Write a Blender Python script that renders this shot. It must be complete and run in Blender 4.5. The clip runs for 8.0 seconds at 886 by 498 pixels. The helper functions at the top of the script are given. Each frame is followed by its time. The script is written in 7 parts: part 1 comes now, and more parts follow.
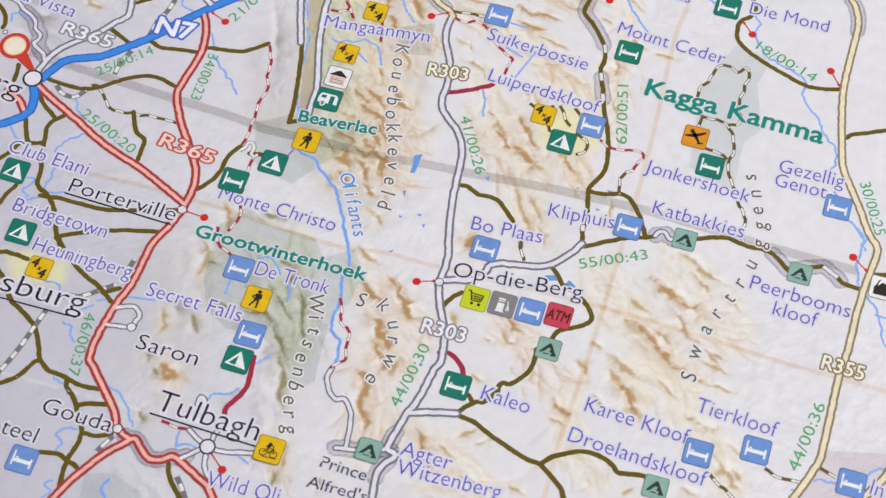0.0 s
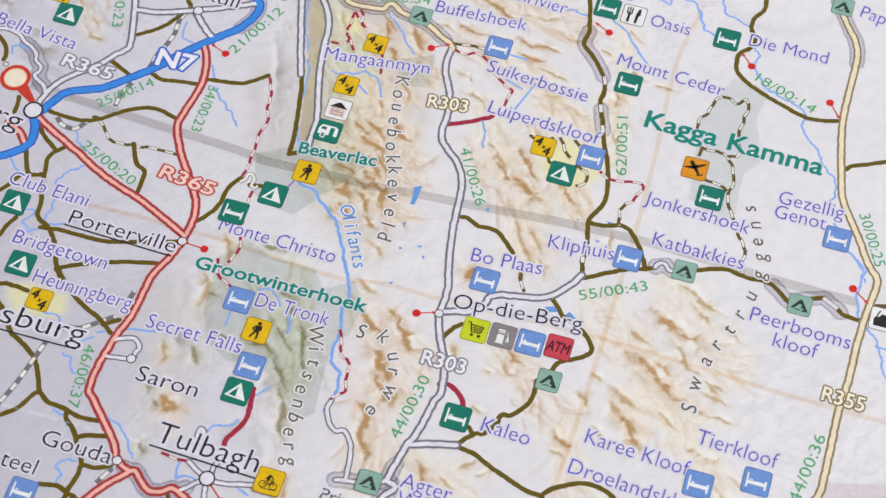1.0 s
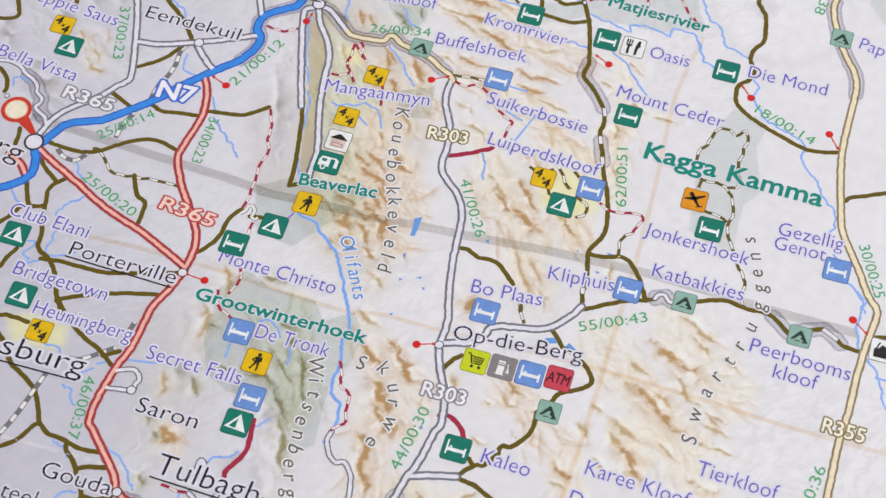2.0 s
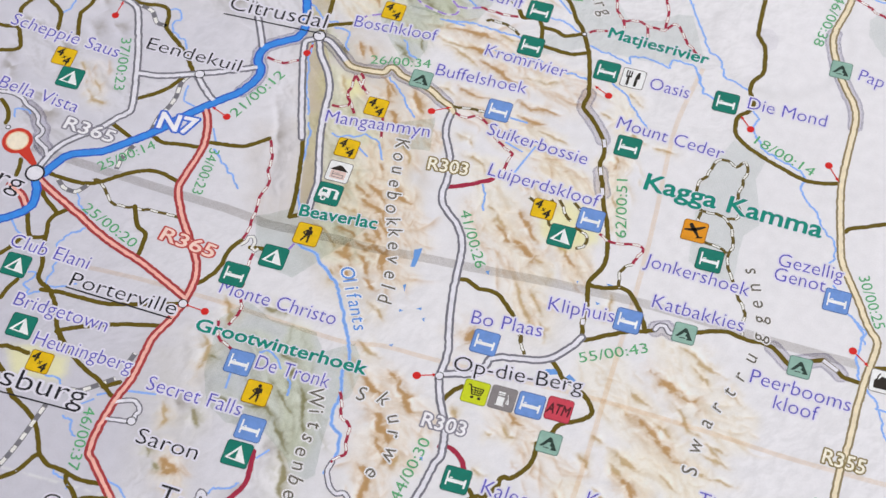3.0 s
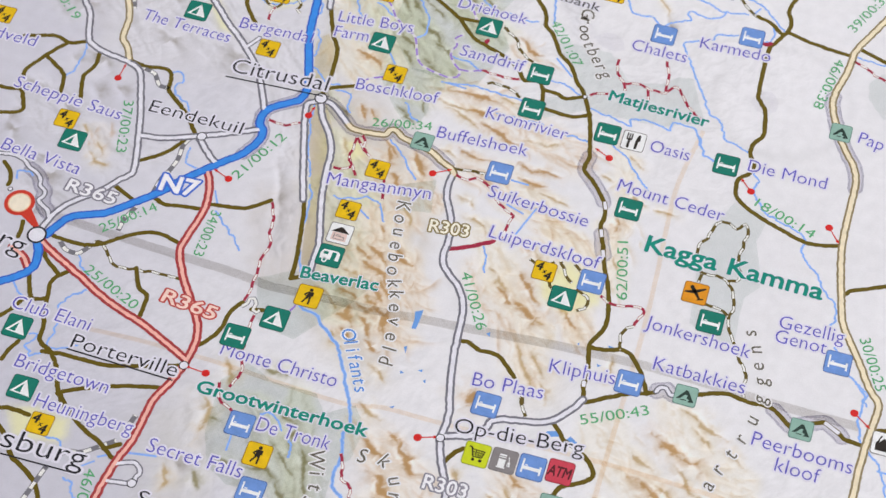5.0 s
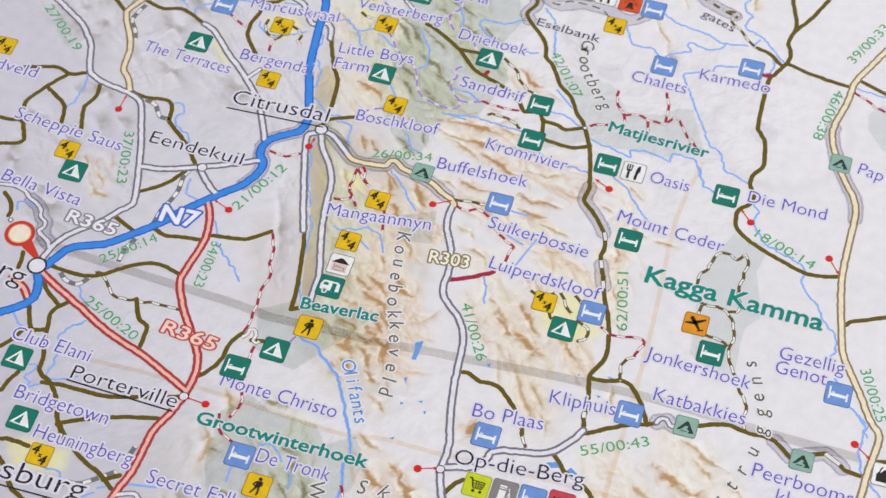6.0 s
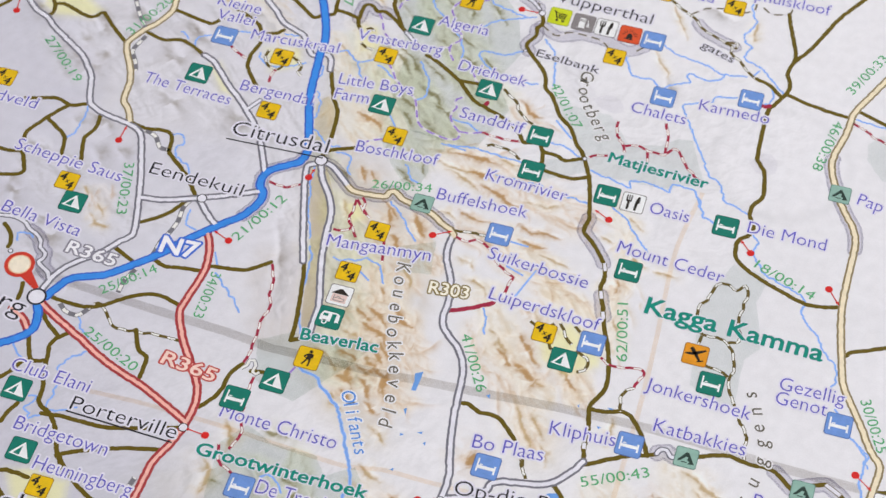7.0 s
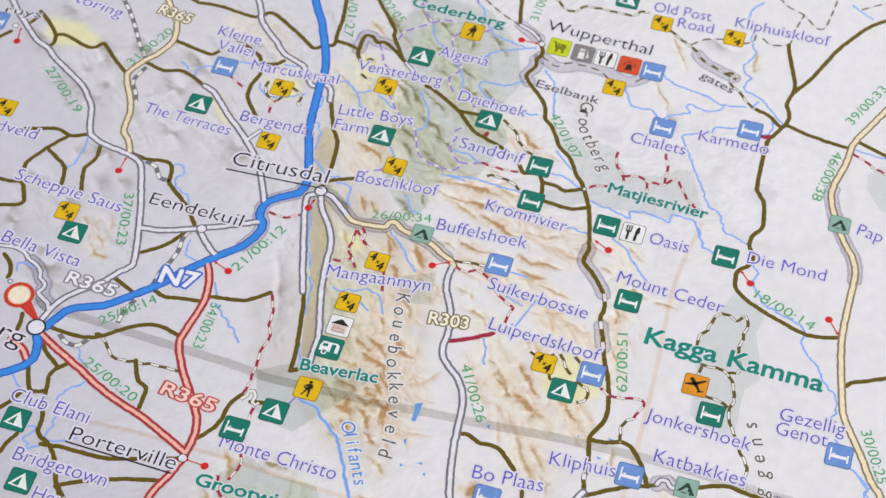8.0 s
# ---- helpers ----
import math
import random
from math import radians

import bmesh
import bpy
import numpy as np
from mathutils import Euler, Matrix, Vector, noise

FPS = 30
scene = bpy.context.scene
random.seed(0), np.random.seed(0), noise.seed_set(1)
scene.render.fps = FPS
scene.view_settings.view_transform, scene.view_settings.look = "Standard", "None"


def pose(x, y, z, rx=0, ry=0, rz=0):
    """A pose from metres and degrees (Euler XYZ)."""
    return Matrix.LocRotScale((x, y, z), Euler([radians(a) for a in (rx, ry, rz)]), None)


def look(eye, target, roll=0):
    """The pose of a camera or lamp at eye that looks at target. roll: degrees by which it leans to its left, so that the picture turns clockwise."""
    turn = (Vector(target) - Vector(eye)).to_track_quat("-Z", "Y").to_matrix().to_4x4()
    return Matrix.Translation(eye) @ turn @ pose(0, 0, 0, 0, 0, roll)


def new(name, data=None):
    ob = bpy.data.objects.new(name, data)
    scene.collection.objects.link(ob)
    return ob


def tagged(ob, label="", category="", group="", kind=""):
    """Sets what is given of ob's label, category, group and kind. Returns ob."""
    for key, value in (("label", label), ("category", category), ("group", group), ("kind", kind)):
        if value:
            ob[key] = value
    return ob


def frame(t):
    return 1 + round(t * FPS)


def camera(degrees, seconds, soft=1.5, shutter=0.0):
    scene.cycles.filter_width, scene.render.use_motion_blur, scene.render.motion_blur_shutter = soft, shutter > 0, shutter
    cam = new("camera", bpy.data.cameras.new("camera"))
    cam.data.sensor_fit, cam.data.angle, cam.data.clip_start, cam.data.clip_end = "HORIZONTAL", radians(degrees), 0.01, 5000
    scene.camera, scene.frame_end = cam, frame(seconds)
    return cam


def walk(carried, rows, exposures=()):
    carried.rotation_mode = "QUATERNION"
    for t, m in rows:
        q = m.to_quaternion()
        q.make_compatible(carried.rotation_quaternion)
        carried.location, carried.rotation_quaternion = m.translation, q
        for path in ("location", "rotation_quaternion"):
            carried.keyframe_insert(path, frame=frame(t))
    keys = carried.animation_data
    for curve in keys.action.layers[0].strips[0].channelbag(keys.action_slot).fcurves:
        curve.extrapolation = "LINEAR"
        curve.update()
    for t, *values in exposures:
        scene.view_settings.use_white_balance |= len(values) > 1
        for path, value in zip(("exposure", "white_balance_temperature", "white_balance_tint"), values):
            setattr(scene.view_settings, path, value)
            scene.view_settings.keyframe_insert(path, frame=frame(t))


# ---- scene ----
# A 1:1,000,000 printed road map lies on a table; the camera on its tripod tilts slowly up over it.
EYE = 0.216
cam = camera(25.6, 8.0, soft=1.45)
# a close-up lens: focused on the middle of the sheet, softer towards its far end
cam.data.dof.use_dof, cam.data.dof.focus_distance = True, 0.254
cam.data.dof.aperture_fstop = cam.data.lens / 1.35
# seconds, tilt and heading in degrees, millimetres forward
ROWS = [(0.0, -61.027, 0.000, 1.05),
         (0.5, -60.564, -0.007, 1.02),
         (1.0, -60.105, -0.013, 0.98),
         (1.5, -59.642, -0.020, 0.86),
         (2.0, -59.187, -0.019, 0.75),
         (3.0, -58.277, -0.017, 0.50),
         (3.5, -57.822, -0.003, 0.35),
         (4.0, -57.371, 0.011, 0.30),
         (4.5, -56.914, 0.025, 0.25),
         (5.0, -56.461, 0.024, 0.21),
         (6.0, -55.554, 0.022, 0.14),
         (6.5, -55.098, 0.012, 0.14),
         (7.0, -54.650, 0.002, 0.14),
         (7.5, -54.200, -0.007, 0.13),
         (8.0, -53.758, -0.017, 0.13)]
walk(cam, [(t, pose(0, 0, EYE, 90 + tilt, 0, turn) @ pose(0, 0, -fore / 1000, 0, 0, -0.248)) for t, tilt, turn, fore in ROWS])

# ---- light: an assumed window lamp, out of view, and bounce from the added room ----
world = bpy.data.worlds.new("sky")
scene.world = world
world.use_nodes = True
sky = world.node_tree.nodes.new("ShaderNodeTexSky")
sky.sky_type, sky.sun_disc, sky.sun_elevation, sky.sun_rotation = "NISHITA", False, radians(40), radians(200)
world.node_tree.links.new(sky.outputs[0], world.node_tree.nodes["Background"].inputs[0])
world.node_tree.nodes["Background"].inputs[1].default_value = 0.1
ADDED_WINDOW = (1.45, 0.35, 0.95)  # middle of the assumed window, added unseen in the wall on the right
lamp = bpy.data.lights.new("window_light", "AREA")
lamp.shape, lamp.size, lamp.size_y, lamp.energy = "RECTANGLE", 1.6, 1.1, 42
lamp.color = (0.965, 0.975, 1.0)
new("window_light", lamp).matrix_world = look(ADDED_WINDOW, (0.0, 0.35, 0.1))
scene.view_settings.exposure = 0.0


# ---- materials ----
def srgb(*c):
    return tuple((v / 255 / 12.92) if v <= 10 else ((v / 255 + 0.055) / 1.055) ** 2.4 for v in c)


def material(name, colour, rough=0.55, gloss=0.3, metal=0.0):
    m = bpy.data.materials.new(name)
    m.use_nodes = True
    b = m.node_tree.nodes["Principled BSDF"]
    b.inputs["Base Color"].default_value = (*colour, 1)
    b.inputs["Roughness"].default_value, b.inputs["Metallic"].default_value = rough, metal
    b.inputs["Specular IOR Level"].default_value = gloss
    return m


def grain(m, scale, spread, bump, stretch=(1, 1, 1)):
    """Varies a material's colour and relief with noise of two sizes, in metres of the object."""
    t, b = m.node_tree, m.node_tree.nodes["Principled BSDF"]
    co, mp = t.nodes.new("ShaderNodeTexCoord"), t.nodes.new("ShaderNodeMapping")
    mp.inputs["Scale"].default_value = stretch
    t.links.new(co.outputs["Object"], mp.inputs[0])
    fine, broad = t.nodes.new("ShaderNodeTexNoise"), t.nodes.new("ShaderNodeTexNoise")
    fine.inputs["Scale"].default_value, broad.inputs["Scale"].default_value = scale, scale / 9
    fine.inputs["Detail"].default_value = 4
    add = t.nodes.new("ShaderNodeMath")
    add.operation = "ADD"
    for n, s in ((fine, 0), (broad, 1)):
        t.links.new(mp.outputs[0], n.inputs["Vector"])
        t.links.new(n.outputs[0], add.inputs[s])
    rng = t.nodes.new("ShaderNodeMapRange")
    rng.inputs["From Min"].default_value, rng.inputs["From Max"].default_value = 0.6, 1.4
    rng.inputs["To Min"].default_value, rng.inputs["To Max"].default_value = 1 - spread, 1 + spread
    t.links.new(add.outputs[0], rng.inputs[0])
    mul = t.nodes.new("ShaderNodeVectorMath")
    mul.operation = "MULTIPLY"
    src = b.inputs["Base Color"].links[0].from_socket if b.inputs["Base Color"].links else None
    if src:
        t.links.new(src, mul.inputs[0])
    else:
        mul.inputs[0].default_value = b.inputs["Base Color"].default_value[:3]
    t.links.new(rng.outputs[0], mul.inputs[1])
    t.links.new(mul.outputs[0], b.inputs["Base Color"])
    if bump:
        bp = t.nodes.new("ShaderNodeBump")
        bp.inputs["Strength"].default_value, bp.inputs["Distance"].default_value = 0.5, bump
        t.links.new(add.outputs[0], bp.inputs["Height"])
        t.links.new(bp.outputs[0], b.inputs["Normal"])
    return m


INKS = {}


def ink(name, rgb, cover=1.0):
    """Printing ink on coated paper; with cover under 1 a glaze that tints the paper below."""
    if name not in INKS:
        m = grain(material("ink_" + name, srgb(*rgb), 0.5, 0.25), 7500, 0.14, 0.0)
        if cover < 1:
            # a glaze: light crosses it on the way to the paper and again on the way back
            t = m.node_tree
            glaze = t.nodes.new("ShaderNodeBsdfTransparent")
            co, dots = t.nodes.new("ShaderNodeTexCoord"), t.nodes.new("ShaderNodeTexVoronoi")
            dots.inputs["Scale"].default_value, dots.inputs["Randomness"].default_value = 4600, 0.35
            t.links.new(co.outputs["Object"], dots.inputs["Vector"])
            mix = t.nodes.new("ShaderNodeMix")
            mix.data_type = "RGBA"
            for k, thick in ((6, 1.45), (7, 0.55)):  # the dots of the printing screen lie thicker in their middles
                mix.inputs[k].default_value = (*[math.sqrt(1 - min(1, cover * thick) * (1 - c)) for c in srgb(*rgb)], 1)
            spot = t.nodes.new("ShaderNodeMapRange")
            spot.inputs["From Min"].default_value, spot.inputs["From Max"].default_value = 0.15, 0.6
            t.links.new(dots.outputs["Distance"], spot.inputs[0])
            t.links.new(spot.outputs[0], mix.inputs[0])
            t.links.new(mix.outputs[2], glaze.inputs[0])
            t.links.new(glaze.outputs[0], t.nodes["Material Output"].inputs[0])
        INKS[name] = m
    return INKS[name]


paper = material("map_paper", (0.8, 0.8, 0.8), 0.5, 0.25)
attr = paper.node_tree.nodes.new("ShaderNodeAttribute")
attr.attribute_name = "print"
paper.node_tree.links.new(attr.outputs["Color"], paper.node_tree.nodes["Principled BSDF"].inputs["Base Color"])
grain(paper, 5200, 0.06, 0.000006)
wood = grain(material("table_wood", (0.30, 0.19, 0.11), 0.4, 0.4), 40, 0.25, 0.0004, (1, 12, 12))
plaster = grain(material("wall_plaster", (0.78, 0.77, 0.75), 0.9, 0.1), 60, 0.04, 0.0005)
boards = grain(material("floor_boards", (0.34, 0.25, 0.17), 0.5, 0.3), 30, 0.2, 0.0005, (1, 8, 8))
frame_paint = grain(material("window_paint", (0.8, 0.8, 0.79), 0.4, 0.4), 50, 0.03, 0.0002)


# ---- shapes ----
def mesh_ob(name, verts, faces, mat, parent=None, label=""):
    me = bpy.data.meshes.new(name)
    me.from_pydata(verts, [], faces)
    me.materials.append(mat)
    ob = new(name, me)
    ob.parent = parent
    return tagged(ob, label) if label else ob


def box(name, lo, hi, mat, parent=None, bevel=0.0):
    bm = bmesh.new()
    bmesh.ops.create_cube(bm, size=1)
    for v in bm.verts:
        v.co = Vector([lo[i] + (v.co[i] + 0.5) * (hi[i] - lo[i]) for i in range(3)])
    if bevel:
        bmesh.ops.bevel(bm, geom=bm.edges[:], offset=bevel, segments=3, affect="EDGES", profile=0.5)
    me = bpy.data.meshes.new(name)
    bm.to_mesh(me)
    bm.free()
    me.materials.append(mat)
    ob = new(name, me)
    ob.parent = parent
    return ob


# ---- an unseen room, added to close the place and bounce the light ----
FLOOR = -0.74
for name, lo, hi, mat in (("floor", (-1.9, -1.5, FLOOR - 0.1), (1.6, 2.3, FLOOR), boards), ("ceiling", (-1.9, -1.5, 1.8), (1.6, 2.3, 1.9), plaster),
                          ("wall_west", (-1.9, -1.5, FLOOR), (-1.8, 2.3, 1.8), plaster), ("wall_south", (-1.8, -1.5, FLOOR), (1.5, -1.4, 1.8), plaster),
                          ("wall_north", (-1.8, 2.2, FLOOR), (1.5, 2.3, 1.8), plaster)):
    tagged(box(name, lo, hi, mat), "plain " + ("wooden floor of the added unseen room" if name == "floor" else "off-white plastered " + name.split("_")[0] + " of the added unseen room"), name.split("_")[0], kind="structure")
# added wall, out of view, open where the assumed window lamp shines in
east = tagged(box("wall_east", (1.5, -1.5, FLOOR), (1.6, 2.3, 0.4), plaster), "off-white plastered wall with a window opening", "wall", kind="structure")
for lo, hi in (((1.5, -1.5, 1.5), (1.6, 2.3, 1.8)), ((1.5, -1.5, 0.4), (1.6, -0.45, 1.5)), ((1.5, 1.15, 0.4), (1.6, 2.3, 1.5))):
    box("wall_piece", lo, hi, plaster, east)
# frame of the added window; nothing of it is in view
window = tagged(new("window_1"), "white painted window frame in the plastered wall", "window", kind="structure")
for lo, hi in (((1.53, -0.45, 0.4), (1.58, 1.15, 0.45)), ((1.53, -0.45, 1.45), (1.58, 1.15, 1.5)), ((1.53, -0.45, 0.45), (1.58, -0.4, 1.45)),
               ((1.53, 1.1, 0.45), (1.58, 1.15, 1.45)), ((1.535, 0.33, 0.45), (1.575, 0.37, 1.45))):
    box("window_frame", lo, hi, frame_paint, window, 0.004)

table = tagged(new("table"), "brown wooden table that the map lies on", "table")
box("tabletop", (-0.75, -0.35, -0.03), (0.65, 0.55, -0.0003), wood, table, 0.004)
for x in (-0.69, 0.53):
    for y in (-0.29, 0.43):
        box("leg", (x, y, FLOOR), (x + 0.06, y + 0.06, -0.03), wood, table, 0.003)

# ---- the map sheet: its own millimetres, east along x, north along y ----
TURN = -17.007
MAP_AT = pose(0, 0, 0, 0, 0, TURN) @ Matrix.Translation((-0.046, 0.140, 0))
CELL = 0.15  # mm between the points of the printed relief
WEST, EAST_EDGE, SOUTH, NORTH = -230.0, 190.0, -125.0, 175.0
CREASE = 0.15  # mm that the fold stands up
FOLD = (0.9, -57.2, 0.0123)  # a crease runs along here: a point on it and its slope


def crease(e, n):
    """Height in mm of the sheet near its fold."""
    d = (n - FOLD[1] - FOLD[2] * (e - FOLD[0])) / math.hypot(1, FOLD[2])
    return CREASE * np.exp(-np.abs(d) / 2.2)


def lattice(ix, iy, seed):
    h = (ix.astype(np.int64) * 374761393 + iy.astype(np.int64) * 668265263 + seed * 1442695041) & 0xFFFFFFFF
    h = ((h ^ (h >> 13)) * 1274126177) & 0xFFFFFFFF
    return ((h ^ (h >> 16)) & 0xFFFF) / 65535.0


def value_noise(x, y, seed):
    ix, iy = np.floor(x), np.floor(y)
    fx, fy = x - ix, y - iy
    fx, fy = fx * fx * (3 - 2 * fx), fy * fy * (3 - 2 * fy)
    a, b = lattice(ix, iy, seed), lattice(ix + 1, iy, seed)
    c, d = lattice(ix, iy + 1, seed), lattice(ix + 1, iy + 1, seed)
    return (a * (1 - fx) + b * fx) * (1 - fy) + (c * (1 - fx) + d * fx) * fy


def fractal(x, y, seed, octaves=5, ridged=False):
    total, amp, norm = 0, 1.0, 0
    for k in range(octaves):
        v = value_noise(x * 2**k + 17 * k, y * 2**k - 9 * k, seed + k)
        total, norm = total + amp * (1 - np.abs(2 * v - 1) if ridged else v), norm + amp
        amp *= 0.55
    return total / norm


# Ranges of hills printed on the sheet: kind of tint, half width, ridge line.
RANGES, RIDGES = [], []


def hills(kind, half, *line):
    RANGES.append((kind, half, line))


def ridge(kind, width, *line):
    """One shaded crest: its tint, the width of its shade and its line from the north-west on."""
    RIDGES.append((kind, width, line))


hills("brown", 3.30, (-7.5, -2.4), (-1.7, -8.2), (2.0, -12.5))
hills("brown", 2.20, (-9.9, -6.9), (-6.7, -9.7), (-4.1, -12.6))
hills("brown", 2.20, (-5.9, -16.7), (-3.3, -15.0), (1.0, -16.4), (2.2, -17.8))
hills("brown", 2.20, (-11.0, 8.3), (-6.1, 5.8), (-2.2, 1.1))
hills("brown", 1.65, (-3.1, 7.7), (0.1, 3.7))
hills("brown", 3.30, (-2.5, 23.2), (4.4, 22.1), (11.0, 19.0), (17.2, 16.8))
hills("brown", 2.20, (2.9, 10.5), (10.4, 6.8), (17.2, 5.0))
hills("brown", 2.20, (9.0, -5.0), (14.5, -10.6), (20.4, -18.5))
hills("brown", 2.20, (15.9, 0.8), (21.8, -6.6), (25.1, -11.0))
hills("brown", 1.65, (17.2, 5.0), (22.4, 2.8))
hills("tan", 1.65, (22.7, 20.4), (26.6, 7.8), (26.4, 4.0))
hills("brown", 2.75, (6.7, -40.9), (8.7, -47.5), (9.5, -54.2))
hills("brown", 2.20, (8.4, -39.6), (11.6, -42.7))
hills("brown", 1.65, (-1.1, -56.6), (0.7, -60.6))
hills("brown", 2.75, (2.3, -32.1), (7.8, -35.4), (11.4, -37.6))
hills("brown", 2.75, (20.2, -32.8), (25.5, -36.1), (29.3, -39.7))
hills("tan", 2.20, (30.4, -41.0), (33.6, -47.7), (37.9, -50.9))
hills("tan", 3.30, (30.9, -24.3), (38.0, -29.6), (44.4, -35.6))
hills("tan", 2.75, (38.3, -18.7), (44.0, -24.5), (49.0, -27.9))
hills("tan", 2.20, (39.7, -33.4), (45.1, -38.1), (49.7, -42.9), (52.6, -46.5))
hills("tan", 1.65, (35.8, -34.6), (39.2, -39.9))
hills("tan", 2.20, (36.6, -35.6), (39.8, -37.0))
hills("tan", 2.20, (12.7, -50.9), (20.0, -51.8), (24.5, -55.0))
hills("tan", 1.65, (17.2, -56.4), (21.5, -56.6))
hills("brown", 1.65, (-16.5, -50.3), (-14.5, -53.7))
hills("brown", 1.65, (-46.3, -1.3), (-46.7, 1.7))
hills("tan", 2.20, (-42.0, 42.9), (-36.4, 42.2), (-30.5, 35.8))
hills("brown", 1.65, (-17.2, -50.2), (-15.1, -51.9))
hills("olive", 2.75, (-12.3, 33.3), (-7.7, 29.2), (-3.8, 24.9))
hills("olive", 3.30, (-10.5, 50.0), (-4.3, 37.9), (0.3, 33.8))
hills("olive", 2.75, (-21.3, 39.7), (-16.1, 34.4), (-12.8, 26.6))
hills("olive", 2.75, (-12.4, -33.1), (-7.5, -38.4), (-4.1, -43.8))
hills("olive", 2.20, (-7.5, -29.9), (-4.1, -37.3), (-2.3, -44.9))
hills("olive", 1.65, (-9.5, -15.1), (-6.1, -15.9))
hills("grey", 3.85, (-58.1, 4.4), (-48.2, 1.2), (-43.7, -1.5))
hills("grey", 3.30, (-64.7, 33.8), (-52.0, 24.8), (-44.1, 20.5))
hills("grey", 2.75, (-47.6, 18.3), (-47.6, 25.0), (-42.1, 24.4))
hills("grey", 2.75, (-54.0, -10.5), (-51.1, -7.7), (-46.6, -14.1))
hills("grey", 2.75, (-27.4, 24.4), (-23.2, 14.9), (-20.3, 5.5))
hills("grey", 2.20, (-18.9, -2.0), (-17.1, -9.1))
hills("grey", 2.75, (-18.1, -55.5), (-16.5, -50.3))
hills("grey", 2.75, (-6.5, -47.3), (-3.2, -52.6), (-2.5, -58.6))
hills("grey", 3.30, (-15.3, -64.7), (-13.0, -67.0))
hills("grey", 2.75, (-18.5, -35.0), (-15.8, -44.1))
hills("grey", 1.65, (13.1, 39.3), (10.6, 42.4))
hills("brown", 1.65, (-8.5, 3.1), (-5.3, -1.7), (-2.2, -6.5))
hills("brown", 1.65, (-8.9, -2.8), (-5.8, -7.6), (-2.1, -12.9))
hills("brown", 1.65, (-3.9, -1.3), (0.5, -7.5), (2.8, -11.4))
hills("brown", 1.38, (-2.4, -13.0), (0.0, -15.8), (1.8, -18.9))
hills("brown", 1.38, (-3.6, 10.5), (-1.3, 7.2), (1.2, 4.1))
hills("olive", 2.20, (-15.5, 38.0), (-13.0, 34.2), (-10.2, 30.6))
hills("olive", 1.65, (-16.0, 33.3), (-12.6, 28.8), (-10.2, 25.2))
hills("olive", 2.20, (-11.9, 34.6), (-7.7, 29.2), (-4.1, 25.9))
hills("olive", 1.65, (-13.7, 49.0), (-10.8, 45.2), (-8.7, 41.2))
hills("olive", 1.65, (-7.6, 40.4), (-5.1, 37.7), (-1.3, 33.3))
hills("tan", 1.65, (-17.4, 27.9), (-13.9, 23.5))
hills("tan", 2.20, (-20.0, 26.6), (-15.7, 21.4))
hills("tan", 1.65, (-22.4, 42.9), (-19.5, 36.8))
hills("brown", 1.38, (4.7, 32.9), (7.9, 30.6))
hills("grey", 2.75, (-48.1, 35.2), (-42.1, 28.9), (-35.1, 24.3))
hills("grey", 2.75, (-59.3, 31.8), (-52.4, 25.8), (-46.4, 19.8))
hills("grey", 2.20, (-44.5, 25.9), (-38.2, 21.1), (-32.6, 17.4))
hills("grey", 2.20, (-29.0, 21.7), (-25.0, 15.4))
hills("tan", 2.20, (8.9, 1.1), (14.2, -6.6), (20.5, -12.9))
hills("tan", 2.20, (9.3, 10.9), (16.8, 6.3), (23.0, 0.6))
hills("tan", 1.65, (24.5, 6.7), (27.3, -2.7))
hills("tan", 1.65, (21.7, -6.2), (25.4, -11.4))
hills("tan", 2.20, (-11.0, 3.8), (-6.4, -0.6), (-2.0, -6.9))
hills("grey", 2.75, (-14.9, -34.2), (-9.3, -41.7), (-6.5, -47.3))
hills("olive", 2.75, (-14.8, 1.7), (-9.9, -4.6), (-6.6, -12.0))
hills("olive", 2.20, (-15.1, 8.5), (-9.0, 2.4))
hills("olive", 2.20, (-7.3, -12.2), (-3.1, -15.5))
hills("olive", 1.65, (-21.1, 19.1), (-17.4, 12.9))
hills("olive", 2.20, (-14.6, 9.2), (-9.2, 2.9))
hills("olive", 2.20, (-11.8, 23.6), (-6.8, 20.9))
hills("grey", 2.75, (-42.8, 47.5), (-36.0, 41.2), (-29.4, 35.0))
hills("grey", 2.20, (-38.3, 47.7), (-30.4, 40.5))
hills("grey", 2.20, (-28.9, 49.3), (-22.4, 42.9))
hills("grey", 2.20, (-35.8, 28.5), (-27.8, 23.2), (-23.8, 19.0))
hills("grey", 2.20, (-44.5, 39.8), (-37.7, 33.6))
hills("tan", 1.65, (-25.3, 38.5), (-20.2, 31.0))
hills("grey", 2.20, (-65.7, 27.6), (-58.6, 21.7))
hills("grey", 2.20, (-40.0, 1.6), (-36.3, 0.7))

# north-eastern slopes
ridge("tan", 0.36, (-5.2, 21.6), (-2.3, 20.4), (1.1, 20.4), (4.0, 20.4))
ridge("brown", 0.36, (-3.0, 23.0), (0.3, 23.0), (2.9, 22.9), (4.9, 22.6))
ridge("brown", 0.43, (3.1, 18.5), (5.5, 17.8), (7.3, 16.6), (9.2, 16.2))
ridge("tan", 0.29, (9.6, 17.3), (11.4, 17.6), (13.2, 17.6), (14.8, 18.3))
ridge("brown", 0.33, (1.6, 13.5), (3.7, 12.6), (5.9, 12.5))
ridge("brown", 0.36, (9.7, 13.2), (12.0, 12.7), (14.1, 13.0), (16.0, 12.6))
ridge("brown", 0.33, (10.7, 11.0), (12.7, 10.3), (14.6, 10.4))
ridge("tan", 0.29, (14.0, 9.4), (16.6, 8.8), (18.6, 8.5))
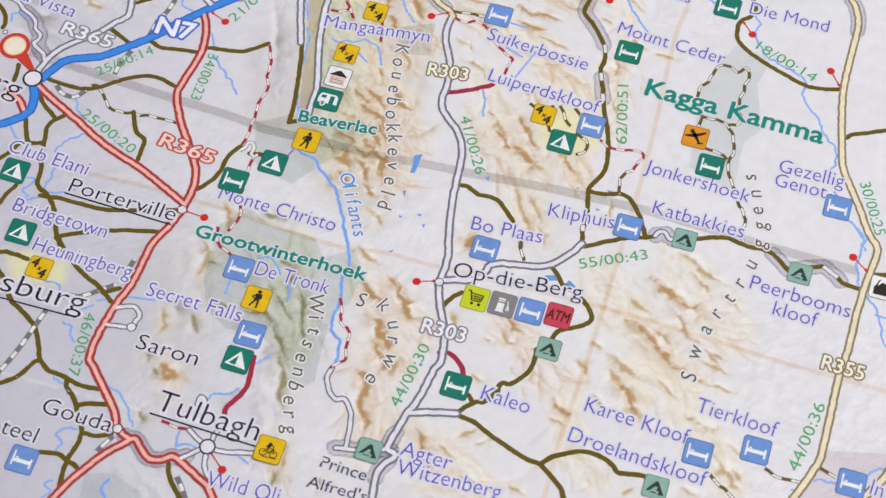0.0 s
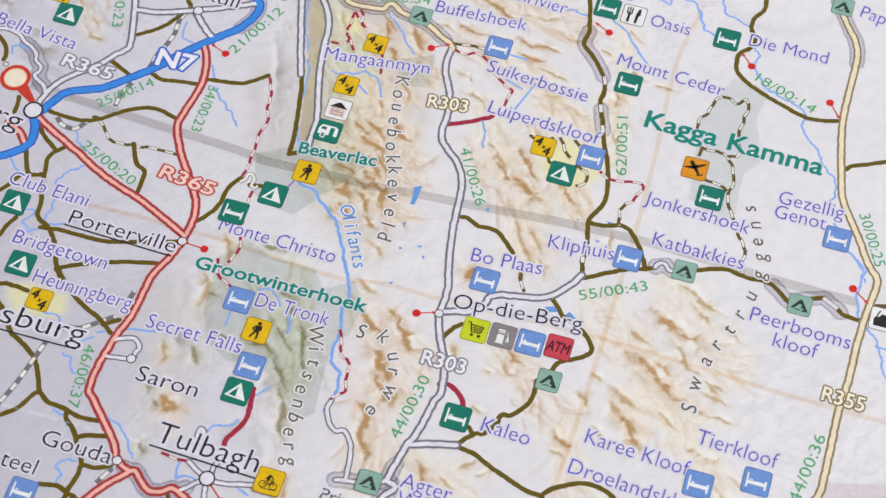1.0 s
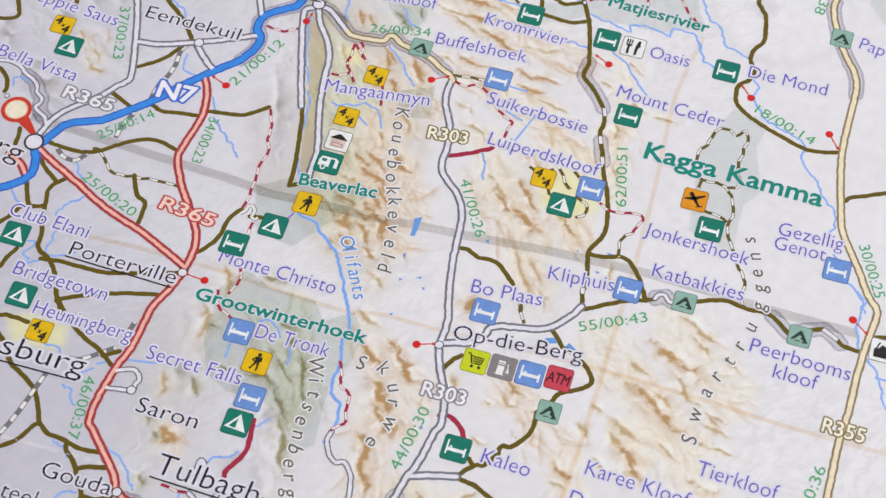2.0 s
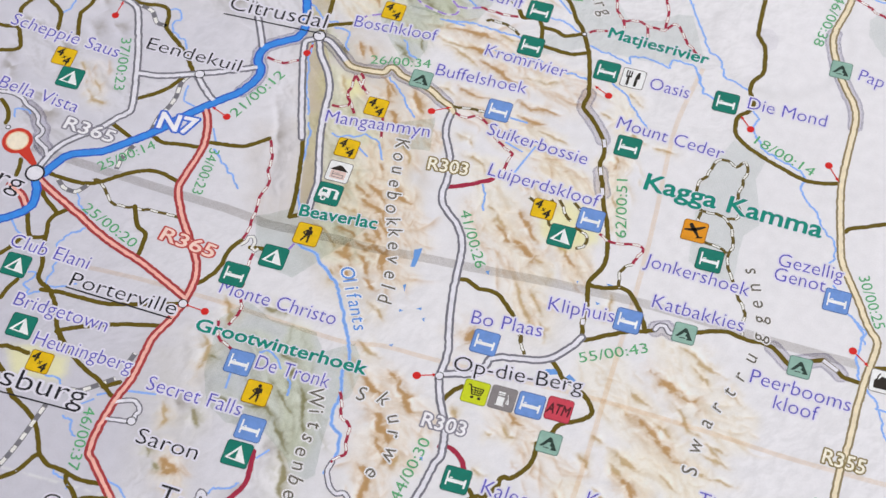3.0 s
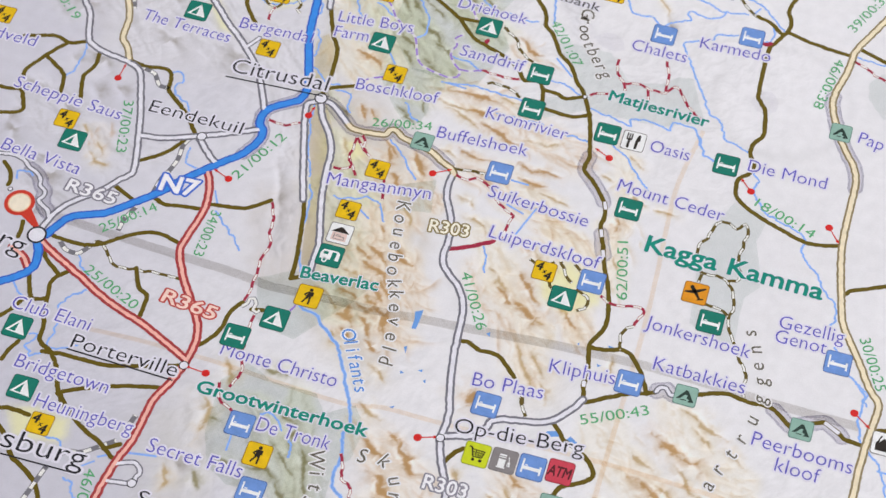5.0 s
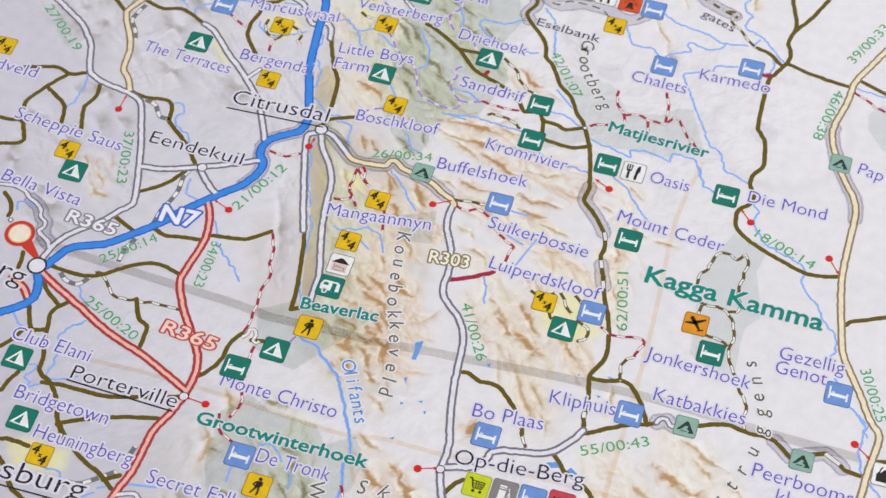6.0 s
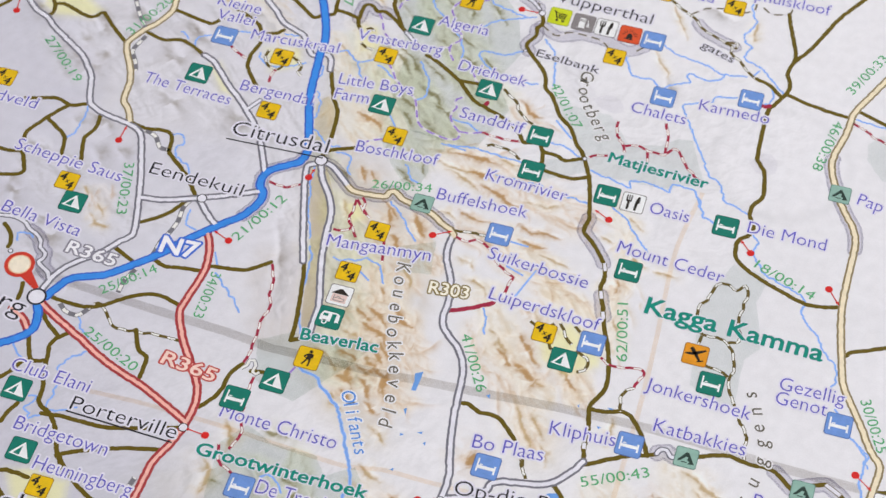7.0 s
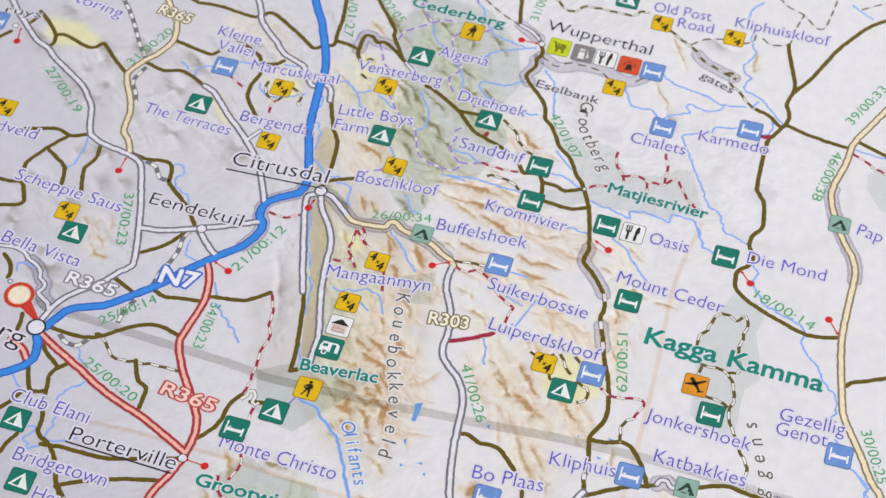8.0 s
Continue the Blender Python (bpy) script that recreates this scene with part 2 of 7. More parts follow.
ridge("brown", 0.51, (-4.3, 11.2), (-3.3, 9.5), (-2.5, 7.9), (-1.6, 6.9))
ridge("brown", 0.36, (-1.9, 5.9), (-0.4, 4.6))
ridge("brown", 0.36, (-8.3, 10.9), (-7.3, 9.2), (-6.4, 8.3))
ridge("brown", 0.47, (-6.4, 6.6), (-5.0, 5.0), (-4.0, 3.7))
ridge("tan", 0.29, (3.5, 6.0), (5.1, 5.4), (5.9, 4.3))
ridge("tan", 0.29, (4.4, 3.0), (6.6, 2.6), (7.9, 1.9), (8.7, 0.4))
ridge("tan", 0.43, (-14.7, 10.6), (-13.4, 8.7), (-12.5, 7.2))
ridge("brown", 0.29, (-13.7, 16.9), (-12.4, 14.5))
ridge("brown", 0.29, (-12.2, 16.4), (-10.8, 14.5))
ridge("brown", 0.36, (-5.3, -1.7), (-4.0, -3.6))
ridge("tan", 0.29, (-5.9, 22.6), (-4.1, 22.7), (-1.9, 24.2))
ridge("tan", 0.33, (-2.5, 19.8), (-0.5, 19.5), (1.7, 18.3), (3.5, 17.0))
ridge("tan", 0.29, (4.2, 23.7), (6.6, 23.0), (8.0, 23.2))
ridge("tan", 0.29, (-2.0, 12.1), (0.0, 12.7), (1.7, 11.9))
ridge("brown", 0.33, (1.0, 20.6), (3.0, 20.1), (4.8, 20.4))
ridge("tan", 0.29, (-9.1, 22.1), (-7.9, 20.6), (-6.8, 19.5))
ridge("brown", 0.29, (-9.1, 12.1), (-7.6, 10.9), (-6.3, 9.5))
ridge("tan", 0.36, (-3.4, 2.8), (-2.0, 0.6), (-1.0, -1.6))
# high ranges in the north
ridge("olive", 0.51, (-20.2, 51.0), (-18.7, 48.8), (-17.2, 47.1))
ridge("olive", 0.51, (-17.3, 39.2), (-15.3, 38.0), (-13.2, 36.1), (-11.7, 34.3))
ridge("olive", 0.51, (-15.9, 40.4), (-13.5, 38.3), (-11.5, 35.8), (-10.0, 33.8))
ridge("olive", 0.43, (-11.5, 38.4), (-8.6, 36.2), (-6.9, 34.7))
ridge("olive", 0.51, (-10.5, 33.6), (-8.0, 31.9), (-6.2, 30.0))
ridge("olive", 0.47, (-8.0, 27.5), (-5.4, 25.8))
ridge("olive", 0.43, (-11.1, 43.6), (-8.7, 41.8))
ridge("olive", 0.33, (-8.7, 44.4), (-6.0, 43.1), (-4.7, 42.2))
ridge("olive", 0.33, (-9.3, 50.5), (-7.4, 49.5), (-6.4, 47.7))
ridge("olive", 0.33, (-12.0, 47.0), (-9.6, 46.1))
ridge("olive", 0.33, (-3.0, 40.9), (-0.2, 39.2))
ridge("olive", 0.43, (-13.8, 32.1), (-12.2, 30.6), (-9.9, 29.3), (-8.6, 26.8))
ridge("olive", 0.43, (-11.5, 28.1), (-9.0, 25.5))
ridge("brown", 0.43, (-17.3, 26.1), (-14.7, 25.4), (-13.4, 23.9))
ridge("brown", 0.40, (4.1, 34.8), (6.0, 33.1), (7.9, 32.5))
ridge("tan", 0.29, (-24.7, 33.4), (-22.6, 32.3))
ridge("tan", 0.29, (-23.8, 37.8), (-22.2, 35.9))
ridge("olive", 0.43, (-13.5, 52.5), (-12.0, 51.3), (-10.1, 49.2))
ridge("olive", 0.40, (-17.0, 47.2), (-14.8, 45.2), (-13.1, 43.6))
ridge("olive", 0.40, (-8.1, 30.9), (-5.4, 29.7), (-3.7, 27.8))
ridge("olive", 0.36, (-6.1, 41.0), (-4.2, 39.6), (-2.8, 37.4))
ridge("olive", 0.36, (-17.2, 54.1), (-15.0, 52.1), (-13.5, 49.8))
ridge("tan", 0.36, (-22.8, 49.2), (-21.3, 48.0), (-19.9, 46.3))
ridge("olive", 0.36, (-5.5, 52.2), (-3.5, 50.7), (-1.6, 48.1))
# dry plain in the north-east
ridge("tan", 0.33, (33.8, 59.4), (33.8, 56.8), (34.1, 54.6))
ridge("tan", 0.25, (21.0, 59.6), (22.7, 56.4), (24.8, 52.8))
ridge("tan", 0.25, (20.0, 50.4), (22.2, 47.4), (24.0, 44.5))
ridge("grey", 0.33, (25.9, 60.0), (27.9, 59.5), (30.6, 58.0))
ridge("grey", 0.29, (23.6, 44.8), (25.2, 40.8))
# hills in the north-west
ridge("grey", 0.72, (-63.8, 27.9), (-60.8, 25.7), (-57.0, 23.2), (-54.8, 20.9))
ridge("grey", 0.43, (-60.7, 28.3), (-59.3, 27.0))
ridge("grey", 0.51, (-57.4, 26.2), (-55.1, 25.3))
ridge("grey", 0.58, (-49.0, 30.2), (-45.8, 28.1), (-43.6, 26.0))
ridge("grey", 0.51, (-54.2, 35.0), (-50.9, 32.8))
ridge("grey", 0.72, (-35.5, 21.7), (-33.3, 19.9), (-30.8, 18.0))
ridge("grey", 0.47, (-55.0, 14.8), (-51.1, 14.0), (-49.4, 12.2))
ridge("grey", 0.40, (-55.7, 13.7), (-54.1, 12.1))
ridge("grey", 0.58, (-71.0, 33.1), (-66.8, 30.7))
ridge("grey", 0.51, (-68.7, 39.3), (-64.5, 37.2))
ridge("grey", 0.51, (-55.3, 35.7), (-52.1, 34.0))
ridge("grey", 0.43, (-44.6, 31.0), (-42.3, 29.9))
ridge("grey", 0.51, (-47.8, 35.3), (-44.9, 34.1), (-42.1, 31.8))
ridge("grey", 0.43, (-47.0, 21.2), (-43.5, 20.3), (-41.1, 18.0))
ridge("grey", 0.43, (-38.6, 40.7), (-36.4, 39.2))
ridge("tan", 0.33, (-43.5, 40.8), (-41.8, 40.8), (-39.8, 39.8))
ridge("grey", 0.51, (-61.1, 34.0), (-57.7, 30.8), (-55.7, 29.8))
# western hills
ridge("tan", 0.29, (-47.0, 0.4), (-46.2, -0.4), (-45.3, -1.4))
ridge("tan", 0.29, (-49.7, 2.4), (-48.5, 0.9))
ridge("grey", 0.51, (-61.2, 7.5), (-56.6, 6.8))
ridge("grey", 0.43, (-60.0, 2.1), (-59.8, -0.6))
ridge("grey", 0.43, (-54.5, -4.1), (-52.3, -4.4))
ridge("grey", 0.51, (-51.0, 10.0), (-48.7, 6.5))
ridge("grey", 0.33, (-21.8, 4.9), (-20.1, 1.3), (-18.9, -2.7), (-17.9, -8.0))
ridge("grey", 0.43, (-54.9, 7.4), (-52.8, 4.3), (-52.1, 0.8))
ridge("grey", 0.40, (-60.6, 0.1), (-58.5, -1.1), (-57.3, -3.1))
ridge("grey", 0.51, (-54.0, -6.1), (-51.0, -7.0), (-48.9, -9.1))
ridge("grey", 0.36, (-47.7, 10.5), (-45.7, 8.3))
ridge("tan", 0.33, (-47.3, -1.5), (-46.0, -2.9), (-44.1, -2.8))
# round pan and its rim
ridge("brown", 0.47, (25.1, 8.5), (25.1, 7.0), (25.3, 5.6))
ridge("tan", 0.29, (24.1, 19.1), (26.5, 17.4))
ridge("tan", 0.29, (21.2, 15.0), (22.9, 14.1))
ridge("tan", 0.29, (29.5, 11.4), (32.6, 10.9))
ridge("tan", 0.29, (24.5, 14.7), (26.4, 12.6), (28.4, 11.5))
# central range
ridge("brown", 0.43, (-6.1, -7.6), (-4.0, -8.6), (-2.5, -9.0), (-0.9, -11.0))
ridge("brown", 0.58, (-5.6, -4.9), (-3.8, -6.1), (-2.6, -7.4), (-1.9, -8.9))
ridge("brown", 0.43, (-2.1, -4.7), (-0.9, -6.1), (0.7, -6.7))
ridge("brown", 0.65, (-3.3, -13.0), (-2.2, -14.3), (-0.7, -15.5), (0.2, -17.2), (0.5, -18.8))
ridge("brown", 0.51, (-5.5, -14.9), (-5.2, -16.4), (-4.0, -17.7))
ridge("brown", 0.43, (-6.7, -16.4), (-4.9, -16.7), (-3.8, -16.0))
ridge("brown", 0.43, (-4.6, -14.2), (-3.1, -14.6), (-1.7, -15.4))
ridge("tan", 0.36, (-6.3, -20.7), (-5.1, -21.2), (-3.8, -21.7))
ridge("tan", 0.36, (-6.4, -19.4), (-5.4, -20.1))
ridge("tan", 0.43, (0.1, -22.4), (1.5, -23.5), (2.7, -24.8))
ridge("tan", 0.43, (-1.6, -24.5), (0.2, -25.5))
ridge("tan", 0.51, (10.8, -4.2), (12.6, -5.7), (14.4, -6.9))
ridge("brown", 0.43, (12.9, -6.9), (14.4, -8.5), (15.5, -8.6))
ridge("brown", 0.65, (15.2, -7.8), (16.9, -8.9), (18.4, -10.1), (17.7, -11.2))
ridge("brown", 0.40, (14.8, -3.8), (16.3, -5.5), (17.5, -7.2), (18.5, -8.1))
ridge("tan", 0.65, (16.5, -13.5), (17.6, -15.1), (19.0, -17.5), (20.5, -19.4), (21.8, -20.2))
ridge("brown", 0.43, (20.9, -7.3), (22.7, -8.8), (23.6, -9.8), (24.6, -10.7))
ridge("brown", 0.40, (14.2, 1.0), (15.4, -0.8))
ridge("brown", 0.80, (14.0, -22.3), (14.0, -23.6), (14.0, -24.8))
ridge("tan", 0.43, (18.6, -10.1), (20.2, -10.5))
ridge("tan", 0.47, (19.3, -15.0), (20.8, -16.9), (21.9, -18.2))
ridge("brown", 0.36, (-7.0, -5.8), (-5.4, -7.0), (-4.6, -8.0))
ridge("brown", 0.43, (-3.1, -11.3), (-1.8, -12.9), (-0.6, -13.8))
ridge("brown", 0.40, (-5.4, -18.1), (-4.4, -19.0), (-3.5, -20.3))
ridge("tan", 0.36, (-8.9, -13.9), (-7.0, -15.3), (-6.2, -16.7))
ridge("brown", 0.36, (-1.6, -19.3), (-0.6, -20.2), (0.6, -20.7))
ridge("tan", 0.36, (15.2, 0.9), (17.0, -1.5), (18.3, -2.8))
ridge("tan", 0.33, (21.7, -19.0), (22.7, -20.2), (23.0, -21.7))
# southern range
ridge("brown", 0.51, (2.5, -32.8), (3.9, -34.0), (5.4, -34.7), (6.2, -36.0))
ridge("brown", 0.65, (4.6, -37.2), (5.8, -37.9), (6.7, -38.7), (8.1, -40.1), (8.4, -41.9))
ridge("brown", 0.65, (6.3, -40.6), (7.8, -42.0), (8.6, -43.5), (8.4, -44.7))
ridge("brown", 0.58, (6.5, -32.1), (7.7, -33.6), (8.8, -34.8), (10.4, -35.8), (11.6, -36.2))
ridge("brown", 0.65, (6.7, -44.8), (7.7, -46.5))
ridge("tan", 0.51, (14.4, -33.9), (15.4, -35.4))
ridge("brown", 0.43, (21.4, -32.5), (22.6, -33.9), (24.1, -34.6))
ridge("tan", 0.36, (19.3, -36.0), (20.8, -36.7))
ridge("tan", 0.36, (25.0, -35.7), (26.5, -36.1))
ridge("olive", 0.58, (-5.1, -36.0), (-3.2, -38.4), (-2.8, -40.8), (-1.2, -43.3))
ridge("tan", 0.43, (31.0, -35.7), (33.0, -37.7))
ridge("tan", 0.43, (0.7, -28.2), (2.8, -29.5), (3.9, -29.9))
ridge("brown", 0.43, (5.4, -31.4), (6.3, -32.2), (7.1, -32.8))
ridge("tan", 0.36, (10.1, -42.0), (10.0, -43.8))
ridge("tan", 0.33, (20.8, -34.5), (22.2, -35.9), (23.7, -35.8))
# eastern ridges
ridge("tan", 0.51, (39.7, -17.3), (41.5, -18.2), (43.1, -19.3), (44.5, -20.0), (46.0, -20.7))
ridge("brown", 0.58, (37.4, -21.7), (39.1, -23.1), (40.8, -23.7), (42.7, -24.6), (43.9, -25.8))
ridge("tan", 0.36, (46.1, -21.4), (48.0, -22.6), (49.2, -23.5))
ridge("tan", 0.36, (35.4, -25.3), (36.9, -26.3), (38.2, -27.2))
ridge("tan", 0.36, (39.9, -25.4), (41.5, -26.4), (42.4, -27.6), (43.9, -28.6), (45.7, -29.2))
ridge("brown", 0.72, (35.8, -28.5), (37.6, -29.1), (39.1, -30.1), (41.1, -31.6), (42.7, -32.9), (43.8, -33.4))
ridge("tan", 0.43, (34.8, -33.5), (36.4, -34.8), (38.6, -35.6))
ridge("tan", 0.51, (35.4, -35.8), (36.9, -37.6))
ridge("tan", 0.33, (45.7, -29.5), (47.0, -30.9), (48.7, -32.6))
ridge("tan", 0.33, (47.1, -31.6), (49.2, -32.5))
ridge("tan", 0.36, (45.6, -33.5), (47.5, -34.4))
ridge("tan", 0.36, (33.7, -27.7), (35.2, -28.3), (36.3, -29.1))
ridge("tan", 0.33, (41.8, -19.7), (43.8, -21.3), (44.8, -22.5))
ridge("tan", 0.36, (32.3, -32.5), (34.2, -33.4))
ridge("tan", 0.33, (39.1, -28.6), (40.5, -29.3), (42.2, -30.9))
# south-eastern ridges
ridge("tan", 0.47, (35.0, -33.9), (37.0, -35.4), (38.5, -35.8))
ridge("brown", 0.65, (36.2, -37.1), (37.6, -37.7), (39.0, -39.4), (40.6, -40.8))
ridge("tan", 0.36, (46.9, -34.3), (48.5, -34.3), (50.5, -34.6))
ridge("tan", 0.33, (45.6, -31.4), (47.0, -31.8), (49.0, -32.3))
ridge("tan", 0.51, (45.1, -38.7), (47.2, -39.4), (48.9, -40.3), (49.5, -41.2))
ridge("tan", 0.51, (49.6, -43.2), (50.8, -44.5), (52.2, -45.1), (53.0, -46.2), (54.5, -47.2))
ridge("tan", 0.33, (50.3, -41.1), (51.7, -41.5), (53.2, -42.4))
ridge("tan", 0.36, (34.1, -39.5), (36.3, -41.0))
ridge("tan", 0.43, (47.1, -48.3), (49.5, -49.0))
ridge("tan", 0.36, (41.0, -51.2), (41.7, -50.1))
ridge("tan", 0.33, (41.1, -35.3), (42.7, -36.6), (44.4, -37.1))
ridge("tan", 0.36, (52.6, -44.3), (54.1, -45.5))
ridge("tan", 0.29, (45.5, -29.7), (46.9, -30.3), (48.6, -30.5))
# foot of the sheet
ridge("brown", 0.58, (6.1, -44.7), (7.5, -46.8), (7.3, -49.3), (9.1, -50.9), (8.9, -52.4))
ridge("brown", 0.47, (15.3, -50.4), (16.3, -51.5), (16.3, -52.8), (18.2, -54.7), (19.7, -55.2))
ridge("tan", 0.36, (22.2, -50.1), (24.4, -48.7))
ridge("tan", 0.36, (20.2, -49.9), (21.7, -48.2))
ridge("brown", 0.51, (29.6, -41.6), (31.7, -43.1))
ridge("tan", 0.36, (30.0, -44.2), (32.0, -44.4))
ridge("tan", 0.43, (6.1, -59.3), (6.3, -61.0))
ridge("tan", 0.36, (21.5, -54.3), (25.4, -54.6))
ridge("tan", 0.36, (27.6, -53.8), (29.8, -54.6))
ridge("tan", 0.36, (18.1, -51.3), (19.6, -52.2), (21.0, -52.5))
ridge("tan", 0.33, (19.5, -41.1), (21.1, -42.0))
# south-western hills
ridge("brown", 0.65, (-16.8, -50.9), (-15.2, -51.6))
ridge("olive", 0.43, (-18.2, -51.7), (-16.7, -52.0))
ridge("olive", 0.58, (-4.6, -45.4), (-2.9, -47.4), (-2.3, -50.1), (-0.9, -52.2))
ridge("olive", 0.51, (-17.4, -57.1), (-17.1, -59.5))
ridge("olive", 0.47, (-19.5, -49.2), (-19.0, -51.3))
ridge("olive", 0.43, (0.7, -60.6), (0.5, -62.1))
ridge("grey", 0.51, (-7.5, -51.3), (-6.0, -52.4))
ridge("tan", 0.40, (0.8, -56.5), (1.2, -58.4), (1.0, -60.5))
ridge("grey", 0.51, (-5.7, -44.3), (-5.3, -47.1))
# reserve in the south
ridge("tan", 0.43, (-19.9, -43.8), (-18.8, -45.6), (-19.3, -47.0))
ridge("tan", 0.58, (-18.9, -33.0), (-17.3, -34.4), (-17.2, -36.6), (-17.3, -39.0))
ridge("olive", 0.51, (-16.3, -43.4), (-14.8, -45.6))
ridge("brown", 0.58, (-17.4, -51.0), (-16.3, -52.1), (-14.8, -51.7))
ridge("olive", 0.51, (-10.2, -40.9), (-7.7, -40.5), (-5.5, -41.7))
ridge("olive", 0.58, (-8.5, -32.5), (-6.4, -34.5), (-5.9, -38.2))
ridge("olive", 0.43, (-14.0, -40.6), (-12.0, -41.4), (-10.7, -43.2))
ridge("olive", 0.47, (-5.9, -41.8), (-4.5, -43.9), (-2.8, -45.9))
ridge("olive", 0.43, (-17.0, -35.4), (-15.2, -35.7))
ridge("grey", 0.43, (-18.9, -42.0), (-17.0, -44.4))
ridge("olive", 0.43, (-8.4, -36.6), (-5.5, -39.1), (-3.9, -40.8))
# western valley
ridge("tan", 0.51, (-17.6, -27.3), (-16.3, -29.6), (-16.3, -31.7))
ridge("olive", 0.43, (-12.5, -27.0), (-8.3, -27.2))
# eastern plain
ridge("tan", 0.29, (29.5, -12.0), (29.7, -16.6))
ridge("tan", 0.33, (26.2, 2.5), (26.9, -0.6))
# central range
ridge("brown", 0.51, (-7.2, -12.7), (-5.9, -13.1), (-4.4, -13.7))
ridge("tan", 0.58, (-8.2, -9.6), (-6.5, -10.0), (-5.1, -10.2))
ridge("tan", 0.43, (-11.0, -12.8), (-8.9, -13.9), (-7.5, -15.1))
ridge("brown", 0.36, (-2.5, -9.9), (-1.3, -11.6), (-0.5, -13.0))
ridge("brown", 0.36, (-3.3, -16.2), (-2.0, -17.5), (-1.1, -18.8))
# north-eastern slopes
ridge("olive", 0.43, (-17.7, 16.2), (-15.8, 14.9), (-14.1, 12.6))
ridge("olive", 0.43, (-9.1, 18.3), (-7.4, 16.5), (-5.5, 15.2))
ridge("olive", 0.36, (-7.5, 21.6), (-5.8, 19.8), (-4.8, 17.7))


def near_line(E, N, line):
    best = np.full(E.shape, 1e9)
    for (x0, y0), (x1, y1) in zip(line, line[1:]):
        dx, dy = x1 - x0, y1 - y0
        k = np.clip(((E - x0) * dx + (N - y0) * dy) / (dx * dx + dy * dy), 0, 1)
        best = np.minimum(best, np.hypot(E - x0 - k * dx, N - y0 - k * dy))
    return best


# Pale yellow off-road areas, printed with soft edges.
YELLOWS = [
    [(-41.8, -42.0), (-38.5, -40.6), (-33.3, -41.1), (-32.7, -43.4), (-33.3, -44.6), (-39.5, -45.5)],
    [(17.6, -3.8), (20.7, 0.2), (25.9, -3.4), (26.0, -5.8), (22.2, -8.1), (18.6, -6.7)],
    [(-34.1, 33.6), (-29.4, 35.0), (-27.8, 31.8), (-31.8, 29.5)],
    [(-40.7, 28.0), (-39.4, 29.1), (-35.5, 23.6), (-37.6, 24.1)],
    [(-69.6, 36.1), (-64.0, 36.4), (-59.7, 33.8), (-61.2, 31.9), (-66.2, 30.9), (-68.7, 32.3)],
    [(-22.4, 41.9), (-19.6, 42.0), (-18.1, 38.4), (-20.5, 37.1)],
    [(-13.8, 10.0), (-11.9, 11.1), (-10.3, 8.5), (-12.2, 6.9)],
]


# Broad tints of the uplands, with soft edges: colour, strength, outline.
UPLANDS = [
    ((196, 183, 163), 0.55, [(-20.80, 15.28), (-14.74, 18.50), (-8.93, 15.56), (-3.99, 11.54), (-1.05, 4.39), (0.11, -2.80), (-0.26, -7.11), (1.81, -15.91), (1.11, -24.42), (-6.71, -20.46), (-11.61, -16.29), (-13.94, -9.54)]),
    ((188, 174, 160), 0.62, [(-21.33, -1.17), (-19.05, -0.49), (-16.66, -7.94), (-15.29, -13.60), (-17.29, -14.20), (-18.84, -7.65)]),
    ((172, 160, 146), 0.6, [(-12.51, -1.92), (-7.85, -2.44), (-5.01, -7.26), (-6.32, -10.90), (-10.88, -11.35)]),
    ((192, 188, 164), 0.36, [(-25.00, 35.36), (-18.63, 39.84), (-12.14, 31.63), (-7.26, 24.53), (-15.88, 21.95), (-20.84, 23.13)]),
    ((206, 192, 164), 0.24, [(10.85, -2.10), (17.06, -1.91), (20.70, -10.23), (23.74, -21.47), (20.06, -22.58), (14.09, -11.01)]),
    ((196, 190, 172), 0.26, [(-25.60, -36.12), (-18.00, -32.68), (-14.99, -37.10), (-14.92, -44.49), (-14.38, -52.92), (-19.00, -52.90)]),
    ((224, 221, 226), 0.5, [(-69.22, 38.55), (-53.08, 46.68), (-35.00, 48.78), (-30.27, 35.33), (-31.54, 17.26), (-54.30, 10.45), (-56.71, 27.41)]),
]
PAN_RING = (42.3, 34.1, 9.6)  # faint rim of a round pan: its middle and radius


def inside(E, N, ring):
    odd = np.zeros(E.shape, bool)
    for (x0, y0), (x1, y1) in zip(ring, ring[1:] + ring[:1]):
        if y0 != y1:
            odd ^= ((N < y0) != (N < y1)) & (E < x0 + (N - y0) * (x1 - x0) / (y1 - y0))
    return odd


def ramp(x, lo, hi):
    t = np.clip((x - lo) / (hi - lo), 0, 1)
    return t * t * (3 - 2 * t)


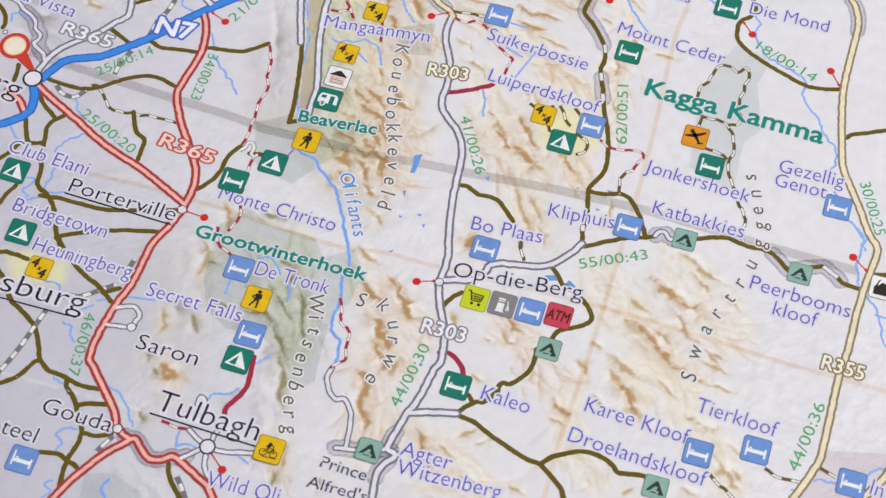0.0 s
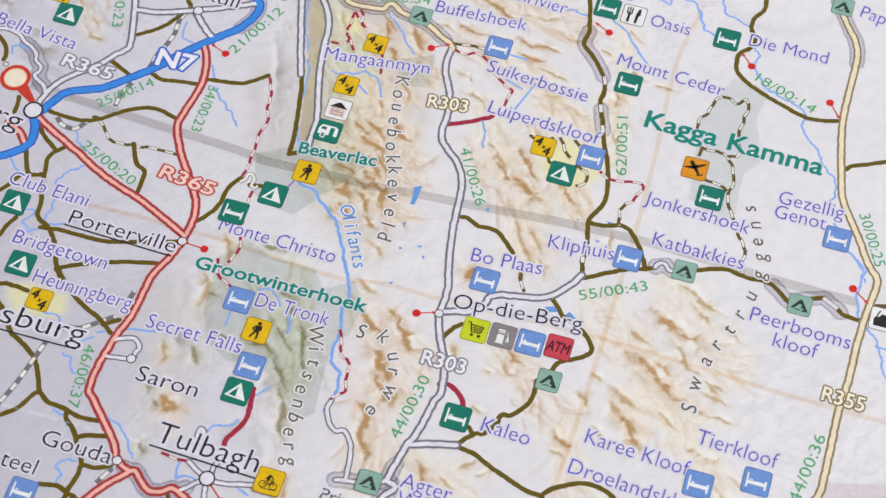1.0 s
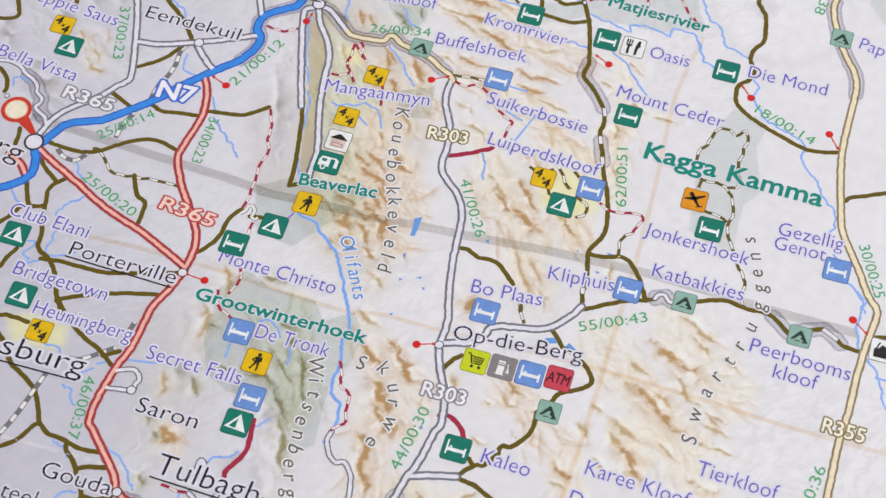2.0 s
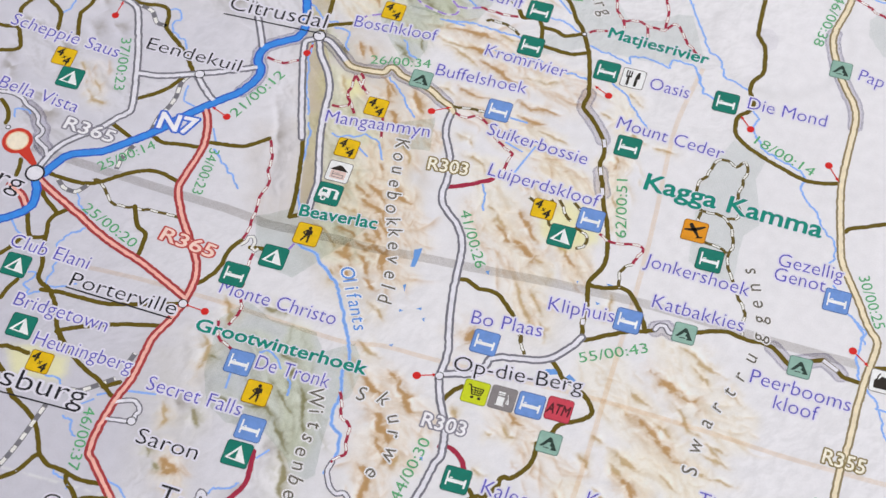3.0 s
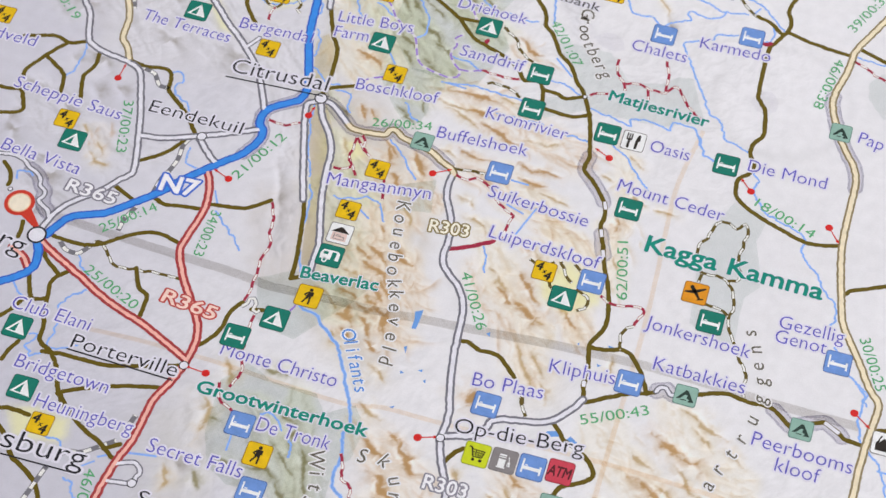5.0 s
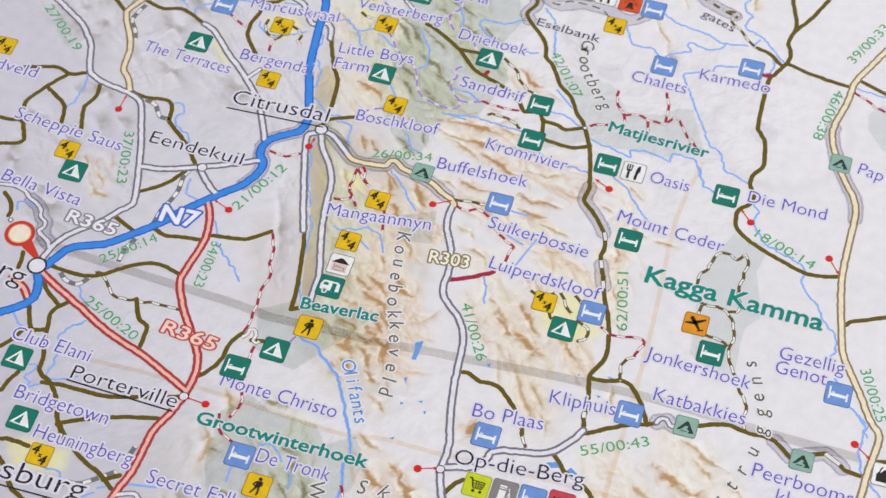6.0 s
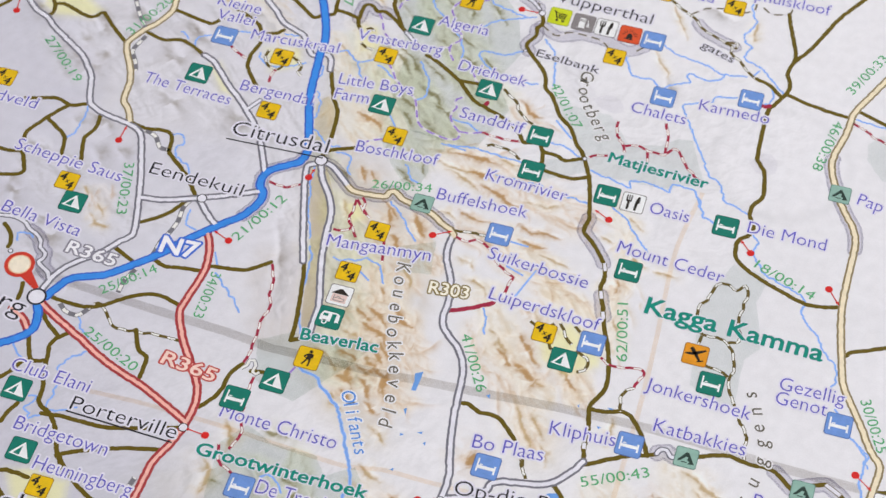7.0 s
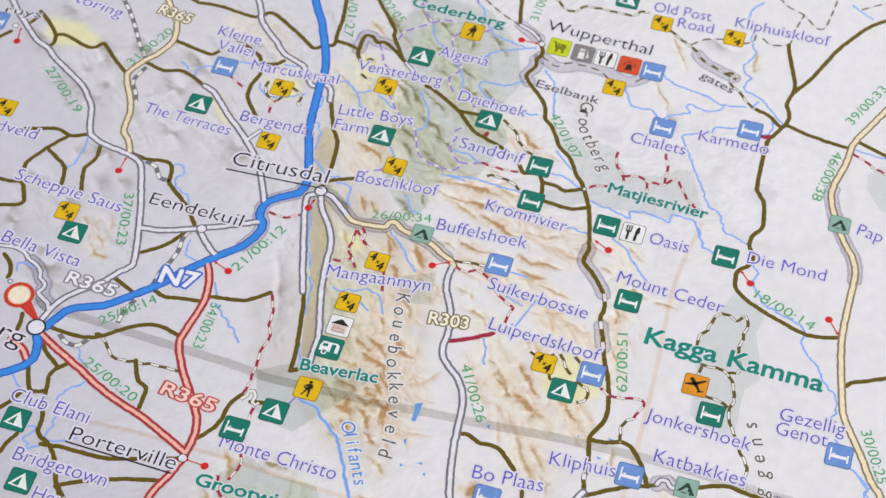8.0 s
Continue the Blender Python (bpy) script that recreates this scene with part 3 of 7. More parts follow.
def engrave(shade, shine, E, N, half, line, rng):
    """Draws the ridges of one range: crests with a dark side to the south-east and a bright one to the north-west."""
    es, ns = E[0], N[:, 0]
    length = sum(math.hypot(x1 - x0, y1 - y0) for (x0, y0), (x1, y1) in zip(line, line[1:]))
    for _ in range(int(5 + length * half * 0.8)):
        k = rng.randrange(len(line) - 1)
        (x0, y0), (x1, y1) = line[k], line[k + 1]
        t, off = rng.random(), rng.gauss(0, 0.55) * half
        a = math.atan2(y1 - y0, x1 - x0) + rng.gauss(0, 0.22)
        x, y = x0 + t * (x1 - x0) - off * math.sin(a), y0 + t * (y1 - y0) + off * math.cos(a)
        size = min(rng.choice((0.35, 0.5, 0.75, 1.2)), length / 6)
        crest, bend = [(x, y)], rng.gauss(0, 0.08)
        for _ in range(rng.randint(4, 7)):
            a += bend + rng.gauss(0, 0.24)
            x, y = x + 0.85 * size * math.cos(a), y + 0.85 * size * math.sin(a)
            crest.append((x, y))
        width, force = (0.14 + 0.27 * size) * rng.uniform(0.7, 1.3), rng.uniform(0.3, 1.0) ** 0.8
        xs, ys = [p[0] for p in crest], [p[1] for p in crest]
        i0, i1 = np.searchsorted(es, min(xs) - 3), np.searchsorted(es, max(xs) + 3)
        j0, j1 = np.searchsorted(ns, min(ys) - 3), np.searchsorted(ns, max(ys) + 3)
        if i1 - i0 < 2 or j1 - j0 < 2:
            continue
        X, Y = E[j0:j1, i0:i1], N[j0:j1, i0:i1]
        best, turn, fade = np.full(X.shape, 1e9), np.zeros(X.shape), np.zeros(X.shape)
        n = len(crest) - 1
        for q in range(n):
            (ax, ay), (bx, by) = crest[q], crest[q + 1]
            dx, dy = bx - ax, by - ay
            s = np.clip(((X - ax) * dx + (Y - ay) * dy) / (dx * dx + dy * dy), 0, 1)
            ox, oy = X - ax - s * dx, Y - ay - s * dy
            d = np.hypot(ox, oy)
            won = d < best
            best = np.where(won, d, best)
            turn = np.where(won, ox * 0.75 - oy * 0.66, turn)
            fade = np.where(won, np.sin(math.pi * np.clip((q + s) / n, 0.04, 0.96)), fade)
        side = turn / np.maximum(best, 1e-6)
        dark = np.where(side > 0, np.exp(-((best / width) ** 1.4)), np.exp(-((best / (0.3 * width)) ** 2)))
        bright = np.where(side < 0, np.exp(-((best / width) ** 1.6)), 0)
        shade[j0:j1, i0:i1] = np.maximum(shade[j0:j1, i0:i1], force * dark * fade)
        shine[j0:j1, i0:i1] = np.maximum(shine[j0:j1, i0:i1], force * bright * fade)


def shade_ridge(shade, shine, cream, E, N, w1, w2, width, line, seed, soft):
    """Shades one crest: a crisp upper edge to the north-west, a ragged fall of shade to the south-east."""
    es, ns = E[0], N[:, 0]
    xs, ys = [p[0] for p in line], [p[1] for p in line]
    pad = 6 * width + 1.2
    i0, i1 = np.searchsorted(es, min(xs) - pad), np.searchsorted(es, max(xs) + pad)
    j0, j1 = np.searchsorted(ns, min(ys) - pad), np.searchsorted(ns, max(ys) + pad)
    if i1 - i0 < 2 or j1 - j0 < 2:
        return
    box = (slice(j0, j1), slice(i0, i1))
    sway = 0.7 + 1.3 * width
    X, Y = E[box] + sway * w1[box], N[box] + sway * w2[box]
    best, turn, along = np.full(X.shape, 1e9), np.zeros(X.shape), np.zeros(X.shape)
    run = 0.0
    for (ax, ay), (bx, by) in zip(line, line[1:]):
        dx, dy = bx - ax, by - ay
        s = np.clip(((X - ax) * dx + (Y - ay) * dy) / (dx * dx + dy * dy), 0, 1)
        ox, oy = X - ax - s * dx, Y - ay - s * dy
        d = np.hypot(ox, oy)
        won = d < best
        best, turn = np.where(won, d, best), np.where(won, ox * 0.75 - oy * 0.66, turn)
        along = np.where(won, run + s * math.hypot(dx, dy), along)
        run += math.hypot(dx, dy)
    side = np.where(turn >= 0, best, -best)
    fade = np.sin(math.pi * np.clip(along / run, 0.05, 0.95)) ** 0.6
    spur = 0.25 + 1.5 * fractal(along / 0.6 + 0.4 * side, side / 1.3, seed, 3)  # spurs and gullies across the slope
    torn = ramp(fractal(along / 1.5, side / 0.5, seed + 20, 3), 0.1, 0.5)  # gaps where the crest breaks
    crumb = 0.5 + 0.95 * fractal(X / 0.42, Y / 0.42, seed + 50, 3)
    fall = np.where(side > 0, np.exp(-((np.abs(side) / (1.5 * width * spur)) ** 1.4)), np.exp(-((side / (0.55 * width)) ** 2)))
    wide = 0.34 * np.exp(-((best / (3.2 * width)) ** 2)) * ramp(fractal(X / 1.3, Y / 1.3, seed + 70, 3), 0.35, 0.65)
    vein = np.exp(-(((side - 0.25 * width) / (0.42 * width + 0.05)) ** 2)) * torn * 1.35
    if soft:  # low western hills: smooth shade without broken crests
        fall = np.where(side > 0, np.exp(-((np.abs(side) / (2.6 * width * (0.5 + 0.9 * spur))) ** 1.5)), np.exp(-((side / (0.9 * width)) ** 2)))
        shade[box] = np.maximum(shade[box], 0.68 * fall * fade * (0.6 + 0.5 * torn))
        bright = np.where(side < 0, np.exp(-(((side + 1.5 * width) / (1.6 * width)) ** 2)), 0)
        shine[box] = np.maximum(shine[box], 1.1 * bright * fade)
        return
    shade[box] = np.maximum(shade[box], np.maximum(np.maximum(fall * (0.3 + 0.6 * torn), vein), wide) * fade * crumb)
    bright = np.where(side < 0, np.exp(-(((side + 0.8 * width) / (1.1 * width)) ** 2)), 0)
    shine[box] = np.maximum(shine[box], bright * fade)
    cream[box] = np.maximum(cream[box], np.exp(-((best / (4 * width)) ** 2)) * fade)


def relief_print(E, N):
    """The colours of the printed hill shading: a height field of the ranges, lit from the north-west as map makers do."""
    tints = {
        "tan": (srgb(210, 189, 154), srgb(240, 233, 219), 1.0),
        "brown": (srgb(199, 160, 108), srgb(236, 227, 217), 1.32),
        "olive": (srgb(160, 156, 119), srgb(224, 225, 202), 1.0),
        "grey": (srgb(172, 168, 172), srgb(222, 220, 228), 0.8),
    }
    step, rng = CELL, random.Random(7)
    w1, w2 = fractal(E / 6, N / 6, 3) - 0.5, fractal(E / 6, N / 6, 29) - 0.5
    # west: greyer print, with the dimmer light on that side put into its colour
    west = 1 / (1 + np.exp((E + 26 - 16 * ramp(-N, 22, 46) + 10 * (fractal(E / 20, N / 20, 5) - 0.5)) / 8))
    plain = np.array(srgb(232, 230, 235)) * (1 - west[..., None]) + (np.array(srgb(211, 209, 221)) - 0.05 * ramp(-N, 5, 40)[..., None]) * west[..., None]
    out = plain * (0.97 + 0.06 * fractal(E / 12, N / 12, 71)[..., None])
    faint = fractal(E / 7 + w1, N / 7 + w2, 91, 5, True)
    fx, fy = np.gradient(faint, step, axis=1), np.gradient(faint, step, axis=0)
    out = out * (1 + np.clip((fy - fx) * 0.22, -0.055, 0.03) * ramp(fractal(E / 30, N / 30, 8), 0.35, 0.65))[..., None]
    for rgb, amount, ring in UPLANDS:
        near = near_line(E + 5 * w1, N + 5 * w2, ring + ring[:1])
        k = np.where(inside(E, N, ring), ramp(near, -2.5, 3.5), ramp(-near, -3.5, 2.5))
        k = (amount * k * (0.55 + 0.9 * fractal(E / 2.5, N / 2.5, 77, 4)))[..., None]
        out = out * (1 - k) + np.array(srgb(*rgb)) * k
    away = np.hypot(E - PAN_RING[0], N - PAN_RING[1]) - PAN_RING[2]
    out = out * (1 - 0.045 * np.exp(-((away / 0.8) ** 2)) + 0.02 * ramp(-away, 0, 2))[..., None]
    shade = {k: np.zeros(E.shape) for k in tints}
    shine = np.zeros(E.shape)
    es, ns = E[0], N[:, 0]
    for i, (kind, half, line) in enumerate(RANGES):
        tint, cream, power = tints[kind]
        xs, ys = [p[0] for p in line], [p[1] for p in line]
        pad = 2.2 * half + 2
        box = (slice(np.searchsorted(ns, min(ys) - pad), np.searchsorted(ns, max(ys) + pad)), slice(np.searchsorted(es, min(xs) - pad), np.searchsorted(es, max(xs) + pad)))
        X, Y, wx, wy = E[box], N[box], w1[box], w2[box]
        if not X.size:
            continue
        m = np.exp(-((near_line(X + 4 * wx, Y + 4 * wy, line) / half) ** 2))
        c = ramp(m, 0.06, 0.7) * min(power, 1)
        # crests run along the strike of the range; the slope to the south-east lies in shade
        a = math.atan2(ys[-1] - ys[0], xs[-1] - xs[0])
        side = 1 if math.sin(a) * 0.75 + math.cos(a) * 0.66 > 0 else -1
        u = (X * math.cos(a) + Y * math.sin(a)) / 5.0 + 1.3 * wx
        v = (-X * math.sin(a) + Y * math.cos(a)) / 2.3 + 1.7 * wy
        f = fractal(u, v, 400 + 7 * i, 4, True)
        slope = f - fractal(u, v + 0.2 * side, 400 + 7 * i, 4, True)
        fall = np.clip(slope * 4.6, -0.5, 1)
        piece = out[box]
        piece = piece * (1 - 0.5 * c)[..., None] + np.array(cream) * (0.5 * c)[..., None]
        wash = c * 0.42 * np.clip(fall, 0, 1) * ramp(m, 0.1, 0.8)
        piece = piece * (1 - wash)[..., None] + np.array(tint) * wash[..., None]
        out[box] = piece * (1 + 0.05 * c * np.clip(-fall, 0, 0.5))[..., None]
        engrave(shade[kind], shine, E, N, half, line, rng)
    coarse = 0.35 + 1.5 * fractal(E / 1.1, N / 1.1, 333, 3)
    for kind in shade:
        shade[kind] *= 0.16 if kind == "grey" else 0.42
    cream = np.zeros(E.shape)
    q1, q2 = fractal(E / 1.7, N / 1.7, 101, 5) - 0.5, fractal(E / 1.7, N / 1.7, 131, 5) - 0.5
    crest = {k: np.zeros(E.shape) for k in tints}
    for i, (kind, width, line) in enumerate(RIDGES):
        shade_ridge(crest[kind], shine, cream, E, N, q1, q2, width, line, 700 + 3 * i, kind == "grey")
    out = out * (1 - 0.45 * cream)[..., None] + np.array(srgb(245, 242, 237)) * (0.45 * cream)[..., None] * (1 - 0.12 * west)[..., None]
    for kind in shade:
        shade[kind] = np.maximum(shade[kind] * (1 - 0.5 * cream), crest[kind])
    for kind, (tint, cream, power) in tints.items():
        amount = np.clip(shade[kind] * coarse * power, 0, 0.95)
        deep = np.array(tint) * (1 - amount[..., None] * np.array((0.2, 0.27, 0.38)))
        out = out * (1 - amount)[..., None] + deep * amount[..., None]
    out = out * (1 + 0.1 * np.clip(shine, 0, 1.1))[..., None]
    for ring in YELLOWS:
        near = near_line(E + 0.8 * w1, N + 0.8 * w2, ring + ring[:1])
        k = np.where(inside(E, N, ring), ramp(near, -1.0, 1.2), ramp(-near, -1.2, 1.0) * 0.5)[..., None] * 0.75
        out = out * (1 - k) + np.array(srgb(238, 234, 176)) * k
    for axis in (0, 1):  # the screen of the print softens every edge
        out = 0.86 * out + 0.07 * (np.roll(out, 1, axis) + np.roll(out, -1, axis))
    # the fold has rubbed a little ink away
    rub = np.exp(-((N - FOLD[1] - FOLD[2] * (E - FOLD[0])) / 0.22) ** 2) * ramp(fractal(E / 0.9, N / 0.9, 61, 2), 0.4, 0.6)
    out = out * (1 - 0.5 * rub)[..., None] + 0.85 * 0.5 * rub[..., None]
    return np.clip(out, 0, 0.88)


def lay_sheet():
    """The sheet: a fine grid where the camera looks, wide cells out to the margins."""
    es = np.concatenate([np.linspace(WEST, -80, 12)[:-1], np.arange(-80, 73.01, CELL), np.linspace(73.3, EAST_EDGE, 10)])
    ns = np.concatenate([np.linspace(SOUTH, -75, 6)[:-1], np.arange(-75, 77.01, CELL), np.linspace(77.3, NORTH, 9)])
    E, N = np.meshgrid(es, ns)
    rgb = relief_print(E, N)
    edge = (E < WEST + 8) | (E > EAST_EDGE - 8) | (N < SOUTH + 8) | (N > NORTH - 8)
    rgb[edge] = 0.82
    co = np.stack([E, N, crease(E, N)], -1).reshape(-1, 3) / 1000
    w, h = len(es), len(ns)
    i = np.arange(w * h).reshape(h, w)
    quads = np.stack([i[:-1, :-1], i[:-1, 1:], i[1:, 1:], i[1:, :-1]], -1).reshape(-1, 4)
    me = bpy.data.meshes.new("road_map")
    me.vertices.add(len(co))
    me.vertices.foreach_set("co", co.astype(np.float32).ravel())
    me.loops.add(quads.size)
    me.loops.foreach_set("vertex_index", quads.astype(np.int32).ravel())
    me.polygons.add(len(quads))
    me.polygons.foreach_set("loop_start", np.arange(0, quads.size, 4, dtype=np.int32))
    me.update(calc_edges=True)
    layer = me.color_attributes.new("print", "FLOAT_COLOR", "POINT")
    layer.data.foreach_set("color", np.concatenate([rgb.reshape(-1, 3), np.ones((w * h, 1))], 1).astype(np.float32).ravel())
    me.materials.append(paper)
    ob = new("road_map", me)
    ob.matrix_world = MAP_AT
    return tagged(ob, "large unfolded paper road map with printed hills, on a table", "map")


sheet = lay_sheet()
COUNT, LIFT = {}, {}


def part(name, verts, faces, mat, level, parent=None, label=""):
    """One printed piece of the map, at its ink's level in mm above the sheet."""
    COUNT[name] = COUNT.get(name, 0) + 1
    z = 0.22 * (level + 0.0011 * (COUNT[name] % 11))
    if level >= 0.12:  # a symbol lies flat as a whole, over the crease too
        home = parent.name if parent else ""
        d = abs(verts[0][1] - FOLD[1] - FOLD[2] * (verts[0][0] - FOLD[0]))
        lift = LIFT.get(home, CREASE * math.exp(-max(0.0, d - 4) / 2.2))
        made = [(e / 1000, n / 1000, (z + lift) / 1000) for e, n in verts]
        ob = mesh_ob(name, made, faces, mat, parent or sheet, label)
        LIFT[ob.name] = lift
        return ob
    made = [(e / 1000, n / 1000, (z + float(crease(e, n))) / 1000) for e, n in verts]
    return mesh_ob(name, made, faces, mat, parent or sheet, label)


def smooth(pts, per=0.4):
    """A soft line through the points, about one vertex in every per mm."""
    if len(pts) < 3:
        return [Vector(p) for p in pts]
    p = [Vector(q) for q in pts]
    p = [2 * p[0] - p[1]] + p + [2 * p[-1] - p[-2]]
    out = []
    for a, b, c, d in zip(p, p[1:], p[2:], p[3:]):
        k = max(1, int((c - b).length / per))
        for j in range(k):
            t = j / k
            m0, m1 = (c - a) * 0.42, (d - b) * 0.42
            out.append((2 * t**3 - 3 * t**2 + 1) * b + (t**3 - 2 * t**2 + t) * m0 + (3 * t**2 - 2 * t**3) * c + (t**3 - t**2) * m1)
    return out + [p[-2]]


def ribbon(line, width, cap=True, wobble=0.0):
    """Outline of a band of that width along the line: vertices and faces."""
    n = len(line)
    side = []
    for i in range(n):
        d = (line[min(i + 1, n - 1)] - line[max(i - 1, 0)])
        d = d.normalized() if d.length > 1e-9 else Vector((1, 0))
        side.append(Vector((-d.y, d.x)))
    v, f = [], []
    for i in range(n):
        x, y = line[i].x, line[i].y
        h = width / 2 + wobble * 0.5 * noise.noise((x * 3.7, y * 3.7, width))
        a, b = [h + wobble * 0.42 * noise.noise((x * 9.1, y * 9.1, width + k)) for k in (5, 9)]
        v += [tuple(line[i] + side[i] * a), tuple(line[i] - side[i] * b)]
    f = [(2 * i + 1, 2 * i + 3, 2 * i + 2, 2 * i) for i in range(n - 1)]
    if cap:
        for end, s in ((0, -1), (n - 1, 1)):
            k = len(v)
            fwd = Vector((side[end].y, -side[end].x)) * s
            ring = [line[end] + side[end] * math.cos(a) * width / 2 * -s + fwd * math.sin(a) * width / 2 for a in np.linspace(0, math.pi, 7)]
            v += [tuple(q) for q in ring]
            f.append(tuple(range(k, k + 7)))
    return v, f


def cut(line, start, end):
    """The stretch of a line between two lengths along it."""
    out, run = [], 0.0
    for a, b in zip(line, line[1:]):
        d = (b - a).length
        if run + d > start and run < end and d > 1e-9:
            if not out:
                out.append(a + (b - a) * max(0, (start - run) / d))
            out.append(a + (b - a) * min(1, (end - run) / d))
        run += d
    return out


def dashes(line, on, off, first=0.0):
    total = sum((b - a).length for a, b in zip(line, line[1:]))
    s = first
    while s < total - 0.1:
        piece = cut(line, s, min(total, s + on))
        if len(piece) > 1:
            yield piece
        s += on + off


# kind: casing ink, its rgb, width mm, fill ink, its rgb, width mm, level mm, words
LINES = {
    "national_road": ("navy", (56, 98, 200), 1.28, "azure", (62, 143, 231), 0.84, 0.068, "bright blue national road with a dark blue edge"),
    "regional_road": ("brick_red", (172, 62, 66), 1.2, "salmon", (244, 186, 174), 0.46, 0.062, "salmon main road with dark red edges"),
    "main_road": ("slate", (122, 120, 132), 1.12, "white_road", (232, 230, 240), 0.54, 0.052, "white tarred road with grey edges"),
    "minor_road": ("slate", (122, 120, 132), 0.8, "white_road", (232, 230, 240), 0.42, 0.050, "narrow white tarred road with grey edges"),
    "scenic_road": ("khaki", (146, 130, 96), 1.1, "cream", (240, 226, 198), 0.58, 0.054, "cream tarred road with brown edges"),
    "gravel_road": ("olive", (102, 86, 20), 0.62, None, None, 0, 0.042, "solid olive-brown gravel road"),
    "paved_stretch": ("olive", (102, 86, 20), 0.64, "white_road", (232, 230, 240), 0.46, 0.056, "short white paved stretch of a gravel road"),
    "link_road": ("crimson", (166, 46, 72), 0.66, None, None, 0, 0.040, "solid crimson private road"),
    "large_river": ("river_halo", (166, 196, 246), 0.48, "river_blue", (128, 170, 241), 0.28, 0.026, "wide pale blue river"),
    "river": ("water", (142, 180, 246), 0.28, None, None, 0, 0.022, "thin pale blue river"),
}
PATHS = {
    "four_track": ("track_edge", (98, 88, 58), 0.44, "track_white", (236, 234, 232), 0.27, "track_olive", (104, 88, 40), 1.15, "brown and white dashed four-wheel-drive track"),
    "red_track": ("red_edge", (176, 92, 100), 0.4, "track_white", (236, 234, 232), 0.25, "crimson", (166, 46, 72), 1.1, "crimson and white dashed private track"),
    "switchback": ("slate", (122, 120, 132), 0.62, "track_white", (236, 234, 232), 0.32, "track_white", (236, 234, 232), 9.0, "white winding mountain road with grey edges"),
    "railway": ("rail_edge", (140, 138, 146), 0.72, "track_white", (236, 234, 232), 0.46, "rail_grey", (122, 120, 128), 1.0, "grey and white dashed railway line"),
}
VEILS = {
    "buffer": ("pass_veil", (186, 182, 200), 0.55, 2.3, 0.012, "soft grey shade along a mountain pass"),
    "boundary_band": ("band_veil", (158, 150, 140), 0.48, 1.3, 0.016, "translucent grey boundary band"),
    "grid_line": ("grid_veil", (242, 206, 160), 0.45, 0.64, 0.019, "pale orange grid line of latitude or longitude"),
}


ROAD_POINTS = []


def road(kind, pts):
    line = smooth(pts, 0.18 if kind in LINES else 0.4)
    if "river" in kind or kind in ("red_track", "four_track"):  # small bends
        amp = 0.3 if kind == "river" else 0.2
        line = [q + Vector((noise.noise((q.x * 0.9, q.y * 0.9, 3)), noise.noise((q.x * 0.9, q.y * 0.9, 8)))) * amp for q in line]
        line = [q + Vector((noise.noise((q.x * 2.6, q.y * 2.6, 13)), noise.noise((q.x * 2.6, q.y * 2.6, 18)))) * amp * 0.55 for q in line]
    if kind in LINES and "river" not in kind:  # the unsteady line of a digitised road
        line = [q + Vector((noise.noise((q.x * 1.3, q.y * 1.3, 21)), noise.noise((q.x * 1.3, q.y * 1.3, 27)))) * 0.09 for q in line]
        ROAD_POINTS.extend(line)
    if kind in LINES:
        c, crgb, cw, f, frgb, fw, level, words = LINES[kind]
        ob = part(kind, *ribbon(line, cw, kind != "paved_stretch", 0.1), ink(c, crgb), level, None, words)
        if f:
            part("water_fill" if "river" in kind else "road_fill", *ribbon(line, fw, kind != "paved_stretch", 0.1), ink(f, frgb), level + 0.012, ob)
    elif kind in PATHS:
        c, crgb, cw, f, frgb, fw, d, drgb, beat, words = PATHS[kind]
        ob = part(kind, *ribbon(line, cw, False), ink(c, crgb), 0.030, None, words)
        part("light_stroke", *ribbon(line, fw, False), ink(f, frgb), 0.042, ob)
        for piece in dashes(line, beat, beat, 0.1):
            part("dash", *ribbon(piece, fw * 1.25, False), ink(d, drgb), 0.054, ob)
    elif kind in ("trail", "footpath"):
        name, rgb, w = ("violet", (160, 132, 212), 0.3) if kind == "trail" else ("path_olive", (110, 100, 74), 0.26)
        ob = part(kind, *ribbon(line, w * 1.35, False), ink("path_pale", (224, 220, 226)), 0.028, None, "dashed %s" % ("violet hiking trail" if kind == "trail" else "thin brown track"))
        for piece in dashes(line, 1.3, 0.75):
            part("dash", *ribbon(piece, w, False), ink(name, rgb), 0.042, ob)
    else:
        name, rgb, cover, w, level, words = VEILS[kind]
        if kind == "buffer":
            roads = np.array([tuple(q) for q in ROAD_POINTS])
            for k, q in enumerate(line):
                d = np.hypot(roads[:, 0] - q.x, roads[:, 1] - q.y)
                if d.min() < 1.3:
                    line[k] = Vector(roads[d.argmin()])
            xs = np.arange(min(q.x for q in line) - w, max(q.x for q in line) + w, 0.16)
            ys = np.arange(min(q.y for q in line) - w, max(q.y for q in line) + w, 0.16)
            X, Y = np.meshgrid(xs, ys)
            trail = [tuple(q) for k, q in enumerate(line) if not k or (q - line[k - 1]).length > 1e-6]
            away = near_line(X, Y, trail) - w / 2 * (0.82 + 0.26 * fractal(X / 1.1, Y / 1.1, 41, 3))
            ob = part(kind, *within(xs, ys, away), ink(name, rgb, cover), level, None, words)
            part("rim", *within(xs, ys, np.abs(away + 0.16) - 0.15), ink("rim_veil", (196, 193, 208), 0.6), level + 0.006, ob)
            return
        else:
            shape = ribbon(line, w, False)
        part(kind, *shape, ink(name, rgb, cover), level, None, words)


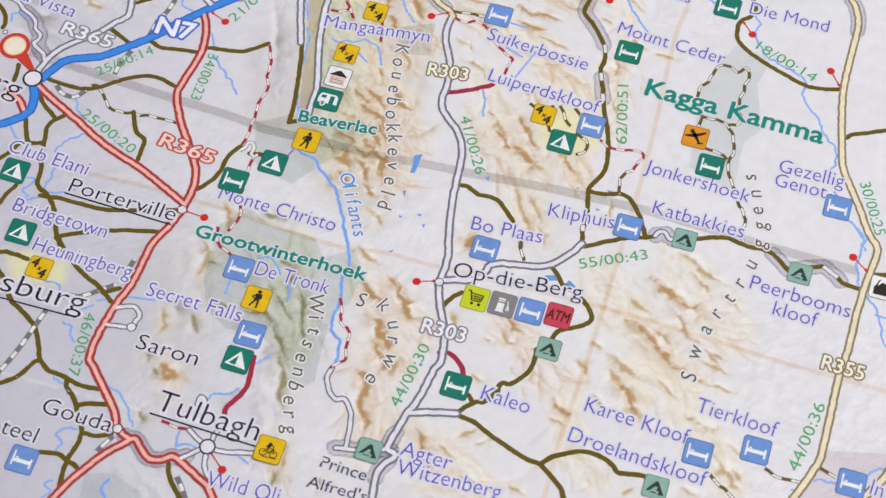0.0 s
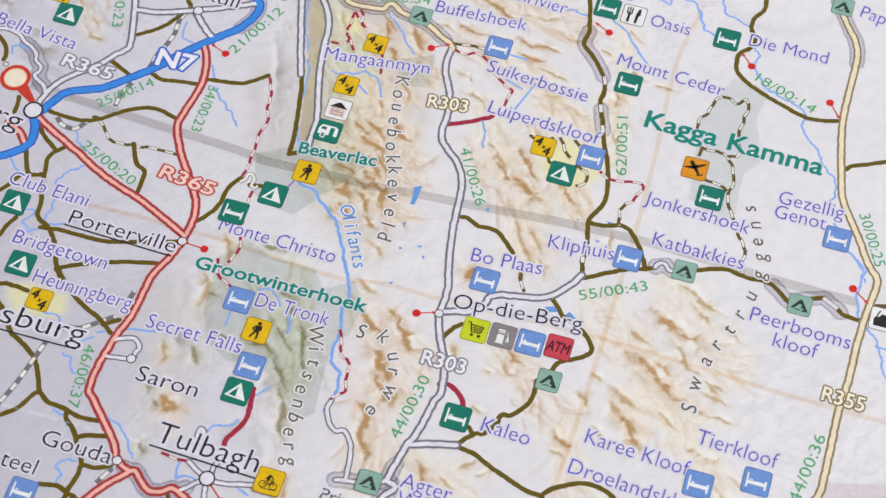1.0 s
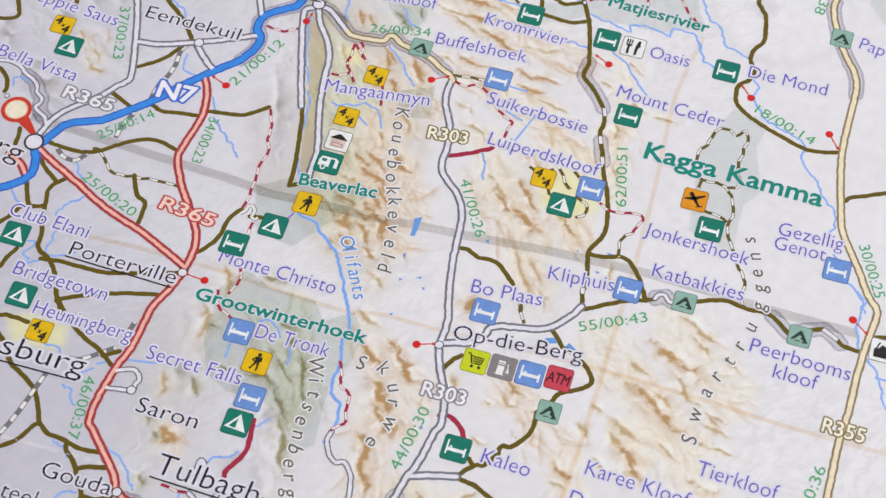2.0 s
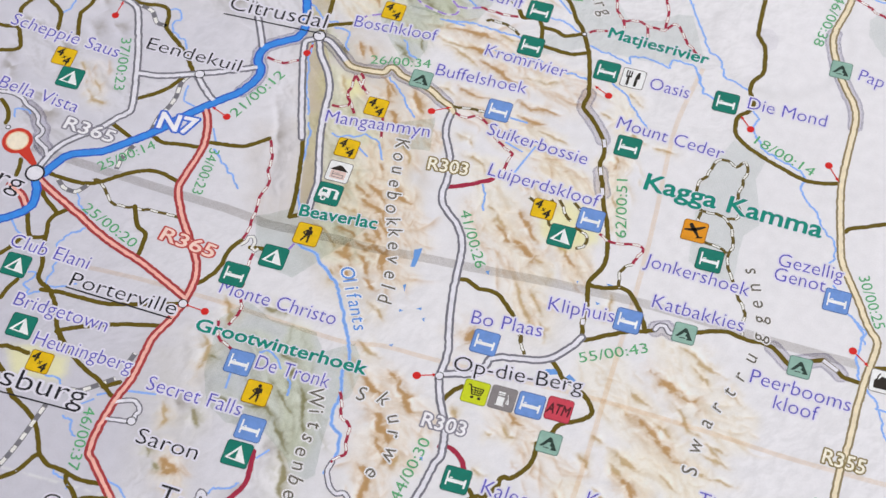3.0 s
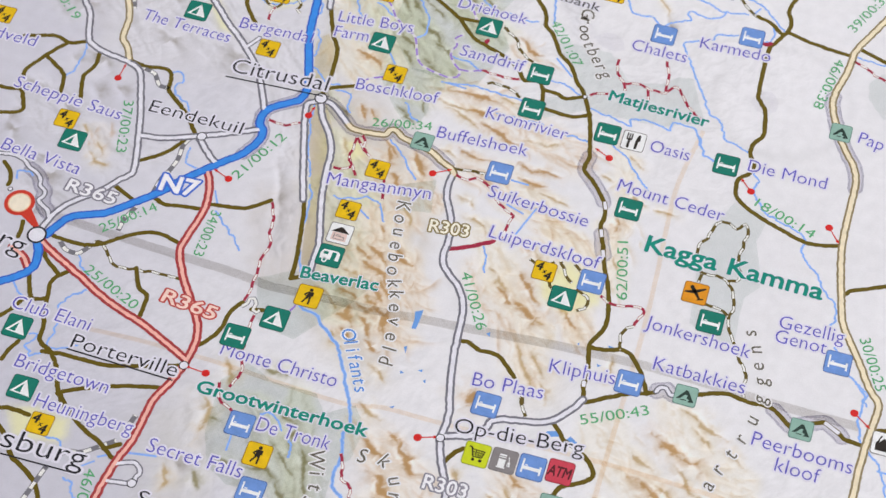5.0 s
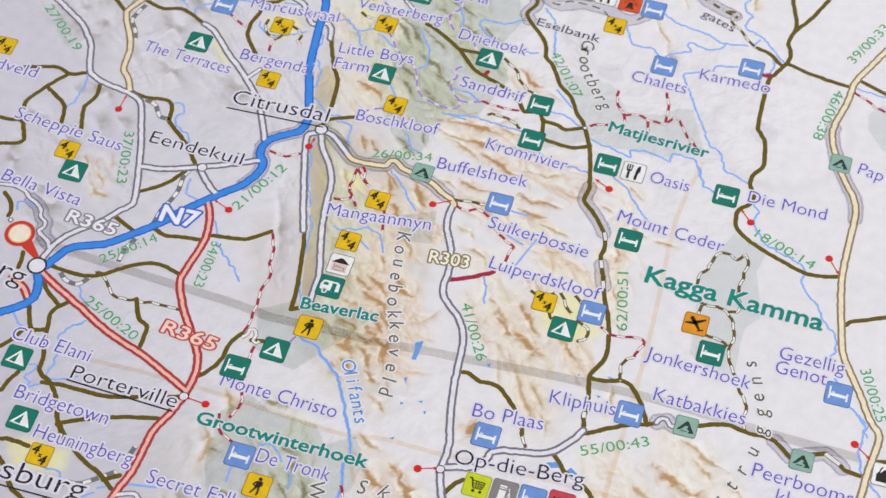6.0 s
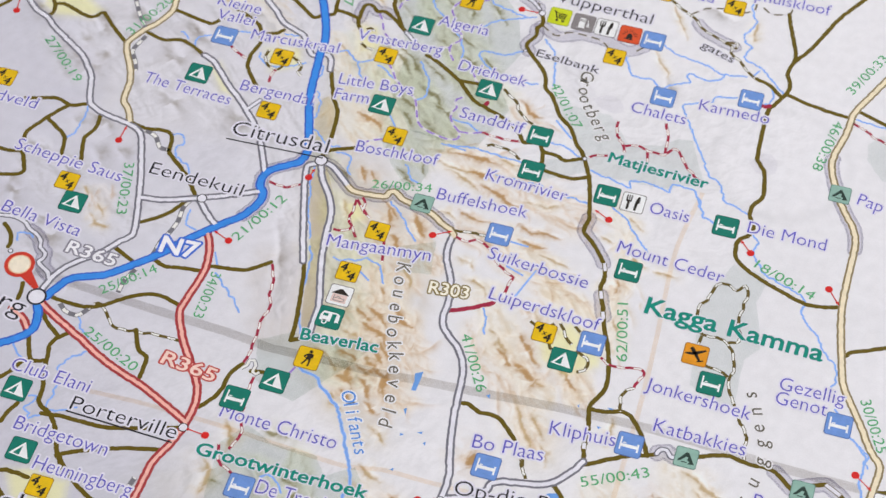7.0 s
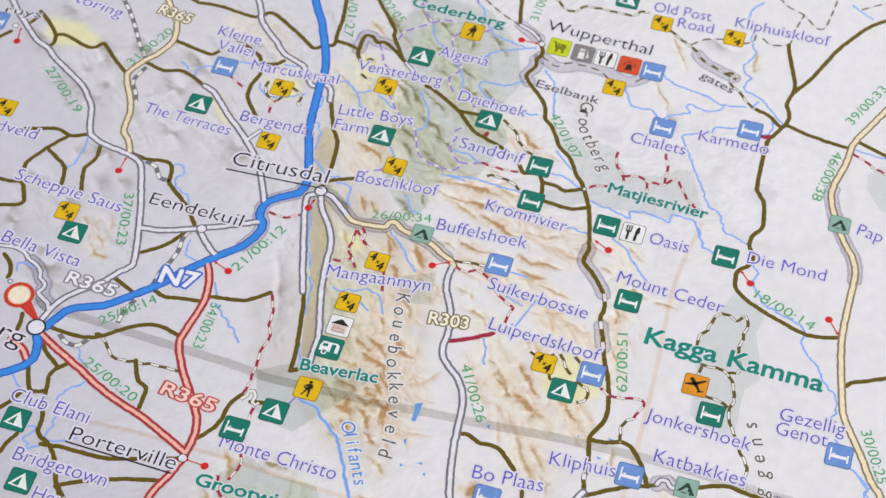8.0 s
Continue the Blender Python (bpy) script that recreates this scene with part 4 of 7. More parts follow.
# area: ink, rgb, cover, level, words
AREAS = {
    "reserve": ("nature_reserve", "reserve_veil", (196, 209, 203), 0.47, 0.004, "translucent grey-green nature reserve area"),
    "hill_reserve": ("nature_reserve", "hill_reserve_veil", (186, 201, 191), 0.52, 0.004, "translucent grey-green nature reserve over hills"),
    "valley": ("valley_area", "valley_veil", (222, 208, 166), 0.75, 0.007, "translucent sandy valley floor"),
    "pan": ("pan_area", "pan_veil", (214, 211, 221), 0.38, 0.006, "faint grey round pan"),
    "pinkzone": ("pink_area", "pink_veil", (226, 206, 214), 0.55, 0.005, "translucent pale pink area"),
    "lake": ("lake", "lake_blue", (110, 160, 228), 1.0, 0.024, "small blue lake"),
}


def area(kind, pts):
    name, mat, rgb, cover, level, words = AREAS[kind]
    p = [Vector(q) for q in pts]
    if kind in ("lake", "pan", "valley"):
        ring = smooth(pts + pts[:1], 0.8)[:-1]
    else:
        ring = [a + (b - a) * k / 6 for a, b in zip(p, p[1:] + p[:1]) for k in range(6)]
    ring = [q + Vector((noise.noise((q.x, q.y, 1)), noise.noise((q.x, q.y, 5)))) * (0.05 if kind == "lake" else 0.14) for q in ring]
    bm = bmesh.new()
    bm.faces.new([bm.verts.new((q.x, q.y, 0)) for q in ring])
    bmesh.ops.triangulate(bm, faces=bm.faces[:])
    bm.normal_update()
    bm.verts.index_update()
    v = [(q.co.x, q.co.y) for q in bm.verts]
    f = [[q.index for q in (face.verts if face.normal.z > 0 else reversed(face.verts))] for face in bm.faces]
    bm.free()
    part(name, v, f, ink(mat, rgb, cover), level, None, words)


def disc(e, n, r, k=28):
    return [(e + r * math.cos(2 * math.pi * i / k), n + r * math.sin(2 * math.pi * i / k)) for i in range(k)], [tuple(range(k))]


def town_dot(e, n, r):
    ob = part("town_circle", *disc(e, n, r), ink("dark_ring", (52, 50, 58)), 0.092, None, "white town circle with a black outline")
    part("circle_fill", *disc(e, n, r * 0.8 if r > 0.5 else r * 0.68), ink("white_road", (232, 230, 240)), 0.104, ob)


def distance_dot(e, n, te, tn):
    ob = part("distance_marker", *disc(e, n, 0.52), ink("signal_red", (214, 42, 40)), 0.088, None, "red distance dot with a thin arrow")
    a, b = Vector((e, n)), Vector((te, tn))
    d = (b - a).normalized()
    s = Vector((-d.y, d.x))
    part("arrow_line", *ribbon([a, b - d * 0.4], 0.16, False), ink("signal_red", (214, 42, 40)), 0.084, ob)
    part("arrow_head", [tuple(b - d * 0.62 - s * 0.24), tuple(b), tuple(b - d * 0.62 + s * 0.24)], [(0, 1, 2)], ink("signal_red", (214, 42, 40)), 0.086, ob)


def pin(e, n, te, tn):
    a, b = Vector((e, n)), Vector((te, tn))
    d = (b - a).normalized()
    s = Vector((-d.y, d.x))
    red = ink("pin_red", (206, 62, 48))
    ob = part("pin_marker", *disc(e, n, 2.08, 44), red, 0.090, None, "large red ring marker with a cream middle")
    part("pin_tail", [tuple(a + d * 1.7 - s * 0.85), tuple(b - s * 0.35), tuple(b + s * 0.35), tuple(a + d * 1.7 + s * 0.85)], [(0, 1, 2, 3)], red, 0.087, ob)
    part("pin_ring", *disc(e, n, 1.56, 44), ink("pin_peach", (240, 196, 160)), 0.104, ob)
    part("pin_middle", *disc(e, n, 1.38, 44), ink("pin_cream", (246, 234, 214)), 0.118, ob)


def within(xs, ys, phi):
    """Flat faces over the region where the field on that grid is below zero."""
    V, F = [], []
    full = (phi[:-1, :-1] < 0) & (phi[1:, :-1] < 0) & (phi[:-1, 1:] < 0) & (phi[1:, 1:] < 0)
    some = ((phi[:-1, :-1] < 0) | (phi[1:, :-1] < 0) | (phi[:-1, 1:] < 0) | (phi[1:, 1:] < 0)) & ~full
    for r in range(full.shape[0]):
        row = np.flatnonzero(np.diff(np.concatenate([[0], full[r].astype(int), [0]])))
        for p, q in zip(row[::2], row[1::2]):
            F.append((len(V), len(V) + 1, len(V) + 2, len(V) + 3))
            V += [(xs[p], ys[r]), (xs[q], ys[r]), (xs[q], ys[r + 1]), (xs[p], ys[r + 1])]
    for r, c in zip(*np.nonzero(some)):
        ring = [(xs[c], ys[r], phi[r, c]), (xs[c + 1], ys[r], phi[r, c + 1]), (xs[c + 1], ys[r + 1], phi[r + 1, c + 1]), (xs[c], ys[r + 1], phi[r + 1, c])]
        out = []
        for (x0, y0, p0), (x1, y1, p1) in zip(ring, ring[1:] + ring[:1]):
            if p0 < 0:
                out.append((x0, y0))
            if (p0 < 0) != (p1 < 0):
                t = p0 / (p0 - p1)
                out.append((x0 + t * (x1 - x0), y0 + t * (y1 - y0)))
        if len(out) > 2:
            F.append(tuple(range(len(V), len(V) + len(out))))
            V += out
    return V, F


# ---- lettering ----
LETTERS = {}


def letters(text):
    """Vertices and faces of a line of type, one unit of size."""
    if text not in LETTERS:
        cu = bpy.data.curves.new("type", "FONT")
        cu.body, cu.size, cu.resolution_u = text, 1.0, 3
        ob = bpy.data.objects.new("type", cu)
        case = bpy.data.scenes.new("type_case")
        case.collection.objects.link(ob)
        case.view_layers[0].update()
        me = bpy.data.meshes.new_from_object(ob.evaluated_get(case.view_layers[0].depsgraph))
        v = np.array([tuple(q.co)[:2] for q in me.vertices])
        f = [tuple(p.vertices) if p.normal.z > 0 else tuple(reversed(p.vertices)) for p in me.polygons]
        bpy.data.objects.remove(ob)
        bpy.data.curves.remove(cu)
        bpy.data.meshes.remove(me)
        bpy.data.scenes.remove(case)
        v[:, 0] -= v[:, 0].min()
        LETTERS[text] = (v, f)
    return LETTERS[text]


def swollen(text, swell, step):
    """The same line of type with its outline moved outwards: the region within that distance of the letters."""
    key = (text, swell, step)
    if key in LETTERS:
        return LETTERS[key]
    v, f = letters(text)
    once = {}
    for face in f:
        for a, b in zip(face, face[1:] + face[:1]):
            once[(min(a, b), max(a, b))] = once.get((min(a, b), max(a, b)), 0) + 1
    rim = np.array([[*v[a], *v[b]] for (a, b), n in once.items() if n == 1])
    pad = swell + 2 * step
    xs, ys = np.arange(v[:, 0].min() - pad, v[:, 0].max() + pad, step), np.arange(v[:, 1].min() - pad, v[:, 1].max() + pad, step)
    phi = np.full((len(ys), len(xs)), 1.0)
    for k in range(0, len(xs), 12):
        cols = xs[k:k + 12]
        near = rim[(np.minimum(rim[:, 0], rim[:, 2]) < cols[-1] + pad) & (np.maximum(rim[:, 0], rim[:, 2]) > cols[0] - pad)]
        if not len(near):
            continue
        X, Y = [g[..., None] for g in np.meshgrid(cols, ys)]
        ax, ay, bx, by = near.T
        dx, dy = bx - ax, by - ay
        s = np.clip(((X - ax) * dx + (Y - ay) * dy) / np.maximum(dx * dx + dy * dy, 1e-12), 0, 1)
        d = np.hypot(X - ax - s * dx, Y - ay - s * dy).min(-1)
        cross = ((ax <= X) != (bx <= X)) & (ay + (X - ax) * dy / np.where(dx == 0, 1e-12, dx) > Y)
        phi[:, k:k + 12] = np.where(cross.sum(-1) % 2 == 1, -d, d) - swell
    V, F = within(xs, ys, phi)
    LETTERS[key] = (np.array(V), F)
    return LETTERS[key]


def set_type(text, at, angle, sx, sy, swell, slant=0.0):
    v, f = swollen(text, swell, 0.03 if swell > 0.045 else 0.022) if swell else letters(text)
    c, s = math.cos(angle), math.sin(angle)
    x, y = v[:, 0] * sx + v[:, 1] * sy * slant, v[:, 1] * sy
    return [(at[0] + c * a - s * b, at[1] + s * a + c * b) for a, b in zip(x, y)], f


# style: ink, rgb, height of a capital in mm, weight, halo swell, words
TYPE = {
    "lodge": ("indigo", (98, 91, 194), 2.0, -0.009, 0.075, "indigo"),
    "reserve": ("teal", (22, 138, 122), 1.76, 0.022, 0.075, "bold teal"),
    "bigreserve": ("teal", (22, 138, 122), 2.6, 0.02, 0.05, "bold teal"),
    "place": ("type_black", (40, 38, 46), 2.08, -0.008, 0.065, "black"),
    "town": ("type_black", (40, 38, 46), 2.5, -0.008, 0.07, "black"),
    "bigtown": ("type_black", (40, 38, 46), 2.8, -0.008, 0.06, "black"),
    "small": ("type_grey", (70, 68, 72), 1.4, 0.0, 0.065, "dark grey"),
    "distance": ("type_green", (96, 174, 122), 1.42, 0.0, 0.0, "green"),
    "relief": ("type_brown", (104, 98, 88), 1.9, 0.0, 0.0, "dark brown"),
    "water": ("type_blue", (88, 146, 226), 1.8, 0.0, 0.0, "blue"),
}
CAP = letters("H")[0][:, 1].max()
HALO = ("halo", (226, 223, 236), 1.0)


def place_name(style, text, a, b):
    """A name on a straight line from a to b, along its foot."""
    name, rgb, size, weight, halo, words = TYPE[style]
    size = size / CAP
    v, _ = letters(text)
    d = Vector(b) - Vector(a)
    sx = d.length / v[:, 0].max()
    angle = math.atan2(d.y, d.x)
    ob = part("place_name", *set_type(text, a, angle, sx, size, weight), ink(name, rgb), 0.116, None, "printed name %s in %s letters" % (text, words))
    if halo:
        part("halo", *set_type(text, a, angle, sx, size, halo), ink(HALO[0], HALO[1], HALO[2]), 0.078, ob)


def distance_text(text, a, b):
    """Kilometres and hours beside a road, set along the middle line from a to b."""
    name, rgb, size, weight, halo, words = TYPE["distance"]
    d = Vector(b) - Vector(a)
    angle = math.atan2(d.y, d.x)
    foot = Vector(a) - Vector((-math.sin(angle), math.cos(angle))) * size * 0.5
    size = size / CAP
    sx = d.length / letters(text)[0][:, 0].max()
    part("distance_text", *set_type(text, foot, angle, sx, size, weight), ink(name, rgb), 0.116, None, "printed distance and time %s in green" % text)


NUMBERS = {
    "scenic_number": ("khaki_type", (140, 124, 78), "cream_type", (246, 240, 226), "brown-edged cream"),
    "main_number": ("slate_type", (142, 138, 152), "white_type", (242, 240, 246), "grey-edged white"),
    "national_number": ("royal", (70, 112, 214), "white_type", (242, 240, 246), "blue-edged white"),
    "regional_number": ("rust", (196, 84, 80), "pink_type", (247, 214, 203), "red-edged pink"),
}


def road_number(style, text, a, b):
    edge, ergb, fill, frgb, words = NUMBERS[style]
    size = 1.9 if style != "national_number" else 2.6
    d = Vector(b) - Vector(a)
    angle = math.atan2(d.y, d.x)
    foot = Vector(a) - Vector((-math.sin(angle), math.cos(angle))) * size * 0.5
    size = size / CAP
    sx = d.length / (letters(text)[0][:, 0].max() + 0.16)
    foot = foot + d.normalized() * 0.08 * sx
    ob = part("road_number", *set_type(text, foot, angle, sx, size, 0.1 if style == "national_number" else 0.085), ink(edge, ergb), 0.098, None, "printed road number %s in bold %s type" % (text, words))
    part("number_fill", *set_type(text, foot, angle, sx, size, 0.028 if style == "national_number" else 0.014), ink(fill, frgb), 0.112, ob)


def path_name(style, text, pts):
    """A name spread along a bending line, letter by letter."""
    name, rgb, size, weight, halo, words = TYPE[style]
    line = smooth(pts)
    total = sum((b - a).length for a, b in zip(line, line[1:]))
    spots = [Vector(p) for p in pts] if len(pts) == len(text) else None  # each letter at a place of its own
    v, f, hv, hf = [], [], [], []
    for i, ch in enumerate(text):
        s = total * (i + 0.0) / max(1, len(text) - 1)
        p = cut(line, max(0, s - 0.8), min(total, s + 0.8))
        d = p[-1] - p[0]
        q = cut(line, max(0, s - 0.01), min(total, s + 0.01))[0]
        if spots:
            q, d = spots[i], spots[min(i + 1, len(spots) - 1)] - spots[max(i - 1, 0)]
        angle = math.atan2(d.y, d.x)
        w = letters(ch)[0][:, 0].max() * size / CAP * 0.95
        at = q - d.normalized() * w / 2 - Vector((-math.sin(angle), math.cos(angle))) * size * 0.4
        a, b = set_type(ch, at, angle, size / CAP * 0.95, size / CAP, weight, 0.12)
        f += [tuple(k + len(v) for k in face) for face in b]
        v += a
        a, b = set_type(ch, at, angle, size / CAP * 0.95, size / CAP, 0.075, 0.12)
        hf += [tuple(k + len(hv) for k in face) for face in b]
        hv += a
    ob = part("landscape_name", v, f, ink(name, rgb), 0.116, None, "spaced %s letters of the landscape name %s" % (words, text))
    part("halo", hv, hf, ink("halo_soft", (234, 232, 236)), 0.076, ob)


def underline(a, b):
    part("underline", *ribbon([Vector(a), Vector(b)], 0.21, False), ink("type_black", (40, 38, 46)), 0.114, None, "black underline of a town name")


# ---- map symbols ----
def rounded(half, r, k=5):
    v = []
    for cx, cy, a0 in ((half - r, half - r, 0), (r - half, half - r, 90), (r - half, r - half, 180), (half - r, r - half, 270)):
        v += [(cx + r * math.cos(radians(a0 + 90 * i / k)), cy + r * math.sin(radians(a0 + 90 * i / k))) for i in range(k + 1)]
    return v


def rect(x0, y0, x1, y1):
    return [(x0, y0), (x1, y0), (x1, y1), (x0, y1)]


def round_shape(x, y, r, k=16):
    return [(x + r * math.cos(2 * math.pi * i / k), y + r * math.sin(2 * math.pi * i / k)) for i in range(k)]


def bar(x0, y0, x1, y1, w):
    d = Vector((x1 - x0, y1 - y0)).normalized() * w / 2
    return [(x0 + d.y, y0 - d.x), (x1 + d.y, y1 - d.x), (x1 - d.y, y1 + d.x), (x0 - d.y, y0 + d.x)]


def ring_bars(x, y, r, w, k=14):
    p = round_shape(x, y, r, k)
    return [bar(*p[i], *p[(i + 1) % k], w) for i in range(k)]


BED = [rect(-0.78, -0.58, -0.64, 0.64), rect(-0.64, -0.28, 0.64, 0.02), rect(0.64, -0.56, 0.8, 0.2), rect(-0.54, 0.06, -0.3, 0.16)]
CART = [bar(-0.75, 0.6, -0.5, 0.6, 0.12), bar(-0.52, 0.62, -0.25, -0.25, 0.12), bar(-0.45, 0.42, 0.62, 0.38, 0.1), bar(-0.38, 0.18, 0.58, 0.18, 0.08),
        bar(-0.32, -0.03, 0.52, -0.02, 0.08), bar(-0.27, -0.24, 0.48, -0.22, 0.1), bar(0.62, 0.4, 0.48, -0.22, 0.1), bar(-0.1, 0.42, -0.02, -0.22, 0.07),
        bar(0.14, 0.4, 0.16, -0.22, 0.07), bar(0.38, 0.4, 0.33, -0.22, 0.07), round_shape(-0.18, -0.5, 0.14), round_shape(0.42, -0.5, 0.14)]
FUEL = [rect(-0.42, -0.62, 0.16, 0.12), rect(-0.42, 0.42, 0.16, 0.58), rect(-0.42, 0.26, 0.16, 0.34), rect(-0.5, -0.72, 0.24, -0.62), bar(0.36, 0.42, 0.5, -0.1, 0.07), bar(0.5, -0.08, 0.56, -0.46, 0.12), bar(0.36, -0.4, 0.56, -0.44, 0.07), bar(0.36, -0.4, 0.44, -0.02, 0.07)]
FORK = [rect(-0.54, -0.84, -0.32, 0.12), rect(-0.7, 0.05, -0.16, 0.24), rect(-0.7, 0.2, -0.58, 0.82), rect(-0.49, 0.2, -0.37, 0.82), rect(-0.28, 0.2, -0.16, 0.82),
        [(0.16, -0.84), (0.4, -0.84), (0.44, 0.0), (0.6, 0.12), (0.54, 0.84), (0.34, 0.76), (0.18, 0.2)]]
TENT = [[(-0.9, -0.5), (0.08, 0.78), (0.86, -0.66)]]
FLAP = [[(-0.58, -0.4), (0.0, 0.4), (-0.02, -0.46)]]
WALKER = [round_shape(0.06, 0.66, 0.17, 10), [(-0.18, 0.46), (0.22, 0.5), (0.24, -0.06), (-0.16, -0.1)], [(0.2, 0.5), (0.36, 0.44), (0.38, 0.06), (0.22, 0.02)],
          bar(-0.12, 0.4, -0.4, 0.1, 0.14), bar(-0.4, 0.12, -0.14, -0.04, 0.12), [(-0.16, -0.06), (0.06, -0.06), (-0.16, -0.44), (-0.34, -0.76), (-0.48, -0.7), (-0.3, -0.38)],
          [(0.02, -0.06), (0.24, -0.06), (0.26, -0.42), (0.24, -0.8), (0.08, -0.8), (0.1, -0.42)]]
CYCLE = (ring_bars(-0.42, -0.32, 0.27, 0.08) + ring_bars(0.42, -0.32, 0.27, 0.08) +
         [bar(-0.42, -0.32, -0.12, 0.1, 0.08), bar(-0.12, 0.1, 0.3, 0.1, 0.08), bar(0.3, 0.16, 0.42, -0.32, 0.08), bar(0.0, -0.32, 0.3, 0.1, 0.08), bar(0.0, -0.32, -0.16, 0.16, 0.08),
          [(-0.35, 0.14), (-0.02, 0.14), (0.12, 0.5), (-0.12, 0.58)], bar(0.05, 0.46, 0.3, 0.2, 0.09), bar(-0.4, -0.66, 0.75, -0.6, 0.07)])
PLANE = [[(-0.46, 0.6), (-0.28, 0.66), (0.12, 0.12), (0.48, -0.5), (0.36, -0.56), (-0.16, 0.02), (-0.5, 0.42)], [(-0.82, -0.1), (-0.76, 0.04), (-0.2, 0.22), (0.66, 0.62), (0.74, 0.5), (0.12, 0.06), (-0.16, -0.06)], [(0.16, -0.62), (0.24, -0.48), (0.64, -0.34), (0.68, -0.46)]]
PLANE = [[(x * 1.16, y * 1.16) for x, y in s] for s in PLANE]
ROOF = [[(-0.84, 0.12), (-0.12, 0.68), (0.1, 0.68), (0.84, 0.12)]]
HOUSE = [rect(-0.68, -0.76, 0.68, 0.1)]
SLATS = [rect(-0.5, -0.64, 0.5, -0.58), rect(-0.5, -0.34, 0.5, -0.28), rect(-0.5, -0.58, -0.44, 0.0), rect(0.44, -0.58, 0.5, -0.34), rect(-0.3, -0.2, 0.1, -0.15)]
VAN = [[(-0.82, -0.4), (-0.86, 0.14), (-0.66, 0.56), (0.58, 0.56), (0.8, 0.36), (0.84, -0.4)], round_shape(-0.36, -0.52, 0.24)]
VAN_DARK = [rect(-0.62, 0.08, -0.2, 0.36), rect(0.12, -0.4, 0.5, 0.4), round_shape(-0.36, -0.52, 0.12)]
ALARM = [[(-0.3, -0.5), (-0.26, -0.05), (-0.1, 0.14), (0.1, 0.14), (0.26, -0.05), (0.3, -0.5)], rect(-0.42, -0.66, 0.42, -0.52)] + \
        [bar(0.42 * math.cos(a), -0.1 + 0.42 * math.sin(a), 0.74 * math.cos(a), -0.1 + 0.74 * math.sin(a), 0.07) for a in np.linspace(0.1, math.pi - 0.1, 8)]
PASS = [[(-0.82, -0.46), (-0.04, 0.6), (0.16, 0.56), (0.86, -0.6), (0.24, -0.66), (0.4, -0.4), (0.12, -0.24), (0.2, 0.06), (-0.04, 0.1), (-0.34, -0.28), (-0.56, -0.46)], bar(-0.4, -0.52, 0.16, -0.5, 0.1)]
HORN = [[(-0.7, -0.7), (-0.72, 0.0), (-0.4, 0.4), (-0.42, 0.1), (-0.1, 0.5), (0.6, 0.3), (0.72, -0.7)], bar(-0.5, 0.3, -0.3, 0.72, 0.12)]
BLACK, WHITE = ("glyph_black", (44, 38, 34)), ("glyph_white", (240, 240, 242))
# kind: size mm, plate ink and rgb, edge ink and rgb, pictogram layers, words
SYMBOLS = {
    "green_bed": (3.42, ("bottle_green", (26, 122, 106)), ("green_edge", (20, 96, 86)), [(BED, WHITE)], "green lodging symbol with a white bed"),
    "blue_bed": (3.42, ("cornflower", (112, 150, 216)), ("blue_edge", (84, 112, 176)), [(BED, WHITE)], "blue lodging symbol with a white bed"),
    "camping": (3.42, ("bottle_green", (26, 122, 106)), ("green_edge", (20, 96, 86)), [(TENT, WHITE), (FLAP, ("bottle_green", (26, 122, 106)))], "green camping symbol with a white tent"),
    "caravan": (3.42, ("bottle_green", (26, 122, 106)), ("green_edge", (20, 96, 86)), [(VAN, WHITE), (VAN_DARK, ("bottle_green", (26, 122, 106)))], "green caravan symbol in white"),
    "four_by_four": (3.05, ("amber", (230, 188, 24)), ("amber_edge", (166, 122, 22)), [], "amber four-wheel-drive symbol"),
    "hiking": (3.35, ("amber", (230, 188, 24)), ("amber_edge", (166, 122, 22)), [(WALKER, BLACK)], "amber hiking symbol with a dark plain shape"),
    "cycling": (3.4, ("amber", (230, 188, 24)), ("amber_edge", (166, 122, 22)), [(CYCLE, BLACK)], "amber cycling symbol with a dark bicycle"),
    "airfield": (3.3, ("orange", (224, 148, 34)), ("orange_edge", (168, 108, 26)), [(PLANE, BLACK)], "orange airfield symbol with a dark aeroplane"),
    "shelter": (3.3, ("glyph_white", (240, 240, 242)), ("plate_grey", (130, 124, 124)), [(HOUSE, ("rose", (226, 200, 194))), (ROOF, BLACK), (SLATS, ("plate_grey", (130, 124, 124)))], "white shelter symbol with a dark roof"),
    "restaurant": (3.3, ("glyph_white", (240, 240, 242)), ("plate_grey", (130, 124, 124)), [(FORK, BLACK)], "white restaurant symbol with fork and knife"),
    "shop": (3.3, ("lime", (204, 214, 40)), ("lime_edge", (158, 164, 36)), [(CART, BLACK)], "lime green shop symbol with a trolley"),
    "fuel": (3.3, ("fuel_grey", (138, 132, 134)), ("plate_grey", (130, 124, 124)), [(FUEL, WHITE)], "grey fuel symbol with a white pump"),
    "alarm": (3.3, ("vermilion", (214, 84, 48)), ("vermilion_edge", (164, 60, 36)), [(ALARM, BLACK)], "orange-red alarm symbol with dark rays"),
    "cash": (3.3, ("rose_red", (204, 70, 88)), ("rose_edge", (156, 48, 66)), [], "red cash machine symbol"),
    "pass": (2.95, ("sage", (146, 182, 170)), ("sage_edge", (106, 140, 130)), [(PASS, ("pass_black", (44, 62, 56)))], "grey-green mountain pass symbol with a dark road"),
    "lookout": (3.3, ("glyph_white", (240, 240, 242)), ("plate_grey", (130, 124, 124)), [(HORN, BLACK)], "white symbol with a dark plain shape"),
}


